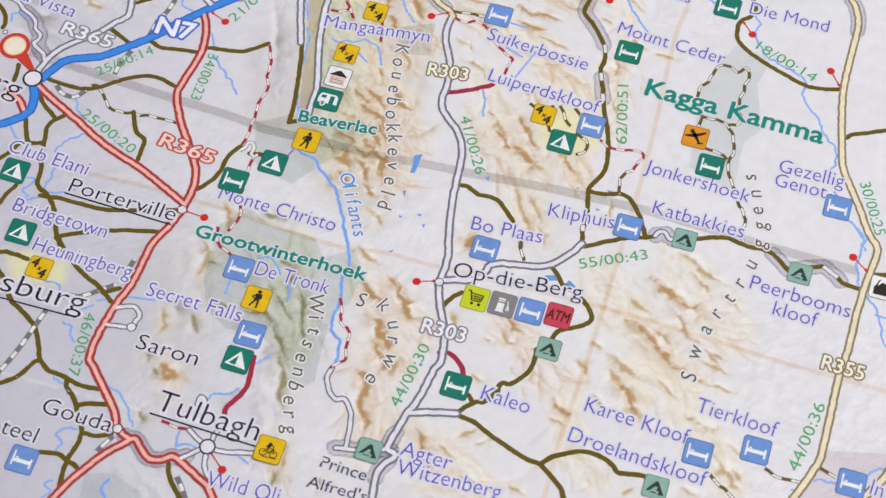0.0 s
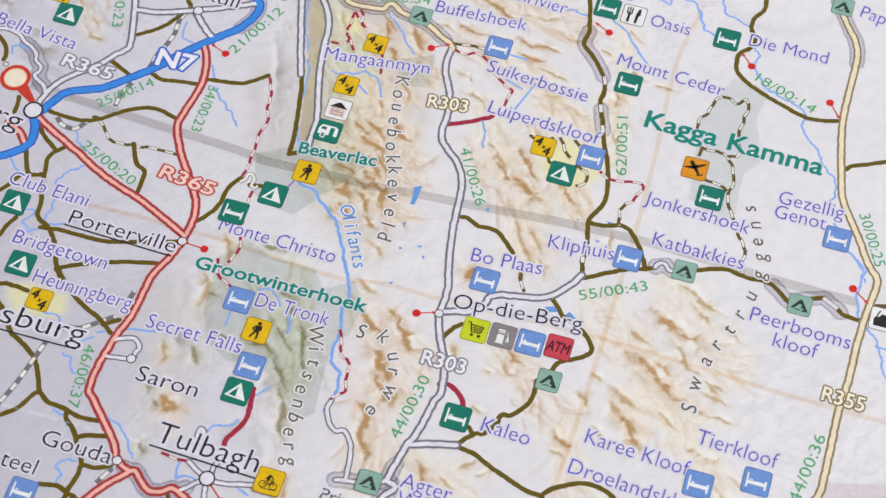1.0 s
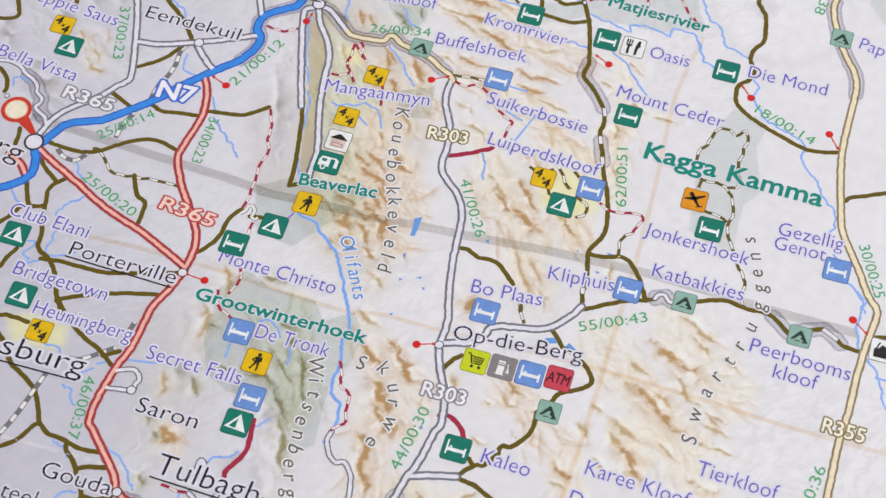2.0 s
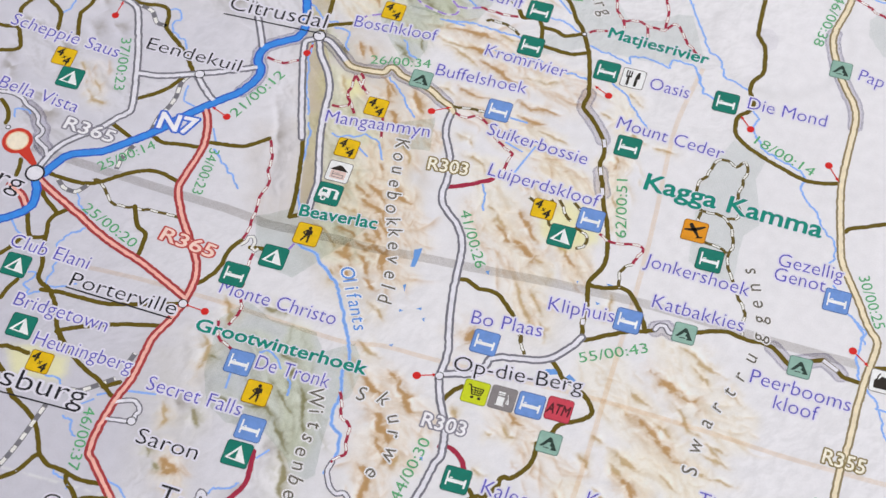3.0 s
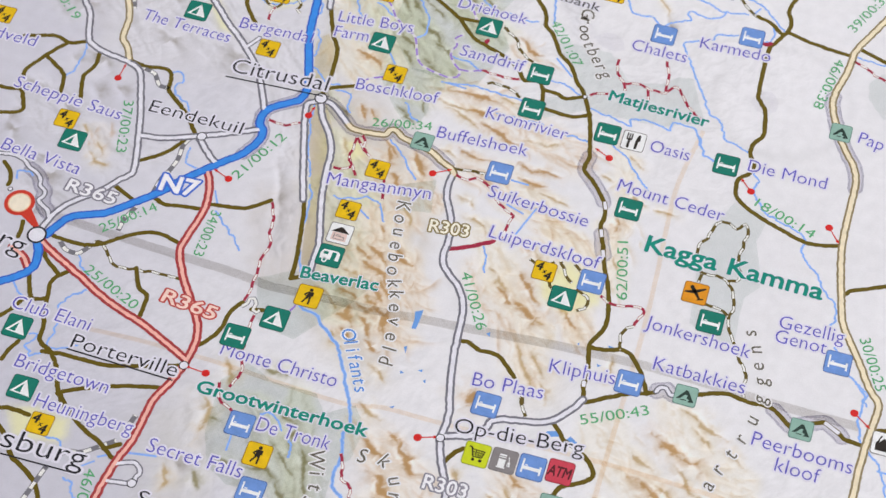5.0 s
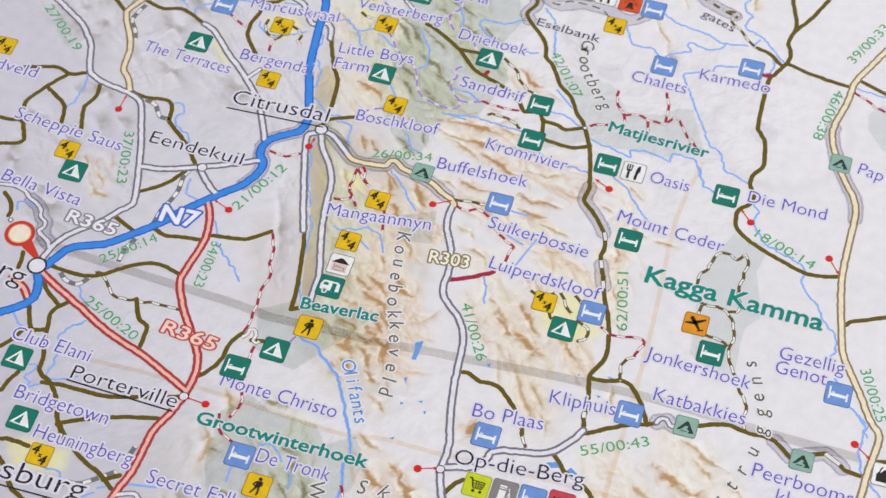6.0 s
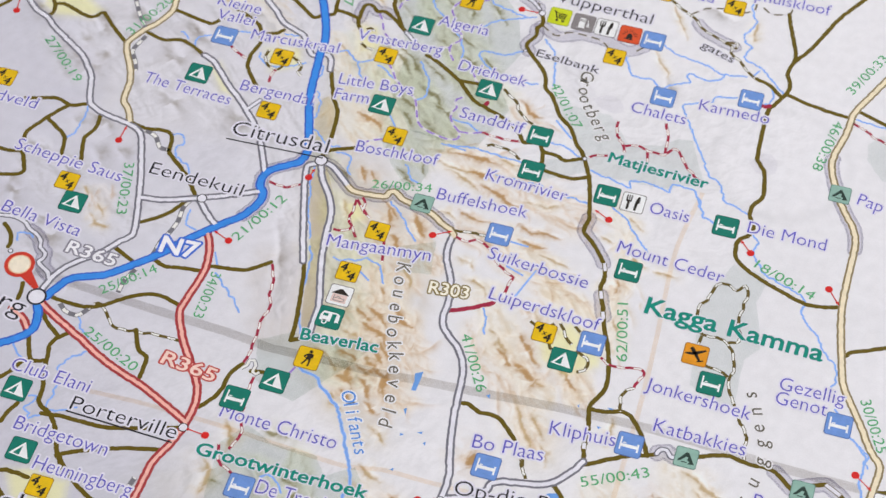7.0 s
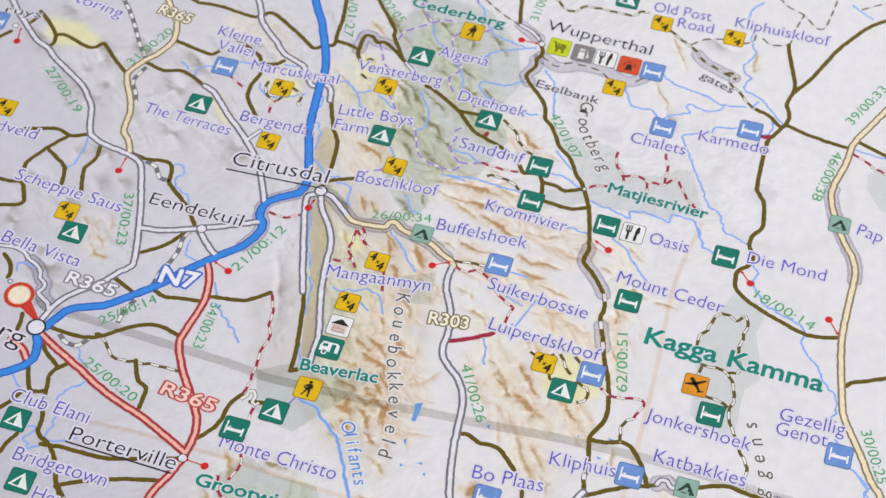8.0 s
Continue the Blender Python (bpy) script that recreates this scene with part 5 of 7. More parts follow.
def symbol(kind, e, n, k=1.0):
    size, plate, edge, layers, words = SYMBOLS[kind]
    h = size / 2 * k
    ob = part(kind + "_symbol", [(e + x, n + y) for x, y in rounded(h, h * 0.24)], [tuple(range(24))], ink(*edge), 0.122, None, words)
    part("plate", [(e + x, n + y) for x, y in rounded(h - 0.11, h * 0.2)], [tuple(range(24))], ink(*plate), 0.134, ob)
    for i, (shapes, colour) in enumerate(layers):
        v, f = [], []
        for s in shapes:
            s = s if sum(a[0] * b[1] - b[0] * a[1] for a, b in zip(s, s[1:] + s[:1])) > 0 else s[::-1]
            f.append(tuple(range(len(v), len(v) + len(s))))
            v += [(e + x * h * 0.92, n + y * h * 0.92) for x, y in s]
        part("pictogram", v, f, ink(*colour), 0.147 + 0.012 * i, ob)
    if kind == "four_by_four":
        v, f = [], []
        for ch, x, y, s in (("4", -0.84, 0.0, 1.24), ("x", -0.16, -0.2, 0.65), ("4", 0.02, -0.82, 1.24)):
            a, b = set_type(ch, (e + x * h, n + y * h), 0.0, s * h, s * h, 0.028, 0.16)
            f += [tuple(q + len(v) for q in face) for face in b]
            v += a
        part("pictogram", v, f, ink(*BLACK), 0.147, ob, "dark figures 4x4")
    if kind == "cash":
        part("pictogram", *set_type("ATM", (e - 0.92 * h, n - 0.42 * h), 0.0, 0.85 * h, 1.25 * h, 0.026, 0.1), ink("cash_dark", (84, 34, 40)), 0.147, ob, "dark letters ATM")


# ---- what is printed: areas, then lines, symbols and lettering ----
area("hill_reserve", [(-17.96, -14.45), (-13.72, -11.98), (-11.00, -11.90), (-4.81, -10.50), (-2.63, -10.49), (-4.99, -14.65), (-6.61, -16.76), (-8.16, -19.01), (-10.34, -22.05), (-12.65, -21.60), (-16.23, -20.27)])
area("reserve", [(37.15, 2.54), (36.77, 7.08), (37.59, 11.11), (39.62, 15.38), (43.74, 14.87), (44.32, 13.13), (43.63, 10.07), (45.01, 5.82), (45.57, 3.05), (43.97, 0.94), (43.93, -1.77), (44.18, -6.56), (40.83, -6.43), (37.90, -4.92), (37.67, -1.85)])
area("hill_reserve", [(-17.22, -30.31), (-14.63, -26.92), (-10.97, -28.60), (-4.85, -28.74), (-3.11, -31.20), (0.46, -28.85), (2.41, -32.06), (2.16, -36.28), (0.44, -37.78), (0.70, -41.60), (1.33, -47.77), (-0.66, -49.54), (-2.57, -46.58), (-6.23, -44.09), (-11.41, -44.03), (-14.71, -42.17), (-16.58, -37.76)])
area("hill_reserve", [(-18.92, 48.64), (-16.09, 56.75), (-6.09, 56.08), (-0.34, 50.64), (2.05, 43.24), (0.05, 37.57), (3.19, 32.43), (0.56, 24.13), (-3.69, 24.45), (-9.28, 24.91), (-14.20, 31.08), (-13.79, 38.50)])
area("reserve", [(9.37, 35.93), (17.33, 35.80), (21.06, 31.33), (25.53, 32.46), (27.55, 34.34), (29.53, 34.61), (32.71, 27.50), (27.25, 25.04), (21.64, 24.90), (16.75, 24.99), (11.06, 21.84), (10.48, 25.52), (15.49, 26.71)])
area("hill_reserve", [(-13.13, 22.80), (-8.92, 25.03), (-4.17, 25.49), (-3.55, 22.81), (-5.10, 21.16), (-4.59, 18.26), (-5.29, 15.73), (-6.98, 15.22), (-9.75, 18.12), (-11.60, 20.39)])
area("hill_reserve", [(-4.50, 5.27), (-0.02, 7.41), (0.83, 2.01), (-3.46, 1.20)])
area("reserve", [(53.35, 41.00), (55.01, 43.10), (58.16, 43.50), (59.40, 35.50), (56.31, 35.09), (53.86, 37.99)])
area("valley", [(-22.29, 27.55), (-20.18, 24.35), (-18.94, 16.71), (-15.18, 9.06), (-13.76, 1.52), (-11.81, -6.55), (-11.56, -12.53), (-12.63, -12.85), (-14.72, -4.58), (-16.75, 3.58), (-19.33, 9.85), (-20.59, 15.16), (-19.55, 16.52), (-21.69, 19.59), (-23.49, 25.54)])
area("pinkzone", [(62.03, -38.93), (71.68, -36.64), (72.90, -43.37), (60.84, -47.00)])
area("lake", [(3.42, -13.48), (4.40, -12.92), (4.40, -14.17), (4.28, -15.99), (3.69, -16.07), (3.68, -14.56)])
area("lake", [(3.62, -19.00), (3.99, -18.71), (4.13, -19.89)])
area("lake", [(13.18, -14.02), (13.63, -13.71), (13.74, -14.38)])
area("lake", [(6.32, -21.83), (6.96, -21.47), (6.94, -21.90)])
area("lake", [(7.44, -23.04), (7.74, -22.78), (7.86, -23.42)])
area("lake", [(4.26, -22.45), (4.77, -22.64), (4.34, -22.94)])
area("lake", [(28.58, -11.24), (29.50, -11.32), (29.07, -11.71)])
area("lake", [(27.94, -14.31), (28.57, -14.46), (28.20, -14.75)])
area("lake", [(24.85, -12.10), (25.08, -11.86), (25.07, -12.39)])
area("lake", [(23.79, -26.30), (24.52, -25.50), (25.67, -25.15), (26.33, -25.71), (24.86, -26.23)])
area("lake", [(27.00, -26.01), (27.41, -25.38), (28.47, -26.06), (27.87, -26.57)])
area("lake", [(4.50, -27.89), (5.06, -27.55), (4.98, -28.00)])
area("lake", [(12.82, -41.79), (13.17, -41.53), (13.35, -42.11)])
area("pan", [(38.08, 32.94), (39.00, 35.10), (40.54, 35.46), (41.81, 33.96), (41.76, 32.18), (40.58, 31.30), (39.16, 31.60)])
area("pan", [(14.15, 37.94), (15.88, 39.33), (17.99, 38.87), (18.98, 36.88), (17.90, 36.24), (15.82, 36.59)])
area("reserve", [(-20.88, -66.97), (-17.67, -66.00), (-13.58, -67.32), (-12.42, -69.41), (-20.05, -71.70)])
road("national_road", [(-33.52, 53.37), (-31.41, 49.10), (-30.09, 47.08), (-27.68, 41.86), (-26.70, 39.23), (-26.22, 37.06), (-26.07, 34.82), (-25.74, 32.08), (-24.96, 27.07), (-24.15, 24.24), (-22.20, 18.36), (-21.99, 16.31), (-22.42, 15.13), (-23.39, 14.32), (-24.74, 13.39), (-26.02, 12.28), (-26.49, 10.79), (-26.27, 9.51), (-25.49, 8.51), (-25.31, 7.54), (-25.57, 6.45), (-26.26, 4.92), (-27.35, 3.39), (-28.71, 2.18), (-32.72, -2.01), (-34.91, -4.83), (-37.25, -7.19), (-40.85, -10.40), (-42.89, -11.40), (-44.64, -12.11), (-45.84, -13.15), (-47.42, -16.10), (-48.50, -16.61)])
road("national_road", [(-48.50, -16.61), (-47.26, -19.07), (-46.89, -21.01), (-47.49, -22.39), (-48.90, -23.74), (-51.98, -25.85)])
road("regional_road", [(-30.26, -0.28), (-29.20, -2.63), (-28.66, -4.91), (-28.63, -7.31), (-29.37, -12.29), (-29.17, -13.83), (-28.05, -16.09), (-26.82, -18.03), (-23.82, -22.10), (-22.77, -24.02), (-22.28, -26.08), (-22.50, -29.71), (-23.27, -32.56), (-23.86, -34.03), (-24.43, -35.91), (-24.74, -41.47), (-25.36, -43.73), (-25.76, -45.91), (-26.09, -48.45), (-26.21, -50.90), (-25.94, -52.82), (-25.14, -53.6), (-23.87, -54.91), (-22.05, -56.73), (-20.38, -58.57), (-19.32, -60.34), (-17.48, -61.32), (-16.70, -61.09), (-15.58, -62.12), (-14.17, -62.99), (-12.83, -62.74), (-11.70, -61.94), (-10.47, -62.33), (-6.53, -64.30), (-4.97, -66.06), (-3.80, -67.92)])
road("regional_road", [(-17.20, -61.31), (-18.81, -63.10), (-20.02, -64.60), (-22.16, -68.26), (-23.44, -71.25), (-24.67, -73.47)])
road("regional_road", [(-47.99, -17.03), (-44.56, -18.91), (-40.47, -20.93), (-36.85, -22.86), (-33.04, -24.42), (-29.87, -25.44), (-23.19, -28.53), (-22.53, -29.03)])
road("regional_road", [(-50.93, -19.23), (-49.63, -19.78), (-48.54, -20.57), (-47.82, -21.47)])
road("main_road", [(-19.38, 16.04), (-17.54, 15.55), (-14.29, 12.79)])
road("scenic_road", [(-14.50, 12.94), (-13.58, 12.39), (-11.92, 12.37), (-9.15, 12.70), (-8.64, 13.67), (-7.89, 13.89), (-6.81, 13.09), (-5.71, 12.71), (-2.36, 11.89), (-0.36, 10.68), (1.35, 9.80), (2.00, 8.99)])
road("main_road", [(1.94, 9.18), (1.77, 8.14), (1.80, 6.18), (2.41, 4.41), (3.51, 2.32), (3.90, 1.01), (4.40, -1.69), (4.34, -3.59), (4.79, -5.32), (6.08, -6.78), (7.65, -8.14), (8.83, -10.06), (9.44, -12.13), (10.08, -18.11), (10.68, -21.38), (11.41, -24.57), (11.85, -25.86), (12.07, -28.32), (11.93, -30.29), (12.43, -31.96), (13.14, -33.81), (14.22, -35.93), (14.87, -37.67), (15.29, -40.75), (14.83, -42.09), (14.42, -44.98), (13.99, -47.06), (13.41, -48.47), (12.90, -50.95), (12.59, -52.59), (12.56, -53.70), (13.39, -53.92), (13.72, -54.37), (12.78, -55.61), (12.30, -57.27), (12.73, -60.16), (13.30, -62.15)])
road("main_road", [(13.50, -48.46), (15.95, -47.64), (19.12, -46.84)])
road("minor_road", [(2.89, -45.44), (2.67, -46.53), (3.03, -47.61), (3.76, -48.73), (4.65, -49.24), (5.48, -48.92), (6.46, -49.71), (7.23, -51.42), (7.75, -54.95)])
road("minor_road", [(6.59, -55.30), (9.67, -54.75), (10.96, -54.37), (12.44, -53.69)])
road("main_road", [(11.99, -30.02), (13.32, -29.54), (15.37, -29.00), (16.62, -28.21), (17.14, -26.97), (17.35, -26.15), (18.78, -25.47), (21.58, -24.96), (23.64, -24.43), (25.19, -23.37), (27.10, -20.85), (27.58, -19.86)])
road("main_road", [(-78.76, 40.47), (-74.93, 36.09), (-72.51, 33.80), (-69.49, 31.12), (-67.19, 30.04), (-65.08, 28.33), (-59.52, 24.81), (-57.87, 23.03), (-56.48, 21.20), (-55.59, 18.68), (-54.76, 16.72), (-52.98, 15.61), (-50.57, 15.03), (-48.24, 14.64), (-46.19, 13.85), (-45.22, 12.54), (-43.70, 8.76), (-42.35, 5.00), (-40.16, -2.45), (-40.58, -4.06), (-41.69, -5.39), (-42.99, -7.25), (-45.37, -9.43), (-47.01, -11.38), (-47.95, -13.39), (-48.37, -15.81)])
road("minor_road", [(-60.29, -5.61), (-58.84, -5.44), (-57.06, -5.18), (-55.20, -5.53), (-53.90, -6.49), (-52.87, -6.94), (-51.69, -7.92), (-51.32, -8.92), (-50.35, -9.60), (-50.21, -10.43), (-50.61, -11.21), (-49.63, -11.92), (-48.64, -12.49), (-48.21, -13.31)])
road("scenic_road", [(-55.01, 46.33), (-52.22, 42.28), (-50.72, 40.32), (-49.91, 37.57), (-50.10, 35.75), (-51.08, 33.69), (-52.54, 31.74), (-53.55, 29.81), (-53.93, 28.55), (-53.10, 26.73), (-51.67, 24.32), (-50.73, 21.80), (-50.54, 19.63), (-50.10, 18.11), (-48.88, 16.84), (-48.01, 15.14)])
road("main_road", [(-41.35, 2.95), (-38.17, 3.39), (-33.29, 5.26), (-30.20, 6.59), (-26.09, 8.54)])
road("main_road", [(-33.45, 4.80), (-31.78, 3.07), (-30.52, 1.94), (-29.69, 1.49)])
road("main_road", [(-41.82, 50.28), (-39.59, 46.66), (-38.72, 44.51), (-36.96, 42.64), (-34.98, 40.86), (-33.18, 39.05), (-29.88, 37.71), (-28.69, 36.33), (-27.49, 34.63), (-26.95, 34.33)])
road("main_road", [(-42.24, 29.75), (-40.31, 28.85), (-36.40, 24.98), (-35.18, 24.01), (-33.58, 22.51), (-30.77, 19.55), (-29.13, 17.36), (-26.58, 12.21)])
road("minor_road", [(-32.75, 21.89), (-31.54, 24.01)])
road("main_road", [(-19.66, 15.65), (-20.74, 15.11), (-21.11, 14.27), (-19.85, 9.69), (-17.78, 3.27), (-16.35, -0.83)])
road("main_road", [(-19.37, 15.52), (-18.41, 13.21), (-16.86, 11.10), (-15.86, 9.36), (-15.24, 7.53), (-14.74, 3.68), (-13.89, -0.48), (-12.32, -5.76), (-11.95, -7.54), (-11.72, -11.84)])
road("main_road", [(-25.67, 34.94), (-24.89, 34.95), (-24.14, 34.03), (-23.74, 32.34)])
road("minor_road", [(-25.61, -45.36), (-23.64, -44.54), (-22.66, -44.80), (-22.19, -45.65), (-22.38, -46.18), (-22.38, -47.02)])
road("minor_road", [(-25.76, -47.82), (-23.02, -47.36), (-22.51, -47.21)])
road("minor_road", [(-10.66, -56.42), (-11.18, -54.63), (-11.16, -53.68), (-10.57, -53.90), (-10.39, -54.78)])
road("minor_road", [(-8.13, -59.57), (-9.59, -60.85), (-10.63, -61.92)])
road("minor_road", [(-8.16, -59.89), (-7.47, -62.33), (-5.89, -63.73)])
road("minor_road", [(-7.93, -59.52), (-6.09, -59.65), (-1.83, -58.59)])
road("minor_road", [(-10.94, -58.20), (-8.13, -59.57), (-7.82, -57.87), (-7.30, -56.33)])
road("minor_road", [(-15.28, 42.43), (-13.98, 41.32), (-12.29, 40.09)])
road("minor_road", [(-1.08, 54.57), (0.68, 53.91), (2.34, 52.62)])
road("minor_road", [(36.20, -16.07), (36.61, -15.34), (37.34, -15.29), (37.94, -15.97), (38.73, -15.90)])
road("scenic_road", [(55.33, 56.35), (50.78, 46.68), (50.36, 44.38), (50.04, 41.60), (49.33, 38.73), (49.08, 36.55), (49.43, 34.57), (50.32, 32.25), (51.58, 29.57), (52.58, 27.85), (53.72, 26.19), (54.42, 24.41), (54.67, 22.03), (54.72, 12.46), (56.24, 3.71), (56.83, 1.20), (57.75, -0.74), (60.26, -4.78), (61.83, -7.74), (63.34, -9.54), (63.49, -11.19), (62.92, -15.96), (62.74, -18.90), (62.54, -26.22), (62.25, -28.62), (62.27, -39.09), (61.77, -41.66), (60.03, -46.36), (59.08, -48.27)])
road("scenic_road", [(70.84, -37.65), (69.83, -40.59), (68.69, -42.42), (67.37, -44.30)])
road("gravel_road", [(-16.18, -0.87), (-15.47, -3.36), (-14.16, -9.60), (-13.74, -13.32)])
road("gravel_road", [(-13.82, -13.30), (-12.69, -12.72)])
road("gravel_road", [(-19.80, 16.76), (-18.89, 18.30), (-15.74, 19.67)])
road("gravel_road", [(-19.49, 17.59), (-19.55, 20.23), (-19.84, 23.36), (-20.28, 25.40), (-21.66, 27.73), (-23.59, 32.39)])
road("gravel_road", [(-52.08, 46.60), (-49.21, 45.13), (-47.00, 45.30), (-44.70, 45.26), (-42.29, 44.89), (-39.98, 44.74), (-38.83, 45.32), (-37.36, 46.24), (-32.84, 43.64), (-29.37, 41.36), (-28.28, 42.04), (-26.74, 42.74), (-26.63, 43.72), (-26.90, 45.06), (-26.98, 47.42), (-27.31, 49.73), (-28.01, 53.18)])
road("gravel_road", [(-26.63, 43.72), (-24.33, 43.46), (-22.87, 43.07), (-22.89, 44.48), (-22.67, 45.97), (-21.63, 46.04), (-20.64, 45.15), (-19.67, 45.44), (-18.12, 44.73), (-15.62, 42.67)])
road("gravel_road", [(-22.87, 43.07), (-22.60, 41.98), (-21.89, 40.91)])
road("gravel_road", [(-24.68, 55.41), (-19.08, 48.59), (-18.56, 46.96), (-15.82, 42.73)])
road("gravel_road", [(-11.11, 39.07), (-9.12, 38.19), (-5.22, 35.76), (-2.81, 33.38), (-1.74, 32.60), (2.31, 31.08), (4.28, 30.05), (5.69, 28.86), (6.63, 27.54), (7.84, 27.68)])
road("gravel_road", [(-5.22, 35.76), (-2.45, 35.92)])
road("gravel_road", [(9.01, 27.93), (9.84, 26.38), (10.21, 24.39), (10.55, 23.13)])
road("gravel_road", [(9.76, 26.67), (11.87, 26.46), (13.22, 26.02), (15.72, 27.09)])
road("gravel_road", [(10.62, 23.47), (14.78, 23.16), (17.12, 24.17)])
road("gravel_road", [(-2.76, 61.96), (-1.85, 57.35), (-1.25, 54.88)])
road("gravel_road", [(1.78, 53.40), (3.18, 51.10), (3.40, 49.65), (2.97, 48.70), (3.19, 47.26), (2.44, 45.88), (2.41, 45.06), (3.15, 43.91), (5.23, 41.92), (6.58, 40.08), (7.13, 38.01), (8.24, 37.02), (9.64, 34.91), (10.42, 33.51), (11.98, 32.35), (12.98, 31.04), (14.03, 29.22), (15.17, 27.97), (16.80, 24.80), (17.76, 21.99), (18.88, 17.25), (18.72, 15.70), (18.80, 14.73), (20.04, 13.61), (21.46, 12.07), (22.64, 10.48), (23.01, 9.62), (23.35, 8.28), (23.18, 6.79), (23.51, 5.46), (24.34, 3.35), (25.42, -0.05), (26.31, -2.09), (27.19, -5.00), (27.66, -8.44), (26.57, -11.24), (26.40, -12.34), (26.81, -13.96), (27.18, -16.00), (27.11, -17.73), (27.51, -19.31), (27.48, -20.33)])
road("gravel_road", [(26.57, -12.11), (28.40, -12.00), (30.48, -11.38), (31.65, -11.64), (32.63, -12.64), (33.70, -14.04), (35.15, -16.76)])
road("gravel_road", [(27.54, -20.29), (28.66, -19.78), (30.90, -18.43), (32.85, -17.42), (34.89, -16.72), (36.22, -16.15)])
road("gravel_road", [(40.77, -15.21), (43.45, -14.15), (45.20, -13.79), (46.72, -14.10), (48.21, -14.25), (49.63, -14.08), (51.16, -14.47), (53.38, -16.16)])
road("gravel_road", [(55.59, -14.99), (57.47, -14.34)])
road("gravel_road", [(59.29, -15.22), (60.21, -15.95), (62.39, -16.20)])
road("gravel_road", [(35.92, 48.41), (37.87, 47.77), (39.82, 46.25), (40.56, 46.69), (40.76, 48.64), (40.04, 50.66), (40.42, 53.02), (40.44, 54.73), (38.68, 59.97), (38.10, 62.14)])
road("gravel_road", [(40.44, 52.92), (42.15, 55.82), (43.64, 59.13), (45.09, 62.82), (47.03, 66.23), (49.08, 69.22), (52.80, 72.49)])
road("gravel_road", [(40.54, 46.80), (39.36, 44.36), (38.66, 42.51), (38.87, 34.55), (39.54, 33.18), (40.37, 31.86), (40.85, 29.42), (40.94, 27.40), (40.16, 26.15), (39.83, 25.04), (40.04, 23.59), (40.78, 22.31), (40.47, 20.73), (39.50, 19.74), (39.14, 18.84), (39.28, 17.41), (39.85, 16.12), (41.23, 15.08), (43.38, 13.99), (47.92, 12.30), (49.92, 11.77), (51.80, 11.86), (54.40, 12.55)])
road("gravel_road", [(40.54, 46.80), (43.14, 46.04), (46.53, 45.41), (50.01, 45.04)])
road("gravel_road", [(51.20, 46.59), (57.20, 44.50)])
road("gravel_road", [(56.48, 5.32), (57.31, 6.12), (59.05, 6.82), (62.83, 8.68)])
road("gravel_road", [(63.57, -13.68), (67.32, -12.72)])
road("gravel_road", [(24.90, -24.21), (26.09, -25.36), (26.83, -26.22), (27.87, -26.57), (29.13, -27.19), (30.47, -28.18), (31.40, -29.54), (31.26, -30.40), (30.20, -31.28), (28.02, -32.58), (27.37, -34.15)])
road("gravel_road", [(26.08, -35.74), (26.20, -37.47), (25.91, -38.99), (24.38, -41.19), (23.34, -41.27), (23.04, -41.99), (23.01, -42.63), (22.54, -43.47), (21.77, -44.49), (20.79, -44.78), (19.25, -46.80), (21.54, -47.35), (23.98, -48.46), (28.66, -50.11), (30.46, -50.32), (33.46, -52.42), (34.62, -54.15)])
road("gravel_road", [(19.88, -44.12), (20.53, -44.86)])
road("gravel_road", [(30.46, -50.32), (31.52, -49.10), (32.99, -48.12), (34.85, -47.26), (36.22, -47.15), (37.67, -47.40), (38.87, -48.02), (39.72, -48.67), (42.38, -48.24), (43.51, -48.65)])
road("gravel_road", [(13.18, -33.95), (13.58, -32.85), (14.32, -31.64), (15.04, -30.85)])
road("gravel_road", [(10.59, -16.03), (11.47, -15.94), (13.21, -16.73), (14.67, -16.56), (15.91, -16.97), (16.89, -17.80), (18.43, -19.31)])
road("gravel_road", [(-71.26, 36.59), (-69.02, 34.85), (-67.28, 32.97), (-66.76, 31.35), (-67.28, 30.25)])
road("gravel_road", [(-67.19, 32.76), (-65.82, 33.18), (-61.65, 31.94), (-60.44, 32.30), (-59.45, 33.19), (-57.29, 31.25), (-54.17, 28.71)])
road("gravel_road", [(-75.55, 29.31), (-73.84, 31.61)])
road("gravel_road", [(-72.01, 33.71), (-70.76, 35.89)])
road("gravel_road", [(-51.81, 31.49), (-49.04, 30.82), (-46.65, 31.53), (-44.66, 30.98), (-42.24, 29.76)])
road("gravel_road", [(-38.60, 27.11), (-36.90, 25.38), (-35.33, 23.97)])
road("gravel_road", [(-40.82, 39.70), (-36.68, 37.65), (-35.71, 35.96), (-35.23, 34.15), (-35.74, 31.93), (-35.54, 29.72), (-34.25, 27.86), (-32.80, 26.28)])
road("gravel_road", [(-35.71, 35.96), (-33.55, 36.84), (-32.69, 37.68)])
road("gravel_road", [(-64.02, 14.72), (-59.73, 16.00), (-57.28, 15.42), (-55.03, 16.31)])
road("gravel_road", [(-57.28, 15.42), (-58.72, 13.67), (-61.19, 9.36), (-61.09, 7.57)])
road("gravel_road", [(-59.42, 12.27), (-56.13, 10.13), (-55.32, 8.45), (-54.98, 6.65)])
road("gravel_road", [(-64.61, 5.35), (-62.40, 5.27), (-60.56, 5.61), (-59.51, 4.03), (-58.89, 2.64), (-59.52, 1.73), (-62.54, 0.82)])
road("gravel_road", [(-52.43, 14.90), (-52.16, 12.60), (-52.97, 10.43), (-52.47, 8.24), (-51.63, 5.86)])
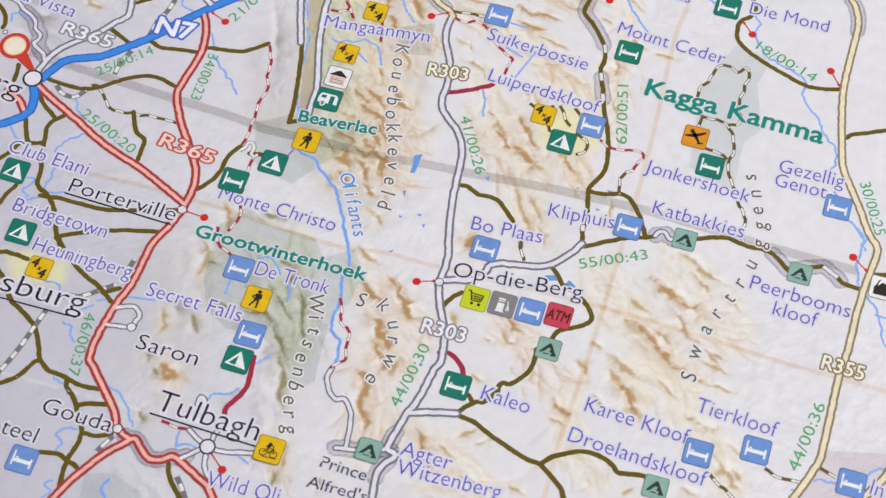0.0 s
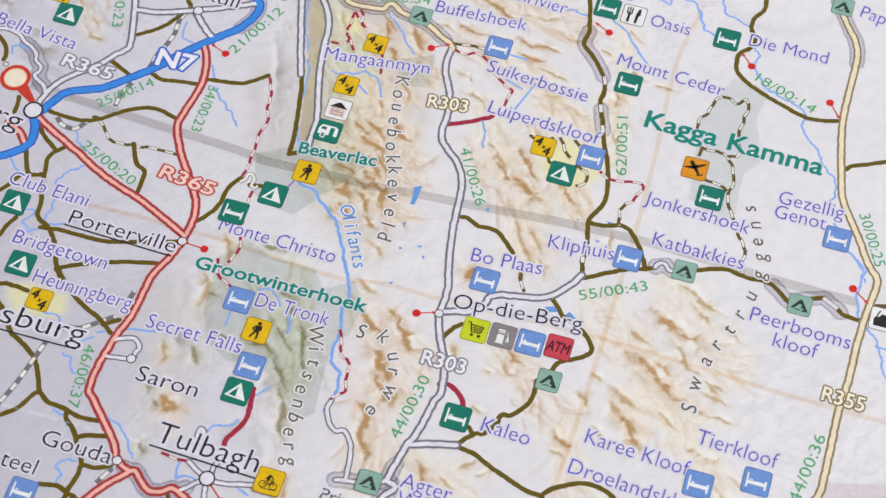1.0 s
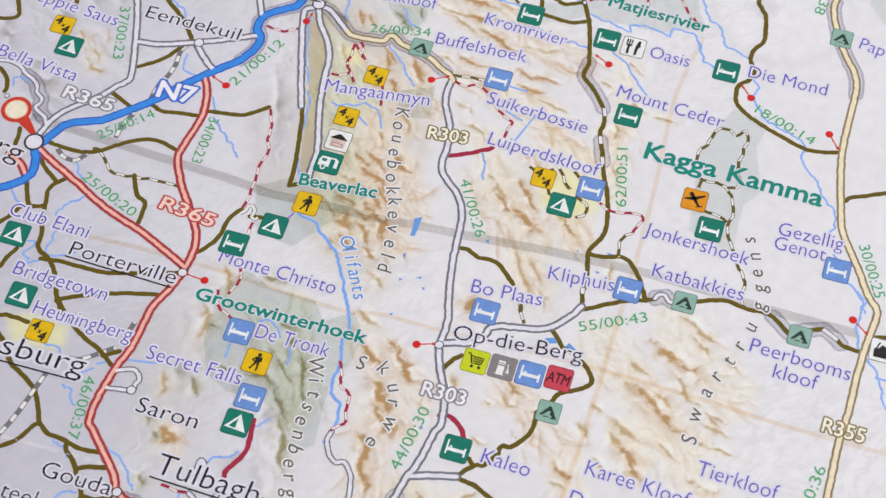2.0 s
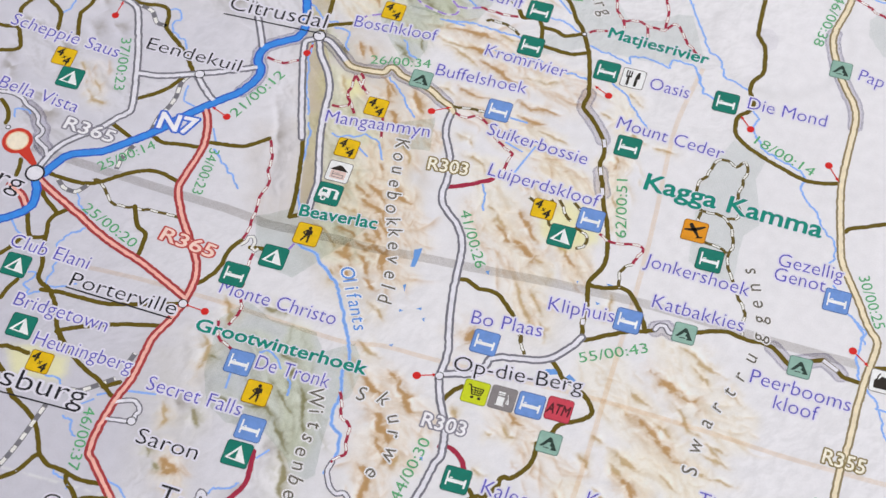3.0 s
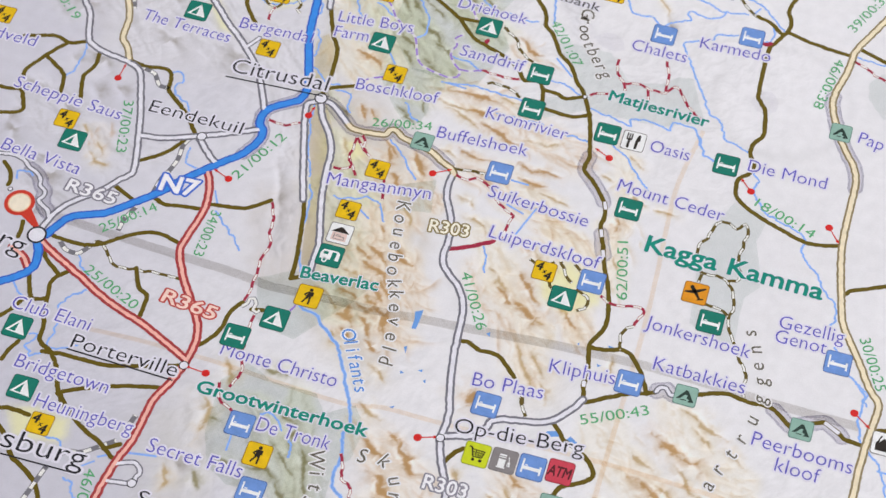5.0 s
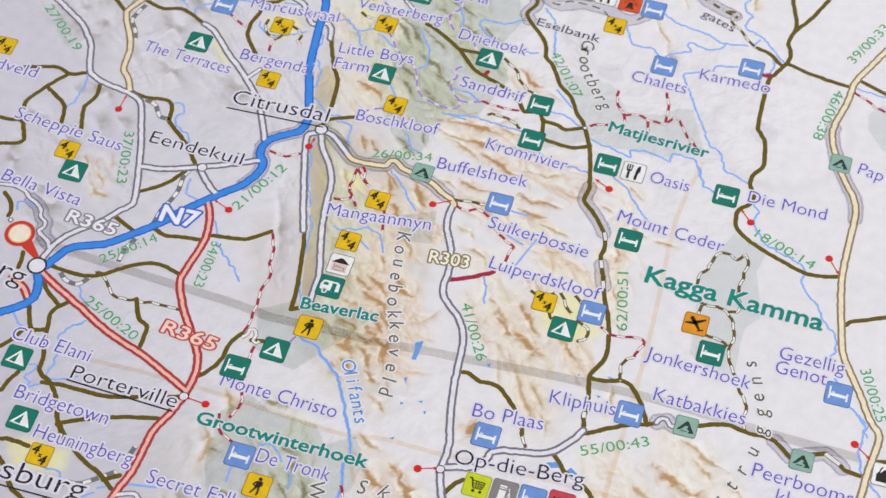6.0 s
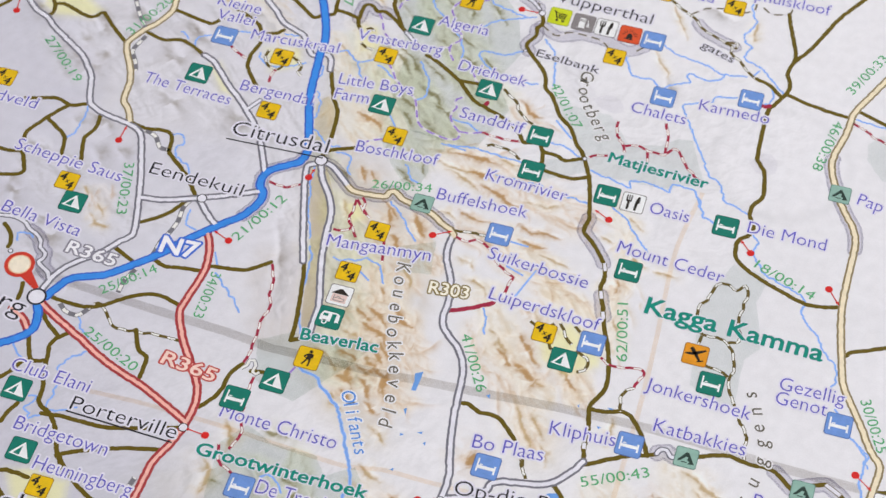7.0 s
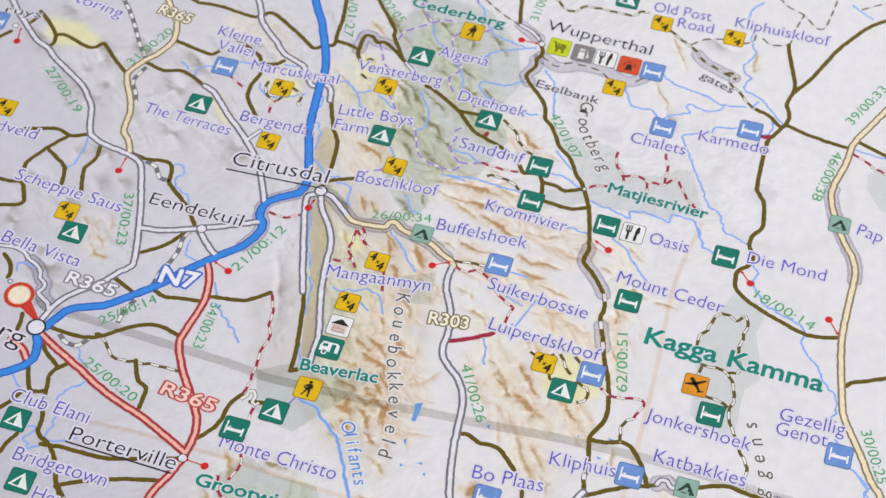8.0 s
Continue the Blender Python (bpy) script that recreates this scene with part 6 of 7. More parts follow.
road("gravel_road", [(-47.47, 14.87), (-45.15, 14.49), (-42.73, 14.89), (-41.43, 14.42), (-40.79, 12.80), (-40.45, 11.31), (-36.71, 8.25), (-34.18, 5.20)])
road("gravel_road", [(-35.25, 3.86), (-36.63, 1.62), (-38.14, 0.16), (-40.08, -1.22)])
road("gravel_road", [(-41.88, -5.93), (-38.35, -7.51)])
road("gravel_road", [(-35.49, -6.46), (-34.05, -7.00), (-31.75, -6.61), (-29.25, -6.34)])
road("gravel_road", [(-28.20, -5.25), (-23.59, -4.55), (-22.26, -3.76), (-20.46, -2.25)])
road("gravel_road", [(-47.06, -15.99), (-44.10, -16.23), (-41.69, -16.17), (-39.60, -15.36), (-37.78, -13.87), (-35.89, -12.54), (-33.79, -11.72), (-32.18, -11.71), (-29.66, -12.38)])
road("gravel_road", [(-47.16, -17.81), (-45.89, -19.59), (-44.10, -20.91), (-43.32, -21.60), (-43.78, -23.11), (-43.26, -25.23), (-42.88, -27.37), (-42.01, -29.34), (-41.81, -31.05), (-41.26, -31.94), (-39.78, -32.64), (-38.25, -34.35), (-36.26, -38.03), (-34.77, -39.69)])
road("gravel_road", [(-42.07, -20.57), (-43.25, -21.76)])
road("gravel_road", [(-46.95, -22.68), (-45.31, -25.85), (-43.33, -25.43)])
road("gravel_road", [(-45.31, -25.85), (-46.36, -26.71), (-47.20, -28.40), (-48.46, -30.03)])
road("gravel_road", [(-33.82, -17.64), (-32.88, -19.57), (-32.24, -20.56), (-30.99, -21.10), (-30.71, -22.37), (-30.65, -25.05)])
road("gravel_road", [(-40.65, -32.98), (-37.81, -32.66), (-34.69, -32.67), (-30.95, -32.33), (-23.02, -29.95)])
road("gravel_road", [(-36.40, -38.07), (-34.72, -37.14), (-31.80, -35.84), (-28.44, -34.66), (-24.96, -33.79), (-23.67, -33.57)])
road("gravel_road", [(-44.18, -32.47), (-44.91, -34.00), (-45.15, -35.55)])
road("gravel_road", [(-51.18, -15.03), (-50.90, -16.38), (-50.81, -17.49)])
road("gravel_road", [(-57.60, -6.67), (-56.26, -7.77), (-55.60, -9.06), (-55.58, -10.04)])
road("gravel_road", [(-21.72, -26.34), (-20.95, -25.32), (-20.23, -24.14), (-19.79, -22.85), (-19.74, -21.32), (-19.35, -19.86), (-18.55, -18.63)])
road("gravel_road", [(-17.14, -19.29), (-15.53, -18.99)])
road("gravel_road", [(-36.88, -37.08), (-35.63, -38.59), (-33.59, -40.35), (-30.96, -42.09), (-28.65, -43.06), (-26.36, -44.61)])
road("gravel_road", [(-26.03, -42.61), (-27.75, -43.79)])
road("gravel_road", [(-43.12, -42.37), (-41.41, -41.86), (-38.64, -42.04)])
road("gravel_road", [(-41.86, -44.36), (-40.13, -45.68), (-38.34, -48.04), (-36.36, -49.09), (-34.25, -50.49), (-32.80, -52.48), (-31.76, -54.56), (-30.17, -55.67), (-28.23, -55.87)])
road("gravel_road", [(-35.70, -59.41), (-33.48, -57.64), (-32.27, -55.21), (-31.6, -54.75)])
road("gravel_road", [(-28.23, -55.87), (-25.84, -56.45), (-23.12, -56.26)])
road("gravel_road", [(-27.50, -56.00), (-27.20, -57.09), (-26.12, -57.95), (-25.15, -59.07), (-24.67, -60.24), (-23.74, -61.12), (-23.19, -62.11)])
road("gravel_road", [(-25.15, -59.07), (-23.60, -58.36), (-21.45, -57.88)])
road("gravel_road", [(-23.19, -62.11), (-21.38, -62.11), (-19.74, -61.31)])
road("gravel_road", [(-23.11, -62.32), (-23.15, -64.02), (-23.51, -65.80), (-23.39, -67.88), (-22.67, -71.39)])
road("gravel_road", [(-27.07, -65.96), (-25.05, -65.58), (-23.84, -65.90), (-22.14, -66.52)])
road("gravel_road", [(-11.84, -62.89), (-11.07, -64.55), (-8.54, -67.14)])
road("link_road", [(14.75, -39.62), (15.92, -39.43), (17.00, -39.90), (17.98, -40.80), (18.50, -41.82)])
road("link_road", [(-7.61, -55.27), (-7.65, -53.96), (-6.30, -51.05), (-6.80, -46.75)])
road("link_road", [(4.76, -2.90), (7.32, -1.76), (8.63, -0.89), (9.85, -0.24), (10.20, 0.43)])
road("link_road", [(-0.16, 32.96), (-0.37, 32.24)])
road("railway", [(-61.38, 43.82), (-58.35, 40.45), (-56.22, 37.48), (-54.29, 34.50), (-52.43, 32.13)])
road("railway", [(-51.73, 30.83), (-52.34, 29.03), (-52.60, 27.46), (-51.37, 25.55), (-50.76, 24.04)])
road("railway", [(-45.27, 14.13), (-43.50, 13.59), (-42.13, 11.87), (-40.64, 11.79)])
road("railway", [(-34.26, 5.18), (-35.12, 3.09), (-34.99, 0.61), (-35.40, -1.51), (-35.98, -3.17), (-36.20, -5.70)])
road("railway", [(-37.53, -8.53), (-38.28, -10.68), (-38.38, -12.81)])
road("railway", [(-45.18, -16.56), (-43.92, -17.59), (-42.24, -17.74), (-41.41, -16.84), (-40.86, -15.83)])
road("railway", [(-36.07, -58.38), (-34.86, -54.30), (-33.61, -48.10)])
road("railway", [(-32.71, -46.10), (-31.88, -45.36), (-30.14, -45.00), (-26.69, -42.30)])
road("railway", [(-25.92, -39.48), (-25.66, -38.22)])
road("railway", [(-20.62, -64.02), (-19.43, -61.52)])
road("railway", [(-10.36, -64.18), (-9.41, -65.17), (-8.28, -66.69)])
road("four_track", [(-40.75, -15.51), (-39.85, -15.15), (-38.18, -16.81), (-36.42, -18.14), (-30.28, -17.50), (-28.28, -17.54), (-27.23, -17.78)])
road("four_track", [(36.56, 5.61), (36.46, 7.45), (37.24, 8.44), (37.74, 10.39), (38.31, 11.71), (39.58, 11.90), (40.85, 11.33), (41.64, 12.33), (42.42, 11.13), (42.19, 9.64), (41.98, 5.84), (42.80, 4.42), (42.38, 3.19), (41.35, 2.70)])
road("four_track", [(37.32, 3.52), (38.04, 2.99), (39.89, 3.18), (41.10, 2.81), (42.08, 1.73), (42.88, -0.29), (43.09, -1.31), (42.62, -2.61), (42.97, -4.29), (44.10, -6.15), (44.78, -7.69), (46.62, -10.59), (46.47, -12.34), (47.07, -13.86)])
road("four_track", [(39.01, -1.45), (41.74, -1.98), (42.62, -2.61)])
road("four_track", [(37.90, 2.95), (37.74, 1.62)])
road("four_track", [(30.29, -11.52), (29.92, -9.09), (30.41, -8.05), (31.19, -7.55)])
road("four_track", [(18.72, -19.82), (19.84, -21.19), (20.47, -22.68)])
road("four_track", [(19.94, -21.72), (20.41, -22.86), (21.25, -24.30)])
road("four_track", [(1.72, 9.91), (3.80, 10.23), (6.03, 10.31)])
road("four_track", [(1.36, 35.95), (3.40, 34.69), (4.58, 32.85), (5.93, 31.62), (7.12, 30.90)])
road("four_track", [(1.86, 25.37), (2.57, 25.79), (5.13, 25.50), (7.11, 24.30)])
road("four_track", [(15.60, -1.33), (17.59, -2.40)])
road("four_track", [(18.41, -0.86), (19.37, -1.87)])
road("four_track", [(19.55, -0.52), (20.29, -1.59), (20.66, -2.40), (21.70, -3.47)])
road("four_track", [(18.75, -3.89), (19.24, -4.85), (19.82, -5.03)])
road("four_track", [(22.49, -4.14), (24.37, -4.94), (24.44, -6.72), (23.43, -7.21)])
road("four_track", [(21.50, -0.30), (22.89, -1.55)])
road("four_track", [(-33.54, 33.39), (-33.57, 32.01), (-32.62, 30.59), (-31.15, 30.13), (-30.58, 30.98)])
road("four_track", [(-30.01, 33.08), (-28.46, 32.41), (-27.87, 31.45), (-28.25, 30.55), (-27.49, 30.11)])
road("four_track", [(-20.94, 38.54), (-20.06, 38.00), (-18.97, 37.87)])
road("four_track", [(1.42, 62.60), (3.26, 60.70), (4.87, 59.60), (6.15, 59.74), (7.14, 61.01), (9.27, 61.28), (14.52, 61.28), (15.53, 62.55), (17.05, 62.40)])
road("four_track", [(20.45, 60.06), (22.50, 58.65), (23.95, 57.91), (25.52, 56.62), (26.63, 55.44), (31.30, 53.37), (31.29, 52.22), (33.09, 50.83), (34.71, 49.06), (36.10, 48.36)])
road("four_track", [(30.33, 54.00), (31.99, 54.15), (31.79, 53.06)])
road("footpath", [(24.11, 57.96), (26.12, 59.74), (28.54, 60.46)])
road("footpath", [(31.30, 60.34), (32.90, 61.29), (33.07, 63.00)])
road("footpath", [(34.14, 62.37), (35.61, 61.40), (38.02, 62.12), (38.37, 63.40), (38.59, 65.84), (39.18, 68.66)])
road("footpath", [(34.95, 71.40), (36.55, 69.81), (39.16, 68.77), (41.43, 66.69), (42.64, 67.05), (43.25, 70.84), (43.62, 74.61)])
road("footpath", [(47.28, 72.29), (52.25, 75.97)])
road("footpath", [(3.62, 49.48), (4.87, 48.69), (6.14, 48.14), (7.96, 49.38), (12.31, 49.18), (14.19, 47.79)])
road("footpath", [(17.99, 48.59), (19.00, 49.69)])
road("footpath", [(-7.55, 58.08), (-4.30, 56.01), (-1.55, 54.67)])
road("red_track", [(-20.33, -2.40), (-19.25, -4.49), (-18.91, -6.78), (-18.13, -9.39), (-18.45, -11.36), (-18.22, -15.90), (-18.46, -18.87)])
road("red_track", [(-16.38, -19.87), (-16.55, -22.59), (-16.16, -24.67), (-16.07, -25.96), (-15.22, -27.86), (-15.27, -29.17), (-15.92, -30.90)])
road("red_track", [(-25.42, 10.60), (-22.82, 10.34), (-20.80, 11.46)])
road("red_track", [(-12.65, 11.34), (-12.57, 9.34), (-12.63, 7.81), (-11.88, 6.53), (-12.90, 5.43), (-14.16, 5.55)])
road("red_track", [(-12.15, 11.80), (-11.38, 10.71), (-11.30, 9.72), (-9.88, 8.63)])
road("red_track", [(-12.65, 11.34), (-10.86, 9.14)])
road("red_track", [(-12.54, 7.53), (-11.51, 6.14), (-10.94, 4.92)])
road("red_track", [(-7.00, 5.51), (-6.08, 2.16)])
road("red_track", [(1.94, 9.18), (3.46, 8.65), (5.31, 9.20), (6.62, 8.81), (8.16, 7.60), (8.91, 6.36), (10.38, 5.35), (11.58, 4.75), (11.29, 3.51), (11.05, 0.49)])
road("red_track", [(18.58, 35.09), (19.04, 32.86), (20.29, 31.10), (20.88, 29.69)])
road("red_track", [(20.34, 30.90), (22.48, 31.54), (24.08, 30.96), (26.28, 30.99), (27.57, 32.43), (29.80, 29.74), (31.11, 28.57), (32.42, 27.72)])
road("red_track", [(25.30, 36.67), (26.10, 33.90), (26.33, 31.11)])
road("red_track", [(23.86, 30.90), (24.27, 29.13)])
road("red_track", [(16.28, 27.47), (17.15, 28.25), (18.72, 28.51)])
road("red_track", [(0.64, 27.56), (2.97, 27.29), (5.05, 27.28), (6.78, 27.90)])
road("red_track", [(50.54, 44.33), (52.55, 43.43), (54.33, 42.36), (57.74, 41.05)])
road("red_track", [(31.19, -7.55), (31.37, -6.43), (32.02, -5.35), (31.68, -4.55), (29.96, -4.62), (27.81, -5.08), (25.88, -4.31)])
road("red_track", [(-31.45, 27.58), (-31.60, 29.21), (-31.38, 30.06)])
road("red_track", [(-39.68, 33.05), (-37.80, 31.55), (-36.19, 31.00)])
road("red_track", [(0.70, -35.90), (1.47, -37.31), (1.88, -39.23), (2.93, -39.72), (3.56, -40.74), (3.57, -42.34), (4.05, -43.79), (3.12, -44.71), (2.88, -45.49)])
road("red_track", [(-17.22, -30.74), (-16.85, -32.34), (-15.95, -33.35), (-14.78, -33.85), (-14.07, -34.32)])
road("red_track", [(-14.63, -58.00), (-12.34, -58.31), (-10.41, -58.27)])
road("trail", [(-12.20, -18.08), (-11.78, -17.05)])
road("river", [(-12.43, -12.51), (-13.36, -10.76), (-14.25, -8.22), (-14.93, -5.59), (-15.10, -3.25), (-15.42, -1.42), (-15.44, 0.04), (-16.35, 1.72)])
road("river", [(-16.66, 3.11), (-18.69, 8.01), (-19.04, 10.45), (-19.75, 11.78), (-20.04, 14.80)])
road("river", [(-25.04, 30.05), (-24.60, 31.31), (-24.90, 32.68), (-25.73, 33.57)])
road("river", [(-23.05, 23.27), (-23.02, 25.68), (-24.19, 28.08)])
road("river", [(-22.45, 21.29), (-20.76, 20.08), (-19.54, 18.96), (-17.94, 19.22)])
road("river", [(-17.97, 18.05), (-15.90, 18.14), (-15.49, 15.65), (-14.74, 15.14)])
road("river", [(-8.07, 11.90), (-6.51, 10.85), (-5.20, 9.53), (-4.33, 8.30), (-2.74, 6.59)])
road("river", [(-12.38, 0.76), (-10.97, 0.89), (-8.13, 2.03), (-6.29, 1.32), (-4.79, -1.12)])
road("river", [(-8.62, -0.15), (-6.92, -1.18)])
road("river", [(-23.63, 36.13), (-22.44, 36.48), (-20.51, 35.13), (-19.05, 35.45), (-18.37, 36.00)])
road("river", [(-20.51, 35.13), (-19.42, 32.86), (-17.81, 31.10)])
road("river", [(-17.08, 35.25), (-15.17, 34.13), (-13.51, 32.95)])
road("river", [(-11.55, 37.70), (-10.24, 35.94), (-9.11, 33.38), (-9.06, 31.29), (-9.92, 30.48)])
road("river", [(-14.00, 51.07), (-13.14, 49.41), (-12.19, 48.04), (-10.61, 46.86)])
road("river", [(-12.82, 26.77), (-11.67, 25.27)])
road("river", [(-7.99, 18.94), (-6.49, 16.79), (-5.29, 16.11)])
road("river", [(9.78, 10.34), (11.99, 10.12)])
road("river", [(10.28, 6.29), (12.71, 5.47)])
road("river", [(14.19, 6.69), (12.44, 1.67)])
road("river", [(9.11, -1.22), (9.97, -2.83), (9.91, -3.97), (10.46, -5.09)])
road("river", [(-26.90, -6.11), (-25.24, -7.73), (-23.51, -9.11), (-21.68, -11.02)])
road("river", [(-54.87, 15.92), (-54.54, 13.51), (-54.65, 11.32), (-55.39, 9.60)])
road("river", [(-41.31, 14.57), (-39.93, 14.77), (-39.18, 13.50), (-39.91, 12.54), (-39.21, 10.95), (-37.44, 10.12), (-36.51, 8.83)])
road("river", [(-28.30, -2.84), (-26.94, -5.35)])
road("river", [(-34.20, 2.86), (-33.70, 0.49), (-32.17, -0.25)])
road("river", [(-42.09, -17.51), (-40.92, -19.49), (-39.47, -20.44)])
road("river", [(-38.79, -22.62), (-39.44, -23.36), (-40.39, -23.92), (-41.22, -25.70), (-41.05, -26.82)])
road("river", [(-40.43, -28.42), (-40.65, -29.38), (-40.10, -30.10), (-40.60, -31.13), (-40.36, -32.20), (-38.22, -31.73), (-36.65, -30.82)])
road("river", [(-48.91, -23.73), (-47.29, -25.53), (-46.23, -26.12)])
road("river", [(-43.24, -31.04), (-42.30, -31.02), (-42.72, -32.20), (-43.25, -32.80), (-42.21, -33.36), (-41.87, -34.13), (-40.47, -32.84)])
road("river", [(-54.79, -8.81), (-55.23, -7.46), (-53.78, -7.32), (-52.77, -7.71)])
road("river", [(-47.26, 33.09), (-46.26, 32.81), (-45.58, 32.20)])
road("river", [(-44.26, 31.10), (-44.38, 32.56), (-42.66, 33.89)])
road("river", [(-38.86, 35.61), (-37.18, 35.87)])
road("river", [(-32.28, 37.00), (-30.97, 37.04), (-30.17, 37.28)])
road("river", [(-34.63, 32.50), (-34.02, 31.31), (-32.62, 30.59), (-29.79, 31.22), (-27.67, 32.64)])
road("river", [(26.65, 40.55), (29.19, 41.75), (30.72, 42.32), (31.07, 43.41), (32.51, 43.62), (34.07, 44.09)])
road("river", [(26.65, 40.55), (31.86, 31.40), (32.92, 29.11), (34.49, 28.55), (35.50, 26.79), (35.91, 25.59), (40.04, 24.00)])
road("river", [(21.79, 50.87), (23.66, 49.71), (25.88, 49.24), (28.47, 48.88), (30.78, 47.89), (34.46, 48.20)])
road("river", [(23.56, 43.16), (24.93, 44.12), (26.81, 45.02), (26.19, 45.95), (26.86, 46.71), (29.11, 45.93), (31.00, 46.83), (31.57, 48.12)])
road("river", [(33.13, 69.63), (31.72, 68.00), (31.37, 65.48), (31.67, 64.01)])
road("river", [(32.51, 62.83), (32.96, 60.60), (33.76, 58.73), (32.78, 56.46), (32.95, 54.78), (34.08, 54.20), (33.39, 52.63), (33.77, 51.60), (36.06, 50.59), (37.56, 49.35), (39.14, 47.60), (40.32, 46.62)])
road("river", [(16.90, 47.12), (18.14, 44.44), (19.57, 43.74), (21.21, 43.90), (22.70, 42.90)])
road("river", [(35.93, 49.99), (35.25, 48.44)])
road("river", [(-8.78, 57.71), (-7.47, 56.27), (-4.98, 52.21), (-2.96, 51.27), (0.77, 50.39)])
road("river", [(-5.03, 46.31), (-3.03, 48.43), (2.38, 50.87)])
road("river", [(2.14, 43.84), (-0.03, 42.39), (-3.41, 42.18), (-3.66, 40.97), (-2.26, 39.68), (-0.31, 38.24)])
road("river", [(4.74, 46.92), (6.50, 45.15), (7.50, 42.04), (8.01, 38.83)])
road("river", [(1.02, 38.64), (4.11, 38.22), (5.82, 38.18)])
road("river", [(-4.11, 28.62), (-1.50, 28.32), (0.47, 27.30)])
road("river", [(-3.40, 24.00), (-0.35, 24.39), (2.98, 24.33), (5.54, 24.04), (8.98, 23.50)])
road("river", [(9.18, 28.83), (12.63, 28.27), (14.96, 27.18)])
road("river", [(10.25, 32.59), (12.96, 30.18)])
road("river", [(4.84, 20.70), (8.12, 20.65), (11.32, 20.88)])
road("river", [(14.78, 20.07), (17.31, 19.61), (18.13, 19.55)])
road("river", [(17.05, 25.40), (22.82, 24.02), (22.74, 25.03), (24.72, 25.52), (26.83, 25.12), (28.46, 24.99), (28.57, 26.26), (31.69, 25.96), (32.95, 23.48), (33.89, 22.05)])
road("river", [(21.68, 19.80), (23.07, 19.01), (24.04, 18.30), (26.30, 15.49), (27.91, 14.01)])
road("river", [(40.84, 20.84), (41.87, 19.96), (41.51, 18.67), (42.03, 17.26), (43.05, 15.63), (44.83, 14.43), (49.36, 12.74), (49.86, 10.07), (50.90, 8.52), (52.26, 7.26), (53.68, 4.76), (55.40, 3.46), (55.99, 0.95), (55.26, -0.33), (55.67, -1.36)])
road("river", [(31.45, 26.18), (32.66, 24.79), (33.36, 22.73), (34.19, 21.85), (35.54, 21.35)])
road("river", [(56.59, -3.28), (57.19, -3.79)])
road("river", [(59.10, -6.85), (61.70, -8.62), (61.63, -9.49), (62.10, -10.61)])
road("river", [(37.43, 43.78), (38.55, 44.33), (38.97, 45.56), (38.54, 46.87)])
road("river", [(51.10, 44.83), (53.53, 44.80), (57.23, 44.30)])
road("river", [(45.90, 72.85), (47.36, 71.83), (49.24, 70.82)])
road("river", [(60.34, -7.70), (61.55, -9.22), (61.45, -11.80), (61.68, -14.25), (62.38, -16.12), (63.63, -17.15), (64.75, -18.29), (65.83, -20.41), (66.56, -22.61), (68.21, -24.11)])
road("river", [(64.89, -19.07), (67.76, -19.43)])
road("river", [(-10.75, -33.49), (-9.78, -33.03), (-8.43, -33.64), (-7.42, -35.01)])
road("river", [(-6.62, -35.61), (-5.62, -36.55), (-5.38, -38.30)])
road("river", [(-13.19, -37.16), (-13.04, -39.61)])
road("river", [(-6.11, -47.48), (-5.12, -46.16)])
road("river", [(-25.02, -43.63), (-21.18, -42.88)])
road("river", [(-35.59, -44.15), (-33.45, -44.34), (-32.70, -45.93)])
road("river", [(-29.90, -47.39), (-28.34, -45.69)])
road("river", [(-27.82, -45.12), (-26.98, -44.38)])
road("river", [(-31.02, -48.87), (-29.72, -49.29), (-29.38, -50.64), (-28.55, -51.20)])
road("river", [(-22.55, -55.46), (-20.28, -56.58), (-18.62, -58.03), (-17.59, -59.74)])
road("river", [(-29.02, -55.90), (-28.89, -56.58), (-27.40, -57.15), (-26.70, -57.96)])
road("river", [(-25.38, -65.67), (-24.91, -64.16), (-25.97, -63.33), (-25.47, -62.42), (-24.04, -61.83)])
road("river", [(-24.54, -71.21), (-24.04, -70.16), (-24.95, -69.69), (-24.08, -68.83)])
road("river", [(-11.96, -58.35), (-11.76, -60.44), (-10.67, -59.88), (-9.25, -60.22)])
road("river", [(-4.73, -59.47), (-2.76, -60.39)])
road("river", [(-10.65, -54.08), (-9.65, -52.84), (-8.06, -52.20), (-7.15, -51.30)])
road("river", [(67.68, -40.63), (69.14, -39.44), (71.36, -38.62)])
road("river", [(62.04, -43.00), (62.99, -42.64), (64.68, -42.65)])
road("river", [(59.72, -44.89), (60.69, -44.68)])
road("large_river", [(-11.19, -16.96), (-9.85, -17.46), (-8.60, -17.71), (-7.54, -19.00), (-5.05, -20.90), (-3.97, -22.32), (0.09, -30.23), (0.16, -33.15), (0.88, -36.01), (0.88, -37.32), (0.63, -38.79), (1.25, -40.63), (2.67, -41.81), (3.01, -43.71), (2.96, -45.31), (2.37, -46.99)])
road("buffer", [(-20.47, 16.77), (-21.73, 15.56), (-25.61, 12.30), (-26.42, 10.61), (-26.21, 9.33), (-25.40, 8.24), (-25.58, 6.45), (-26.84, 4.25)])
road("buffer", [(-18.46, 15.80), (-16.31, 14.36), (-14.55, 12.82), (-13.11, 12.23), (-9.21, 12.89), (-8.26, 13.78), (-6.66, 13.14), (-4.13, 12.37), (-1.84, 11.54), (0.57, 10.26)])
road("buffer", [(48.99, 37.06), (49.66, 34.64), (50.79, 31.37), (52.80, 27.92), (54.26, 24.86), (54.52, 22.47)])
road("buffer", [(18.88, 17.25), (18.83, 15.24), (20.38, 13.22), (22.20, 11.32), (22.79, 10.52)])
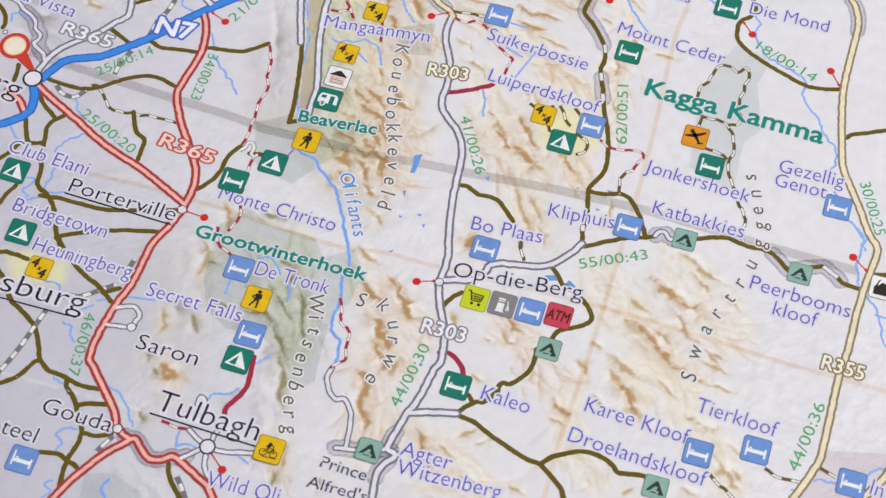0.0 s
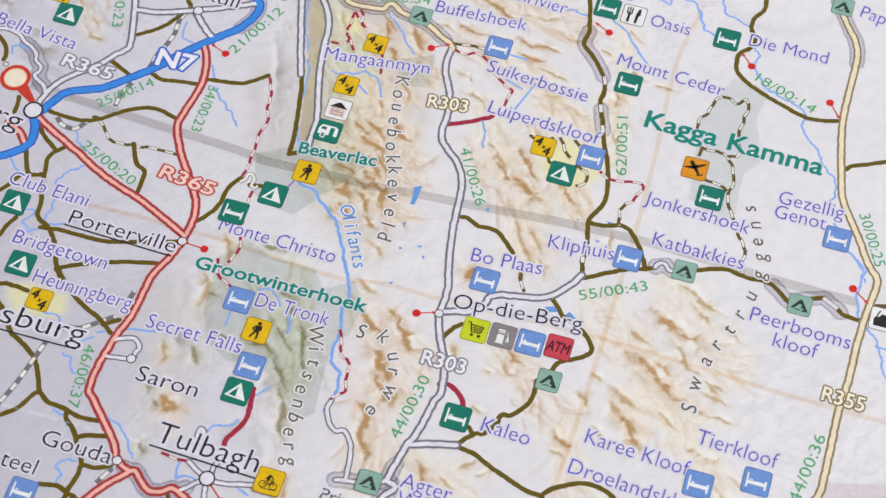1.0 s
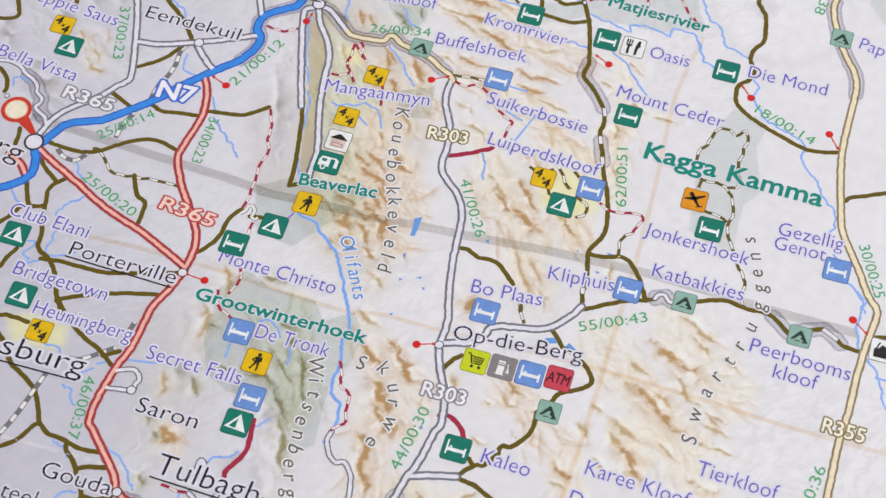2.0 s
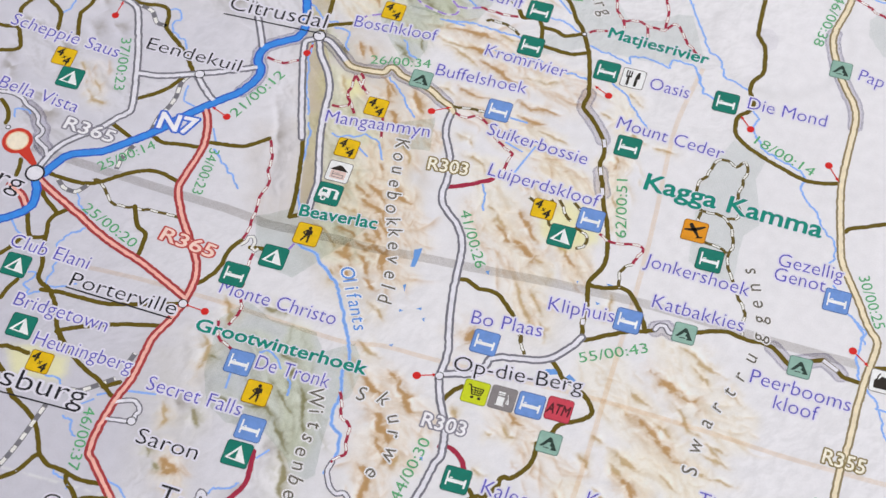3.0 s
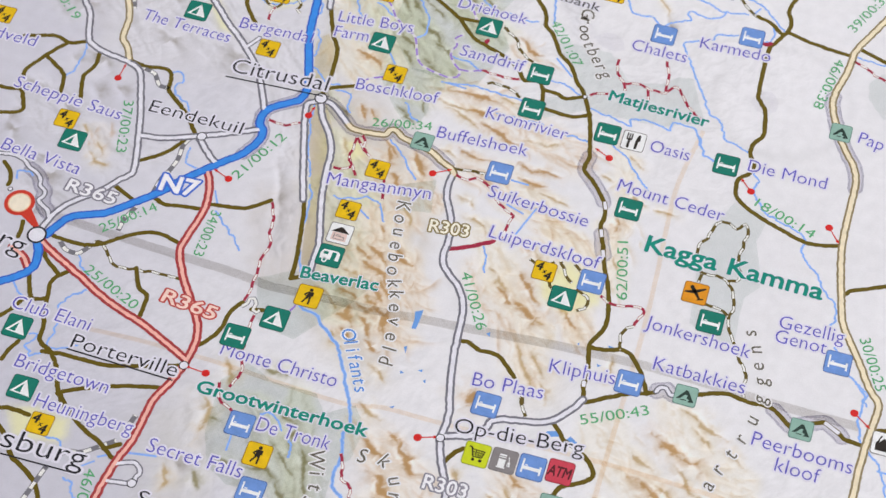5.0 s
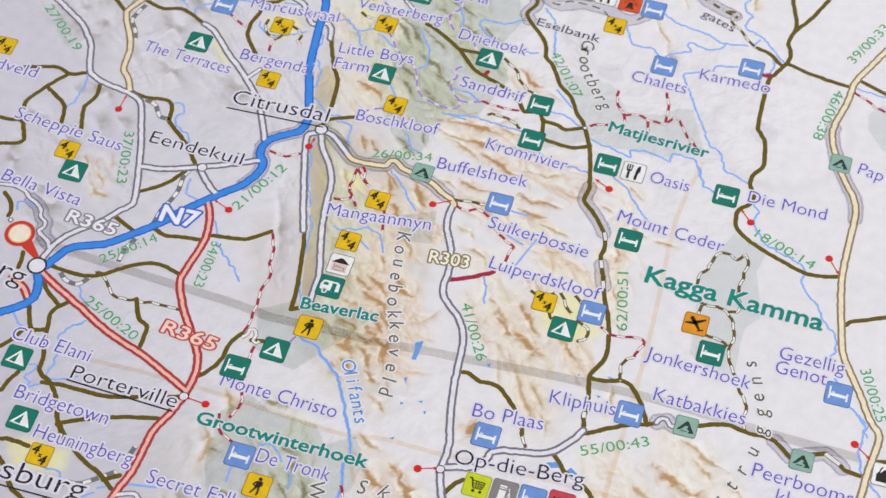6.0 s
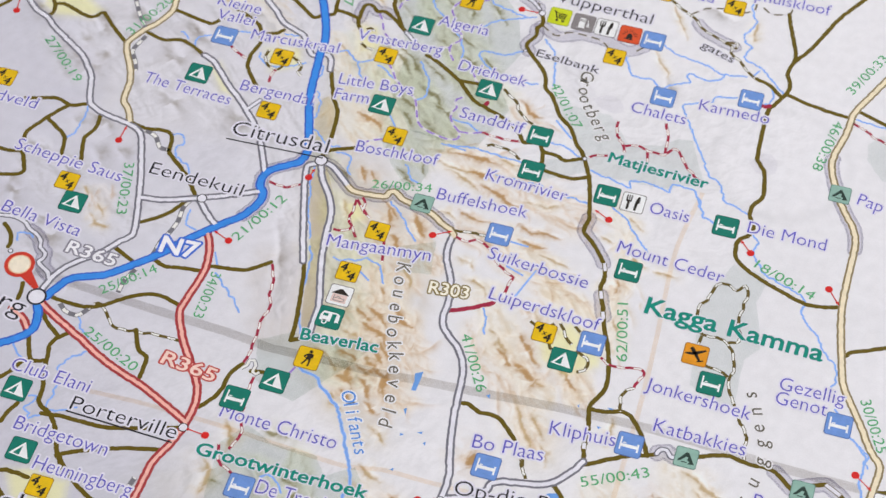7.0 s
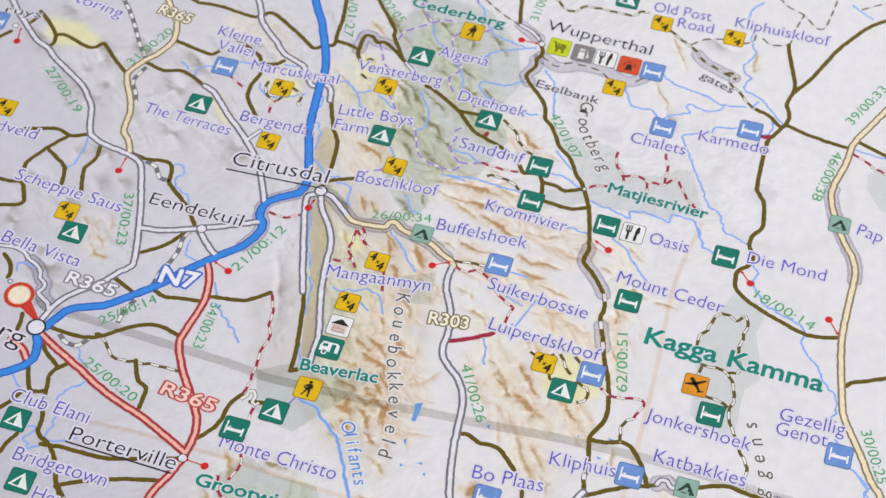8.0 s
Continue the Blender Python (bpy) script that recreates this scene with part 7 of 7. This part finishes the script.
road("buffer", [(23.65, 5.22), (24.74, 2.07)])
road("buffer", [(36.22, -16.15), (37.55, -15.57), (39.07, -15.80)])
road("buffer", [(50.82, -14.57), (52.42, -15.35), (53.76, -16.63), (56.24, -14.63), (58.47, -15.05), (59.69, -15.85)])
road("buffer", [(-53.40, -5.91), (-51.47, -7.62), (-50.19, -9.40), (-49.18, -10.57), (-48.54, -12.79)])
road("buffer", [(25.57, 56.40), (27.15, 55.01), (29.47, 54.09), (31.54, 53.44)])
road("buffer", [(2.97, 48.70), (3.19, 47.26), (2.50, 45.67), (2.93, 44.08)])
road("buffer", [(-22.87, 43.08), (-22.89, 44.48), (-22.67, 45.97), (-20.71, 45.37), (-18.69, 45.15)])
road("buffer", [(-1.02, 54.35), (2.28, 52.84)])
road("buffer", [(4.17, 49.06), (6.59, 48.05), (9.70, 49.32), (13.58, 49.22), (16.80, 48.23), (19.00, 49.69)])
road("buffer", [(6.37, -55.52), (7.92, -54.82), (10.25, -54.35), (12.51, -53.67), (13.25, -51.54)])
road("buffer", [(12.94, -53.92), (12.74, -55.50), (12.32, -57.51)])
road("buffer", [(-17.76, -60.25), (-16.30, -61.19), (-14.52, -62.64), (-12.10, -61.83), (-9.98, -61.73)])
road("boundary_band", [(-50.55, -12.72), (-45.44, -13.12), (-34.35, -13.85), (-26.18, -14.30), (-22.17, -14.50), (-18.00, -14.95), (-15.60, -15.20), (-6.50, -14.85), (-2.64, -14.87), (1.14, -14.63), (4.88, -14.32), (12.38, -13.85), (19.80, -13.30), (23.50, -13.07), (30.92, -12.86), (34.61, -12.79), (40.30, -13.00), (50.27, -13.50), (56.79, -13.65), (61.70, -13.68)])
road("grid_line", [(-36.60, -28.16), (-28.88, -27.87), (-17.97, -28.09), (-1.72, -29.08), (4.00, -28.21), (11.46, -28.25), (31.10, -27.83), (46.25, -28.31), (56.23, -28.90), (70.09, -29.05)])
road("grid_line", [(32.87, 26.01), (31.50, 15.09), (32.24, 0.15), (32.55, -11.36), (32.34, -36.42), (31.98, -44.37), (32.07, -54.92)])
road("switchback", [(-18.48, -19.24), (-17.89, -18.52), (-17.84, -17.79), (-17.28, -17.62), (-16.77, -18.37), (-16.90, -19.31), (-16.33, -19.58), (-16.02, -19.13)])
road("paved_stretch", [(22.72, 10.50), (23.18, 9.29)])
road("paved_stretch", [(23.37, 5.99), (23.76, 4.78)])
road("paved_stretch", [(24.47, 2.83), (24.81, 1.81)])
road("paved_stretch", [(27.03, -17.16), (27.19, -18.05)])
road("paved_stretch", [(57.40, -14.36), (59.45, -15.34)])
road("gravel_road", [(-49.54, 36.86), (-46.23, 36.20), (-43.41, 35.87), (-42.21, 37.40)])
road("four_track", [(49.58, -45.32), (50.86, -46.44), (52.43, -47.31), (53.79, -48.24)])
road("four_track", [(56.06, -43.07), (57.76, -43.69), (59.47, -43.70), (60.93, -43.56)])
road("four_track", [(62.35, -41.18), (64.52, -41.81)])
road("large_river", [(-17.87, -66.96), (-18.21, -68.26), (-17.33, -69.41), (-17.31, -70.88)])
road("trail", [(-17.64, 56.53), (-15.89, 53.76), (-13.98, 51.31)])
road("trail", [(-17.74, 46.61), (-17.60, 47.84), (-17.13, 48.58), (-13.58, 51.43), (-12.09, 52.36), (-10.17, 52.45)])
road("trail", [(-20.21, 44.93), (-19.47, 43.74), (-18.40, 41.50), (-17.46, 40.74)])
road("trail", [(-16.14, 36.09), (-14.94, 34.76), (-14.06, 33.34), (-12.70, 32.30), (-11.31, 31.39), (-10.15, 30.41), (-8.89, 27.19), (-7.96, 26.06), (-6.50, 25.42), (-3.84, 24.94), (-2.46, 25.35), (-2.37, 26.44), (-3.66, 27.67), (-4.43, 28.85), (-4.49, 29.91), (-4.08, 30.80), (-4.63, 32.06), (-3.72, 33.00)])
road("trail", [(-2.54, 26.72), (-1.07, 26.84), (0.80, 27.61)])
road("trail", [(-9.34, 50.55), (-9.87, 49.68), (-10.03, 48.45), (-9.39, 47.46)])
road("trail", [(-8.36, 45.20), (-7.30, 44.24), (-7.35, 42.95), (-8.18, 42.24), (-8.26, 41.07), (-7.79, 40.07), (-7.08, 39.15)])
road("trail", [(-10.47, 40.64), (-9.42, 41.18), (-8.35, 41.39)])
road("trail", [(-14.95, 20.33), (-14.44, 21.33), (-12.50, 22.34)])
road("trail", [(-5.92, 51.81), (-4.88, 52.48)])
road("trail", [(-8.91, 58.16), (-8.08, 56.22)])
road("trail", [(-3.85, 38.08), (-2.70, 36.18)])
road("river", [(-9.03, 45.11), (-7.32, 43.42), (-6.34, 41.30), (-6.19, 39.64)])
road("river", [(-4.37, 23.92), (-0.82, 23.72)])
road("four_track", [(-21.13, 41.26), (-20.63, 41.88), (-19.91, 41.28)])
road("link_road", [(37.35, 43.76), (38.03, 43.63), (38.71, 43.94)])
distance_dot(-72.17, 29.96, -72.70, 32.78)
distance_dot(-48.21, 11.42, -48.04, 14.15)
distance_dot(-27.20, -0.55, -29.72, 0.48)
distance_dot(-20.29, 12.85, -19.90, 14.63)
distance_dot(-0.86, 8.33, 1.53, 9.74)
distance_dot(-0.21, 51.73, 2.58, 51.74)
distance_dot(21.55, 17.74, 19.27, 18.87)
distance_dot(41.29, 17.82, 39.52, 19.64)
distance_dot(52.52, 15.01, 54.28, 12.79)
distance_dot(-19.39, -29.99, -22.33, -29.75)
distance_dot(9.20, -31.03, 11.68, -30.20)
distance_dot(60.75, -11.93, 63.06, -13.59)
distance_dot(-5.43, -61.87, -7.78, -59.93)
town_dot(-48.54, -16.53, 1.36)
town_dot(-19.60, 16.18, 0.95)
town_dot(-33.25, 5.16, 0.74)
town_dot(-22.49, -29.71, 0.65)
town_dot(-73.65, 32.85, 0.51)
town_dot(2.90, 51.83, 0.55)
town_dot(15.73, 27.08, 0.36)
town_dot(2.43, 44.03, 0.33)
town_dot(-54.96, -10.65, 0.38)
town_dot(11.93, -30.29, 0.60)
town_dot(-22.61, -47.24, 0.63)
town_dot(-19.26, -60.48, 0.64)
town_dot(-8.12, -59.58, 1.01)
pin(-52.86, -12.36, -49.06, -15.36)
for at in [(-68.42, 17.61), (-31.23, 32.58), (-16.77, 37.25), (-29.72, 22.56), (-10.96, 23.32), (-9.94, -0.76), (-8.23, 6.81), (-52.30, 2.63), (17.87, -2.61), (15.25, 46.60), (19.12, 60.95), (30.11, 61.14)]:
    symbol("four_by_four", *at)
for at in [(-36.69, -42.81)]:
    symbol("four_by_four", *at)
for at in [(-41.77, 26.26), (-13.51, 44.33), (-14.47, 28.22), (-0.59, 35.35), (-50.10, -0.51), (-13.68, -19.79), (21.22, -5.99), (-45.22, -30.50), (-40.93, -38.68)]:
    symbol("camping", *at)
for at in [(-8.59, -47.70)]:
    symbol("camping", *at)
for at in [(8.67, 29.20), (9.14, 22.90), (20.32, 21.72), (37.15, 21.21), (26.14, 10.25), (40.54, -4.05), (-17.67, -23.73)]:
    symbol("green_bed", *at)
for at in [(18.01, -43.35)]:
    symbol("green_bed", *at)
for at in [(-40.70, 34.11), (19.92, 51.21), (23.76, 41.20), (35.92, 44.29), (7.83, 11.03), (24.26, -2.44), (32.59, -15.84), (57.46, -5.37), (-76.89, 33.07)]:
    symbol("blue_bed", *at)
for at in [(16.08, -24.09), (-12.67, -35.68), (-8.25, -43.98), (23.91, -30.99)]:
    symbol("blue_bed", *at)
for at in [(48.12, -43.50), (54.68, -41.15), (66.39, -42.08), (-28.67, -67.51)]:
    symbol("blue_bed", *at)
for at in [(-7.70, 51.26), (-10.61, -15.27)]:
    symbol("hiking", *at)
for at in [(-9.11, -39.10)]:
    symbol("hiking", *at)
for at in [(-0.87, -57.86)]:
    symbol("cycling", *at)
for at in [(37.69, -0.24)]:
    symbol("airfield", *at)
for at in [(-9.80, -4.73)]:
    symbol("shelter", *at)
for at in [(-9.97, -8.45)]:
    symbol("caravan", *at)
for at in [(24.06, 21.51), (12.70, 51.71)]:
    symbol("restaurant", *at)
for at in [(5.57, 51.92)]:
    symbol("shop", *at)
for at in [(16.90, -31.21)]:
    symbol("shop", *at)
for at in [(9.25, 51.73)]:
    symbol("fuel", *at)
for at in [(20.37, -31.07)]:
    symbol("fuel", *at)
for at in [(16.37, 51.42)]:
    symbol("alarm", *at)
for at in [(27.48, -30.57)]:
    symbol("cash", *at)
for at in [(-3.78, 13.07), (51.14, 31.15)]:
    symbol("pass", *at)
for at in [(39.89, -15.57), (54.81, -16.16), (27.47, -35.33)]:
    symbol("pass", *at)
for at in [(10.51, -54.51), (44.34, -49.23)]:
    symbol("pass", *at)
for at in [(65.12, -15.23)]:
    symbol("lookout", *at)
for at in [(13.11, 64.23)]:
    symbol("camping", *at)
road_number("scenic_number", "R365", (-54.35, 42.36), (-48.60, 41.42))
road_number("main_number", "R365", (-48.06, -7.60), (-40.32, -8.12))
road_number("national_number", "N7", (-36.05, -3.60), (-30.31, -3.36))
road_number("regional_number", "R365", (-29.11, -20.45), (-20.97, -21.35))
road_number("scenic_number", "R303", (1.04, 0.04), (6.78, 0.62))
road_number("main_number", "R303", (11.50, -36.59), (17.43, -36.50))
road_number("scenic_number", "R355", (59.75, -27.30), (65.34, -27.51))
distance_text("27/00:19", (-65.45, 26.47), (-57.91, 19.98))
distance_text("31/00:20", (-54.53, 30.67), (-51.02, 38.78))
distance_text("25/00:14", (-40.83, -13.18), (-34.96, -7.58))
distance_text("21/00:12", (-26.59, 0.02), (-22.48, 8.69))
distance_text("34/00:23", (-26.85, -6.02), (-26.74, -13.48))
distance_text("37/00:23", (-45.21, 8.09), (-42.92, -0.58))
distance_text("26/00:34", (-11.49, 14.34), (-3.28, 15.98))
distance_text("41/00:26", (8.02, -5.75), (12.54, -13.61))
distance_text("62/00:51", (28.68, -4.02), (26.65, 4.97))
distance_text("44/00:36", (59.39, -42.38), (60.81, -32.91))
distance_text("44/00:30", (11.58, -48.03), (12.83, -39.09))
distance_text("55/00:43", (27.98, -22.79), (35.86, -18.91))
distance_text("18/00:14", (42.36, 16.38), (50.86, 13.27))
distance_text("46/00:38", (48.82, 43.91), (47.23, 34.42))
distance_text("39/00:33", (49.20, 49.71), (53.02, 57.91))
distance_text("25/00:20", (-40.13, -19.45), (-31.57, -23.18))
distance_text("30/00:25", (60.08, -0.67), (63.48, -7.76))
distance_text("46/00:37", (-28.15, -46.88), (-27.04, -55.52))
distance_text("42/01:07", (8.09, 39.17), (13.49, 32.25))
distance_text("6/01:27", (-26.86, 53.26), (-25.18, 44.96))
distance_text("02:05", (-22.22, 53.67), (-18.27, 50.25))
distance_text("31/00", (0.52, 56.11), (0.66, 61.13))
path_name("relief", "Kouebokkeveld", [(-3.18, 2.01), (-2.88, -0.07), (-2.40, -2.15), (-2.13, -4.31), (-1.77, -6.22), (-1.30, -8.25), (-0.62, -10.20), (0.15, -11.74), (0.67, -13.62), (1.25, -15.67), (1.60, -17.97), (1.72, -19.72), (1.88, -21.53)])
path_name("relief", "Witsenberg", [(-2.00, -37.54), (-0.88, -41.28), (-1.15, -44.97), (-0.75, -48.25), (-0.76, -50.72), (0.57, -54.59)])
path_name("relief", "Skurwe", [(3.35, -35.65), (6.23, -35.44), (8.23, -37.56), (8.88, -39.62), (9.27, -42.34), (7.97, -45.38)])
path_name("relief", "Swartruggens", [(44.96, -34.10), (44.74, -30.69), (45.30, -27.23), (46.08, -24.64), (47.11, -22.19), (47.92, -19.63), (48.67, -16.73), (49.00, -13.50), (48.60, -10.93), (47.80, -8.83), (47.01, -6.48), (45.87, -4.26)])
path_name("water", "Olifants", [(-3.90, -19.33), (-1.97, -22.60), (0.15, -26.51)])
path_name("relief", "Grootberg", [(12.17, 41.96), (12.84, 38.05), (15.11, 34.68), (17.43, 31.72)])
place_name("lodge", "The Terraces", (-49.08, 22.51), (-35.60, 21.90))
place_name("lodge", "Kleine", (-44.05, 39.67), (-37.28, 39.57))
place_name("lodge", "Vallei", (-43.20, 36.97), (-37.44, 37.06))
place_name("lodge", "Marcuskraal", (-36.92, 34.66), (-23.72, 35.63))
place_name("lodge", "Bergendal", (-35.11, 25.02), (-24.22, 25.19))
place_name("lodge", "Little Boys", (-21.82, 30.22), (-10.93, 31.26))
place_name("lodge", "Farm", (-21.56, 27.42), (-16.56, 27.82))
place_name("lodge", "Boschkloof", (-15.58, 19.17), (-3.76, 19.98))
place_name("lodge", "Vensterberg", (-21.93, 39.15), (-9.13, 39.65))
place_name("lodge", "Algeria", (-11.34, 45.22), (-3.67, 45.19))
place_name("lodge", "Driehoek", (-6.06, 37.74), (4.26, 37.36))
place_name("lodge", "Sanddrif", (-3.37, 29.26), (6.18, 28.88))
place_name("lodge", "Kromrivier", (3.27, 19.59), (15.05, 19.02))
place_name("lodge", "Buffelshoek", (-2.21, 14.36), (10.64, 14.77))
place_name("reserve", "Cederberg", (-18.02, 53.71), (-3.43, 53.25))
place_name("place", "Wupperthal", (2.70, 54.85), (18.87, 54.26))
place_name("small", "Eselbank", (4.12, 43.50), (13.74, 42.77))
place_name("small", "gates", (26.76, 52.11), (31.85, 50.33))
place_name("lodge", "Old Post", (17.24, 63.04), (26.00, 63.49))
place_name("lodge", "Road", (21.38, 60.92), (26.77, 61.10))
place_name("lodge", "Kliphuiskloof", (29.62, 63.50), (43.85, 63.61))
place_name("lodge", "Chalets", (19.78, 37.28), (27.83, 37.09))
place_name("lodge", "Karmedo", (29.08, 40.39), (39.20, 40.60))
place_name("reserve", "Matjiesrivier", (18.96, 27.52), (33.25, 26.82))
place_name("lodge", "Oasis", (26.46, 20.51), (32.04, 20.38))
place_name("lodge", "Mangaanmyn", (-14.27, 2.53), (0.04, 4.08))
place_name("lodge", "Suikerbossie", (7.27, 6.83), (21.41, 5.77))
place_name("lodge", "Luiperdskloof", (9.24, 0.51), (24.57, -0.32))
place_name("lodge", "Mount Ceder", (23.78, 12.86), (38.65, 11.89))
place_name("bigreserve", "Kagga Kamma", (29.73, 4.30), (53.62, 3.46))
place_name("lodge", "Die Mond", (40.08, 21.09), (50.90, 21.08))
place_name("lodge", "Pap", (53.59, 30.16), (57.11, 29.70))
place_name("lodge", "Scheppie Saus", (-61.88, 5.84), (-45.28, 4.53))
place_name("lodge", "dveld", (-68.25, 13.33), (-61.87, 13.26))
place_name("place", "Eendekuil", (-42.03, 7.16), (-28.29, 7.05))
place_name("lodge", "Bella Vista", (-59.15, -4.74), (-47.15, -5.84))
place_name("town", "Citrusdal", (-33.43, 17.02), (-19.33, 17.63))
place_name("lodge", "toring", (-67.21, 39.85), (-59.28, 38.71))
place_name("small", "ruys", (-76.38, 34.80), (-70.68, 35.29))
place_name("lodge", "Club Elani", (-47.37, -28.01), (-36.22, -28.50))
place_name("place", "Porterville", (-37.58, -31.37), (-22.96, -31.66))
place_name("lodge", "Bridgetown", (-43.35, -36.06), (-30.46, -36.46))
place_name("lodge", "Monte Christo", (-18.74, -26.85), (-3.00, -27.20))
place_name("reserve", "Beaverlac", (-12.66, -12.78), (-2.34, -11.88))
place_name("reserve", "Grootwinterhoek", (-19.71, -32.87), (2.95, -32.82))
place_name("lodge", "De Tronk", (-10.63, -35.90), (-0.90, -35.98))
place_name("lodge", "Secret Falls", (-22.64, -42.59), (-10.10, -42.75))
place_name("lodge", "Heuningberg", (-38.67, -40.70), (-25.32, -40.99))
place_name("bigtown", "sburg", (-40.39, -47.18), (-29.19, -47.11))
place_name("place", "Saron", (-21.22, -49.80), (-13.19, -49.94))
place_name("place", "Op-die-Berg", (13.23, -28.99), (29.58, -27.56))
place_name("lodge", "Peerbooms", (49.15, -20.02), (61.91, -20.54))
place_name("lodge", "kloof", (52.65, -22.76), (58.27, -22.94))
place_name("lodge", "Katbakkies", (34.93, -13.00), (46.87, -13.25))
place_name("lodge", "Jonkershoek", (32.47, -7.27), (46.45, -7.98))
place_name("lodge", "Gezellig", (49.07, -2.29), (57.58, -2.29))
place_name("lodge", "Genot", (48.99, -4.52), (55.71, -4.51))
place_name("lodge", "Kliphuis", (22.38, -17.19), (30.87, -16.61))
place_name("lodge", "Bo Plaas", (13.52, -21.91), (22.66, -21.28))
place_name("place", "Gouda", (-28.99, -61.16), (-19.98, -61.23))
place_name("place", "teel", (-32.70, -65.06), (-28.14, -65.14))
place_name("bigtown", "Tulbagh", (-16.00, -56.87), (-2.79, -57.29))
place_name("small", "Prince", (5.48, -58.14), (11.26, -58.36))
place_name("small", "Alfred's", (4.75, -60.99), (12.13, -60.85))
place_name("lodge", "Agter", (14.08, -53.97), (20.47, -54.16))
place_name("lodge", "Witzenberg", (14.37, -56.45), (27.14, -56.04))
place_name("lodge", "Kaleo", (21.25, -44.18), (27.36, -44.45))
place_name("lodge", "Karee Kloof", (33.69, -42.08), (46.64, -42.80))
place_name("lodge", "Droelandskloof", (32.75, -46.45), (49.87, -47.49))
place_name("lodge", "Tierkloof", (46.55, -38.29), (56.58, -38.82))
place_name("lodge", "Wild Oli", (-6.75, -64.30), (2.21, -64.06))
place_name("lodge", "In", (68.62, -42.75), (70.12, -42.89))
place_name("bigtown", "rg", (-53.09, -19.51), (-49.40, -20.09))
underline((-33.76, 16.07), (-19.50, 16.63))
underline((-37.83, -31.71), (-23.05, -32.20))
underline((-39.84, -48.09), (-29.65, -47.98))
underline((-16.27, -57.49), (-2.63, -57.93))
